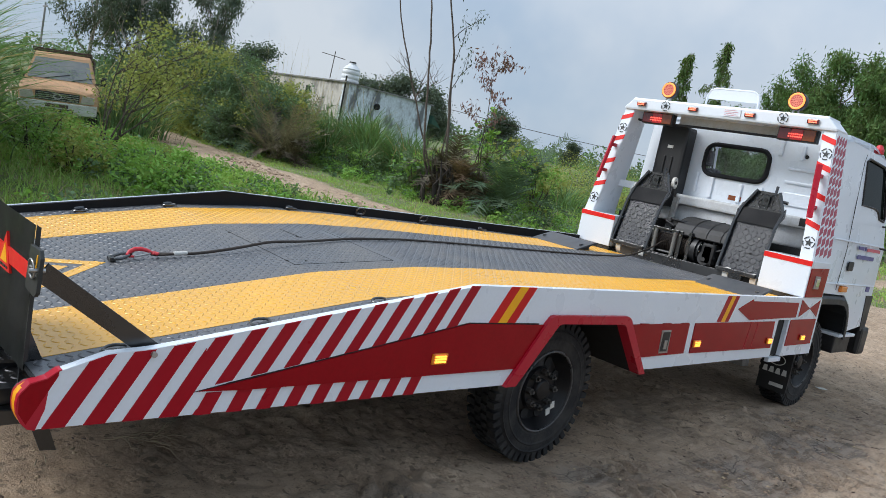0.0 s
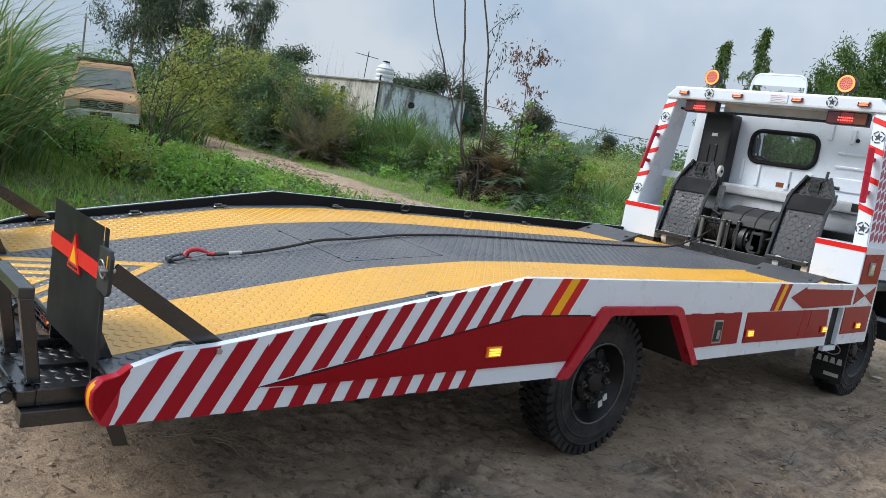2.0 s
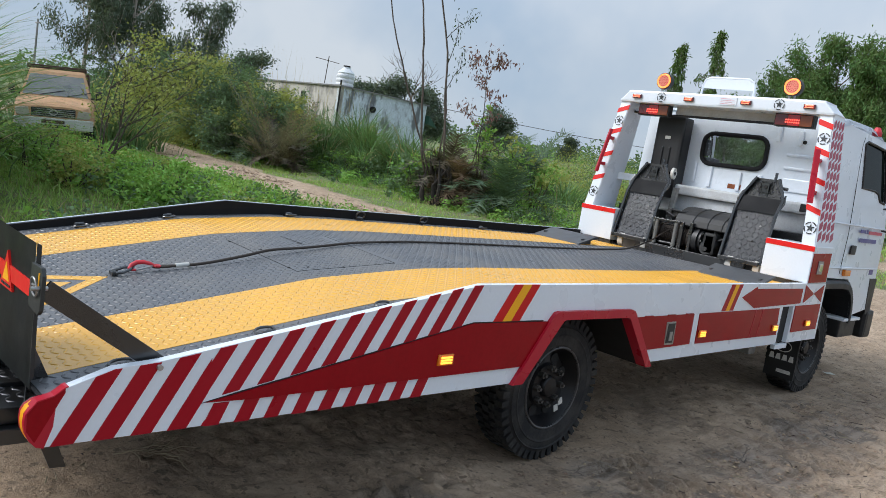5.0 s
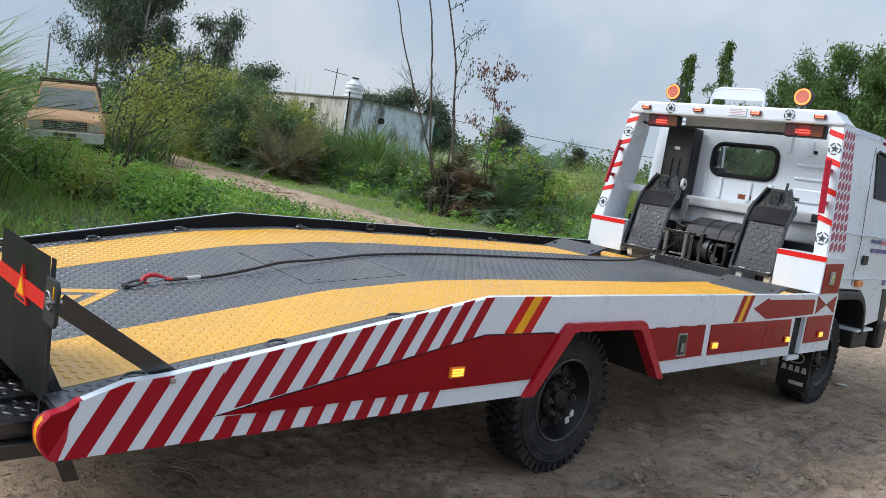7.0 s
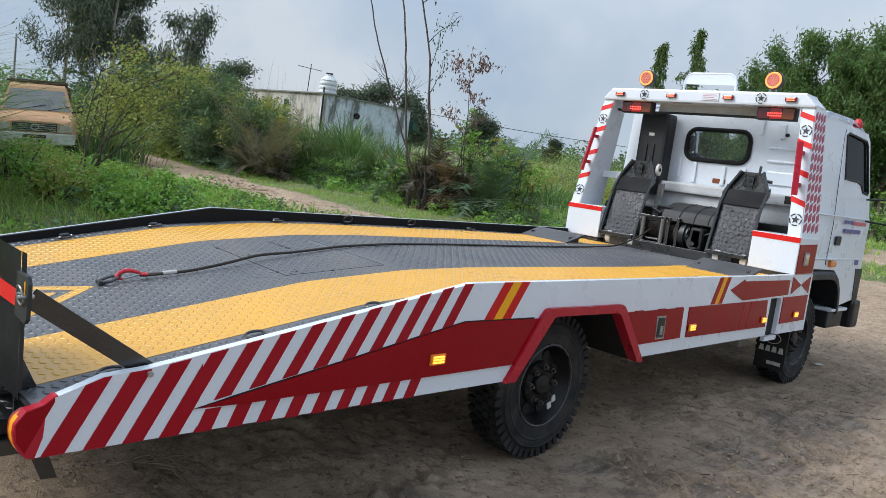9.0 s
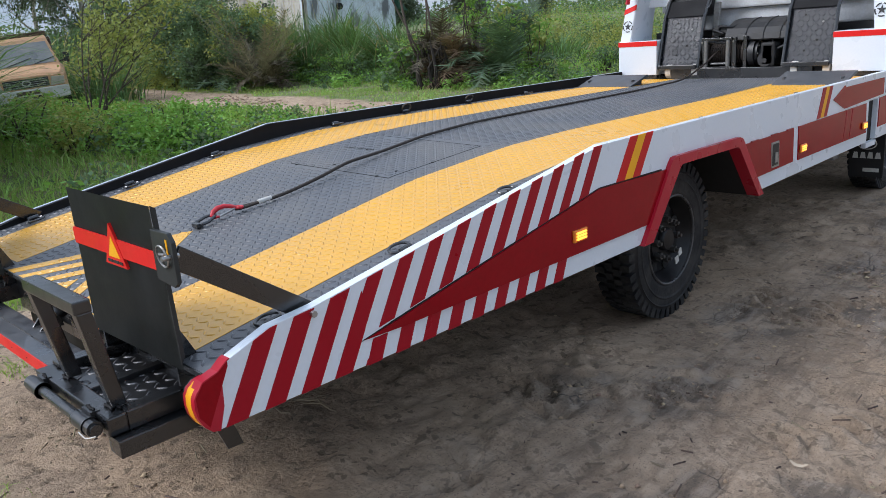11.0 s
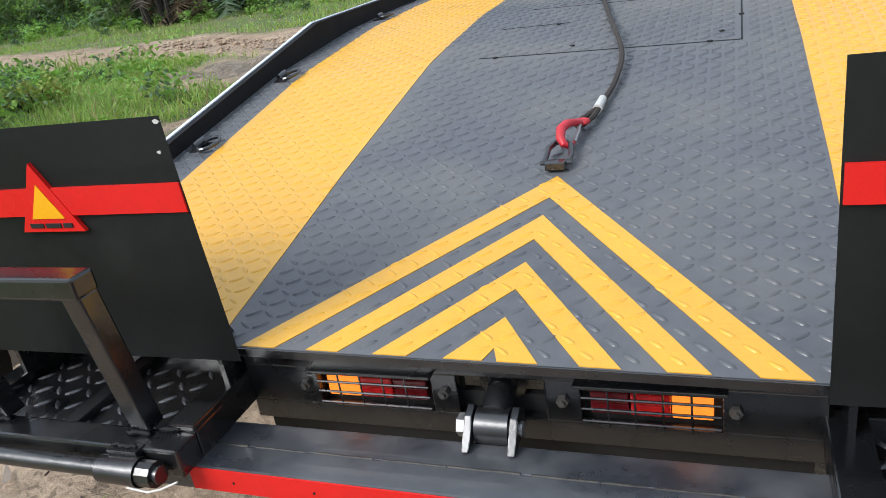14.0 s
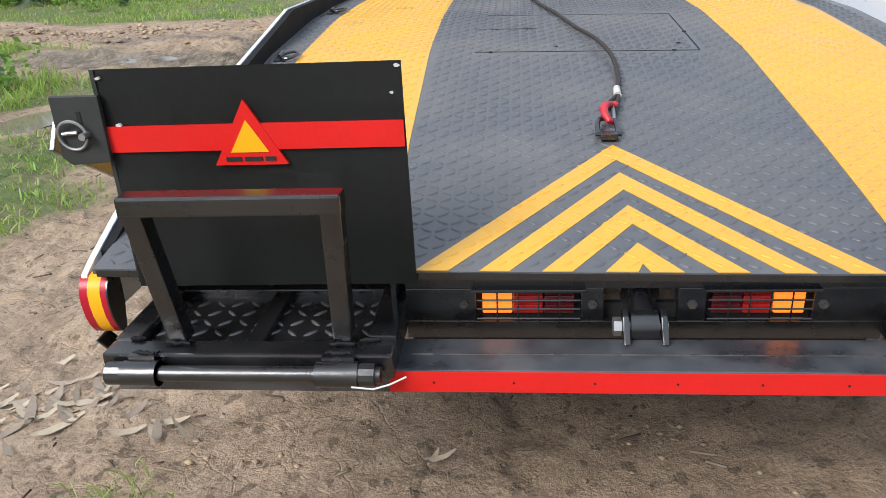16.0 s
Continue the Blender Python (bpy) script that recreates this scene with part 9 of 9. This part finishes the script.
# ---------------------------------------------------------------- rusty pickup in the reeds
M_RUST = surface("faded_orange_paint", (0.46, 0.26, 0.13), rough=0.7, vary=0.2, scale=2.5, fine=25, dirt=(0.30, 0.19, 0.12), dirt_amount=0.6, dirt_scale=2.2, island=0.0)
M_VANWHITE = surface("chalky_pale_bumper", (0.46, 0.47, 0.44), rough=0.7, vary=0.15, dirt=(0.25, 0.22, 0.17), dirt_amount=0.6, dirt_scale=3)
M_VANLAMP = surface("yellowed_lamp_cover", (0.33, 0.31, 0.25), rough=0.35, vary=0.2, scale=8)
M_TARP = surface("brown_black_board", (0.06, 0.035, 0.025), rough=0.8, vary=0.3)
M_VANGLASS = surface("dusty_windscreen", (0.13, 0.14, 0.14), rough=0.3, vary=0.15, scale=2, dirt=(0.26, 0.25, 0.22), dirt_amount=0.5, dirt_scale=2.5, coat=0.1)
van = root("pickup_truck", "abandoned dusty orange pickup standing among tall reeds", "pickup truck")
van.matrix_world = Matrix.Translation((-16.6, 5.34, 0.42)) @ Matrix.Rotation(radians(-20), 4, "Z") @ Matrix.Rotation(radians(4), 4, "X")


def vpart(name, bm, mat, label="", smooth=False):
    ob = part(name, bm, mat, van, label, smooth)
    return ob


bm = bmesh.new()
sections = [(0.02, 0.52, 0.86, 0.70), (-0.05, 0.50, 0.92, 0.80), (-0.16, 0.48, 0.96, 0.85), (-0.68, 0.48, 1.08, 0.875), (-0.76, 0.45, 1.10, 0.875), (-3.9, 0.45, 1.14, 0.875)]
rows = []
for x, z0, z1, hw in sections:
    rows.append([bm.verts.new((x, y, z)) for y, z in ((-hw, z0), (-hw, z1 - 0.10), (-hw + 0.07, z1 - 0.02), (-hw * 0.4, z1 + 0.02), (hw * 0.4, z1 + 0.02), (hw - 0.07, z1 - 0.02), (hw, z1 - 0.10), (hw, z0))])
for a, b in zip(rows, rows[1:]):
    for i in range(7):
        bm.faces.new((a[i], a[i + 1], b[i + 1], b[i]))
bm.faces.new(rows[0][::-1])
bm.faces.new(rows[-1])
body = vpart("body", bm, M_RUST, "faded orange body and bonnet")
bm = bmesh.new()
cabv = [(-0.70, 1.06, 0.81), (-1.24, 1.73, 0.635), (-1.36, 1.80, 0.61), (-2.5, 1.82, 0.61), (-2.6, 1.06, 0.81)]
rows = [[bm.verts.new((x, -hw, z)), bm.verts.new((x, hw, z))] for x, z, hw in cabv]
for a, b in zip(rows, rows[1:]):
    bm.faces.new((a[0], a[1], b[1], b[0]))
for k in (0, 1):
    bm.faces.new([r[k] for r in rows])
vpart("cabin", bm, M_RUST, "faded orange cabin")
bm = bmesh.new()
w0, w1 = Vector((-0.764, 0, 1.14)), Vector((-1.175, 0, 1.65))
nrm = Vector((0.78, 0, 0.63)) * 0.008
vv = [bm.verts.new(p + nrm + Vector((0, y, 0))) for p, y in ((w0, -0.735), (w0, 0.735), (w1, 0.60), (w1, -0.60))]
lo = [bm.verts.new(v.co - nrm) for v in vv]
bm.faces.new(vv)
for i in range(4):
    bm.faces.new((vv[i], lo[i], lo[(i + 1) % 4], vv[(i + 1) % 4]))
screen = vpart("windscreen", bm, M_VANGLASS, "dusty grey windscreen")
bm = bmesh.new()
for y in (-0.35, 0.25):
    tube(bm, [w0 + nrm * 2 + Vector((0, y, 0.0)), w0.lerp(w1, 0.28) + nrm * 2 + Vector((0, y + 0.55, 0))], 0.008, 5)
part("wiper", bm, M_PLASTIC, screen)
bm = bmesh.new()
box(bm, -2.4, -1.40, -0.70, 0.66, 1.80, 1.90, 0.02)
vpart("roof_board", bm, M_TARP, "dark weathered roof board")
bm = bmesh.new()
box(bm, -4.4, -2.65, -0.78, 0.70, 0.75, 1.80, 0.02)
vpart("load_box", bm, M_TARP, "dark load box")
bm = bmesh.new()
box(bm, 0.0, 0.045, -0.48, 0.48, 0.63, 0.835, 0.01)
grille = vpart("grille", bm, M_PLASTIC, "black slatted grille")
for k in range(4):
    bm = bmesh.new()
    box(bm, 0.04, 0.060, -0.46, 0.46, 0.655 + 0.047 * k, 0.664 + 0.047 * k)
    part("slat", bm, M_STEEL, grille)
bm = bmesh.new()
tube(bm, [(0.068, 0.085 * math.cos(a * 0.5236), 0.735 + 0.058 * math.sin(a * 0.5236)) for a in range(12)], 0.012, 6, closed=True)
part("badge_ring", bm, M_STEEL, grille)
for s in (-1, 1):
    bm = bmesh.new()
    prism(bm, [(s * 0.50, 0.62), (s * 0.80, 0.64), (s * 0.82, 0.80), (s * 0.55, 0.83)], "x", -0.12, 0.05, bevel=0.012)
    vpart("headlight", bm, M_VANLAMP, "dull headlight")
    bm = bmesh.new()
    box(bm, -0.98, -0.82, s * 0.98 - 0.07, s * 0.98 + 0.07, 1.10, 1.34, 0.03)
    tube(bm, [(-0.9, s * 0.78, 1.14), (-0.9, s * 0.95, 1.17)], 0.02, 6)
    vpart("mirror", bm, M_PLASTIC, "black door mirror")
    for x in (-0.62, -3.4):
        bm = bmesh.new()
        rod(bm, (x, s * 0.68, 0.30), (x, s * 0.86, 0.30), 0.34, n=24)
        vpart("wheel", bm, M_RUBBER, "black tyre")
bm = bmesh.new()
prism(bm, [(-0.30, -0.88), (0.10, -0.82), (0.17, -0.5), (0.17, 0.5), (0.10, 0.82), (-0.30, 0.88)], "z", 0.34, 0.60, bevel=0.03)
bump = vpart("bumper", bm, M_VANWHITE, "chalky pale bumper")
bm = bmesh.new()
box(bm, 0.165, 0.18, -0.36, 0.36, 0.37, 0.45)
part("air_slot", bm, M_PLASTIC, bump)
bm = bmesh.new()
box(bm, 0.165, 0.185, -0.25, 0.25, 0.48, 0.56)
part("plate_bar", bm, M_TARP, bump)

# ---------------------------------------------------------------- overhead wire and poles
bm = bmesh.new()
p0, p1 = Vector((-31.2, 31.3, 4.5)), Vector((-16.0, 60.0, 5.2))
tube(bm, [p0.lerp(p1, t) - Vector((0, 0, 1.5 * 4 * t * (1 - t) * 0.35)) for t in [k / 16 for k in range(17)]], 0.018, 5)
wire = tagged(finish("overhead_wire", bm, M_TWIG), "thin dark overhead wire strung between poles", "wire")
for x, y, h in ((-16.0, 60.0, 5.3), (-44.7, 12.5, 5.6)):
    bm = bmesh.new()
    z = ground_z(x, y)
    rod(bm, (x, y, z - 0.1), (x, y, h), 0.07, 0.05, n=8)
    box(bm, x - 0.4, x + 0.4, y - 0.03, y + 0.03, h - 0.25, h - 0.18)
    tagged(finish("utility_pole", bm, M_CONCRETE), "slender grey utility pole", "utility pole", "utility poles")

# far tree line at the horizon
rs = np.random.RandomState(90)
n = 26000
ang = rs.uniform(radians(95), radians(178), n)
dist = rs.uniform(170, 260, n)
x, y = dist * np.cos(ang), dist * np.sin(ang)
hh = 2.5 + 5.5 * noise2(ang * 60, dist * 0, 1.0, 95) * rs.rand(n)
c = np.stack([x, y, terrain(x, y) + hh * rs.uniform(0.1, 1.0, n)], -1)
v, f = leaf_cloud(rs, c, 0.9, 0.7, 0.0)
tagged(array_mesh("far_tree_line", v, f, [M_BUSH]), "low dark tree line along the horizon", "tree line", kind="stuff")
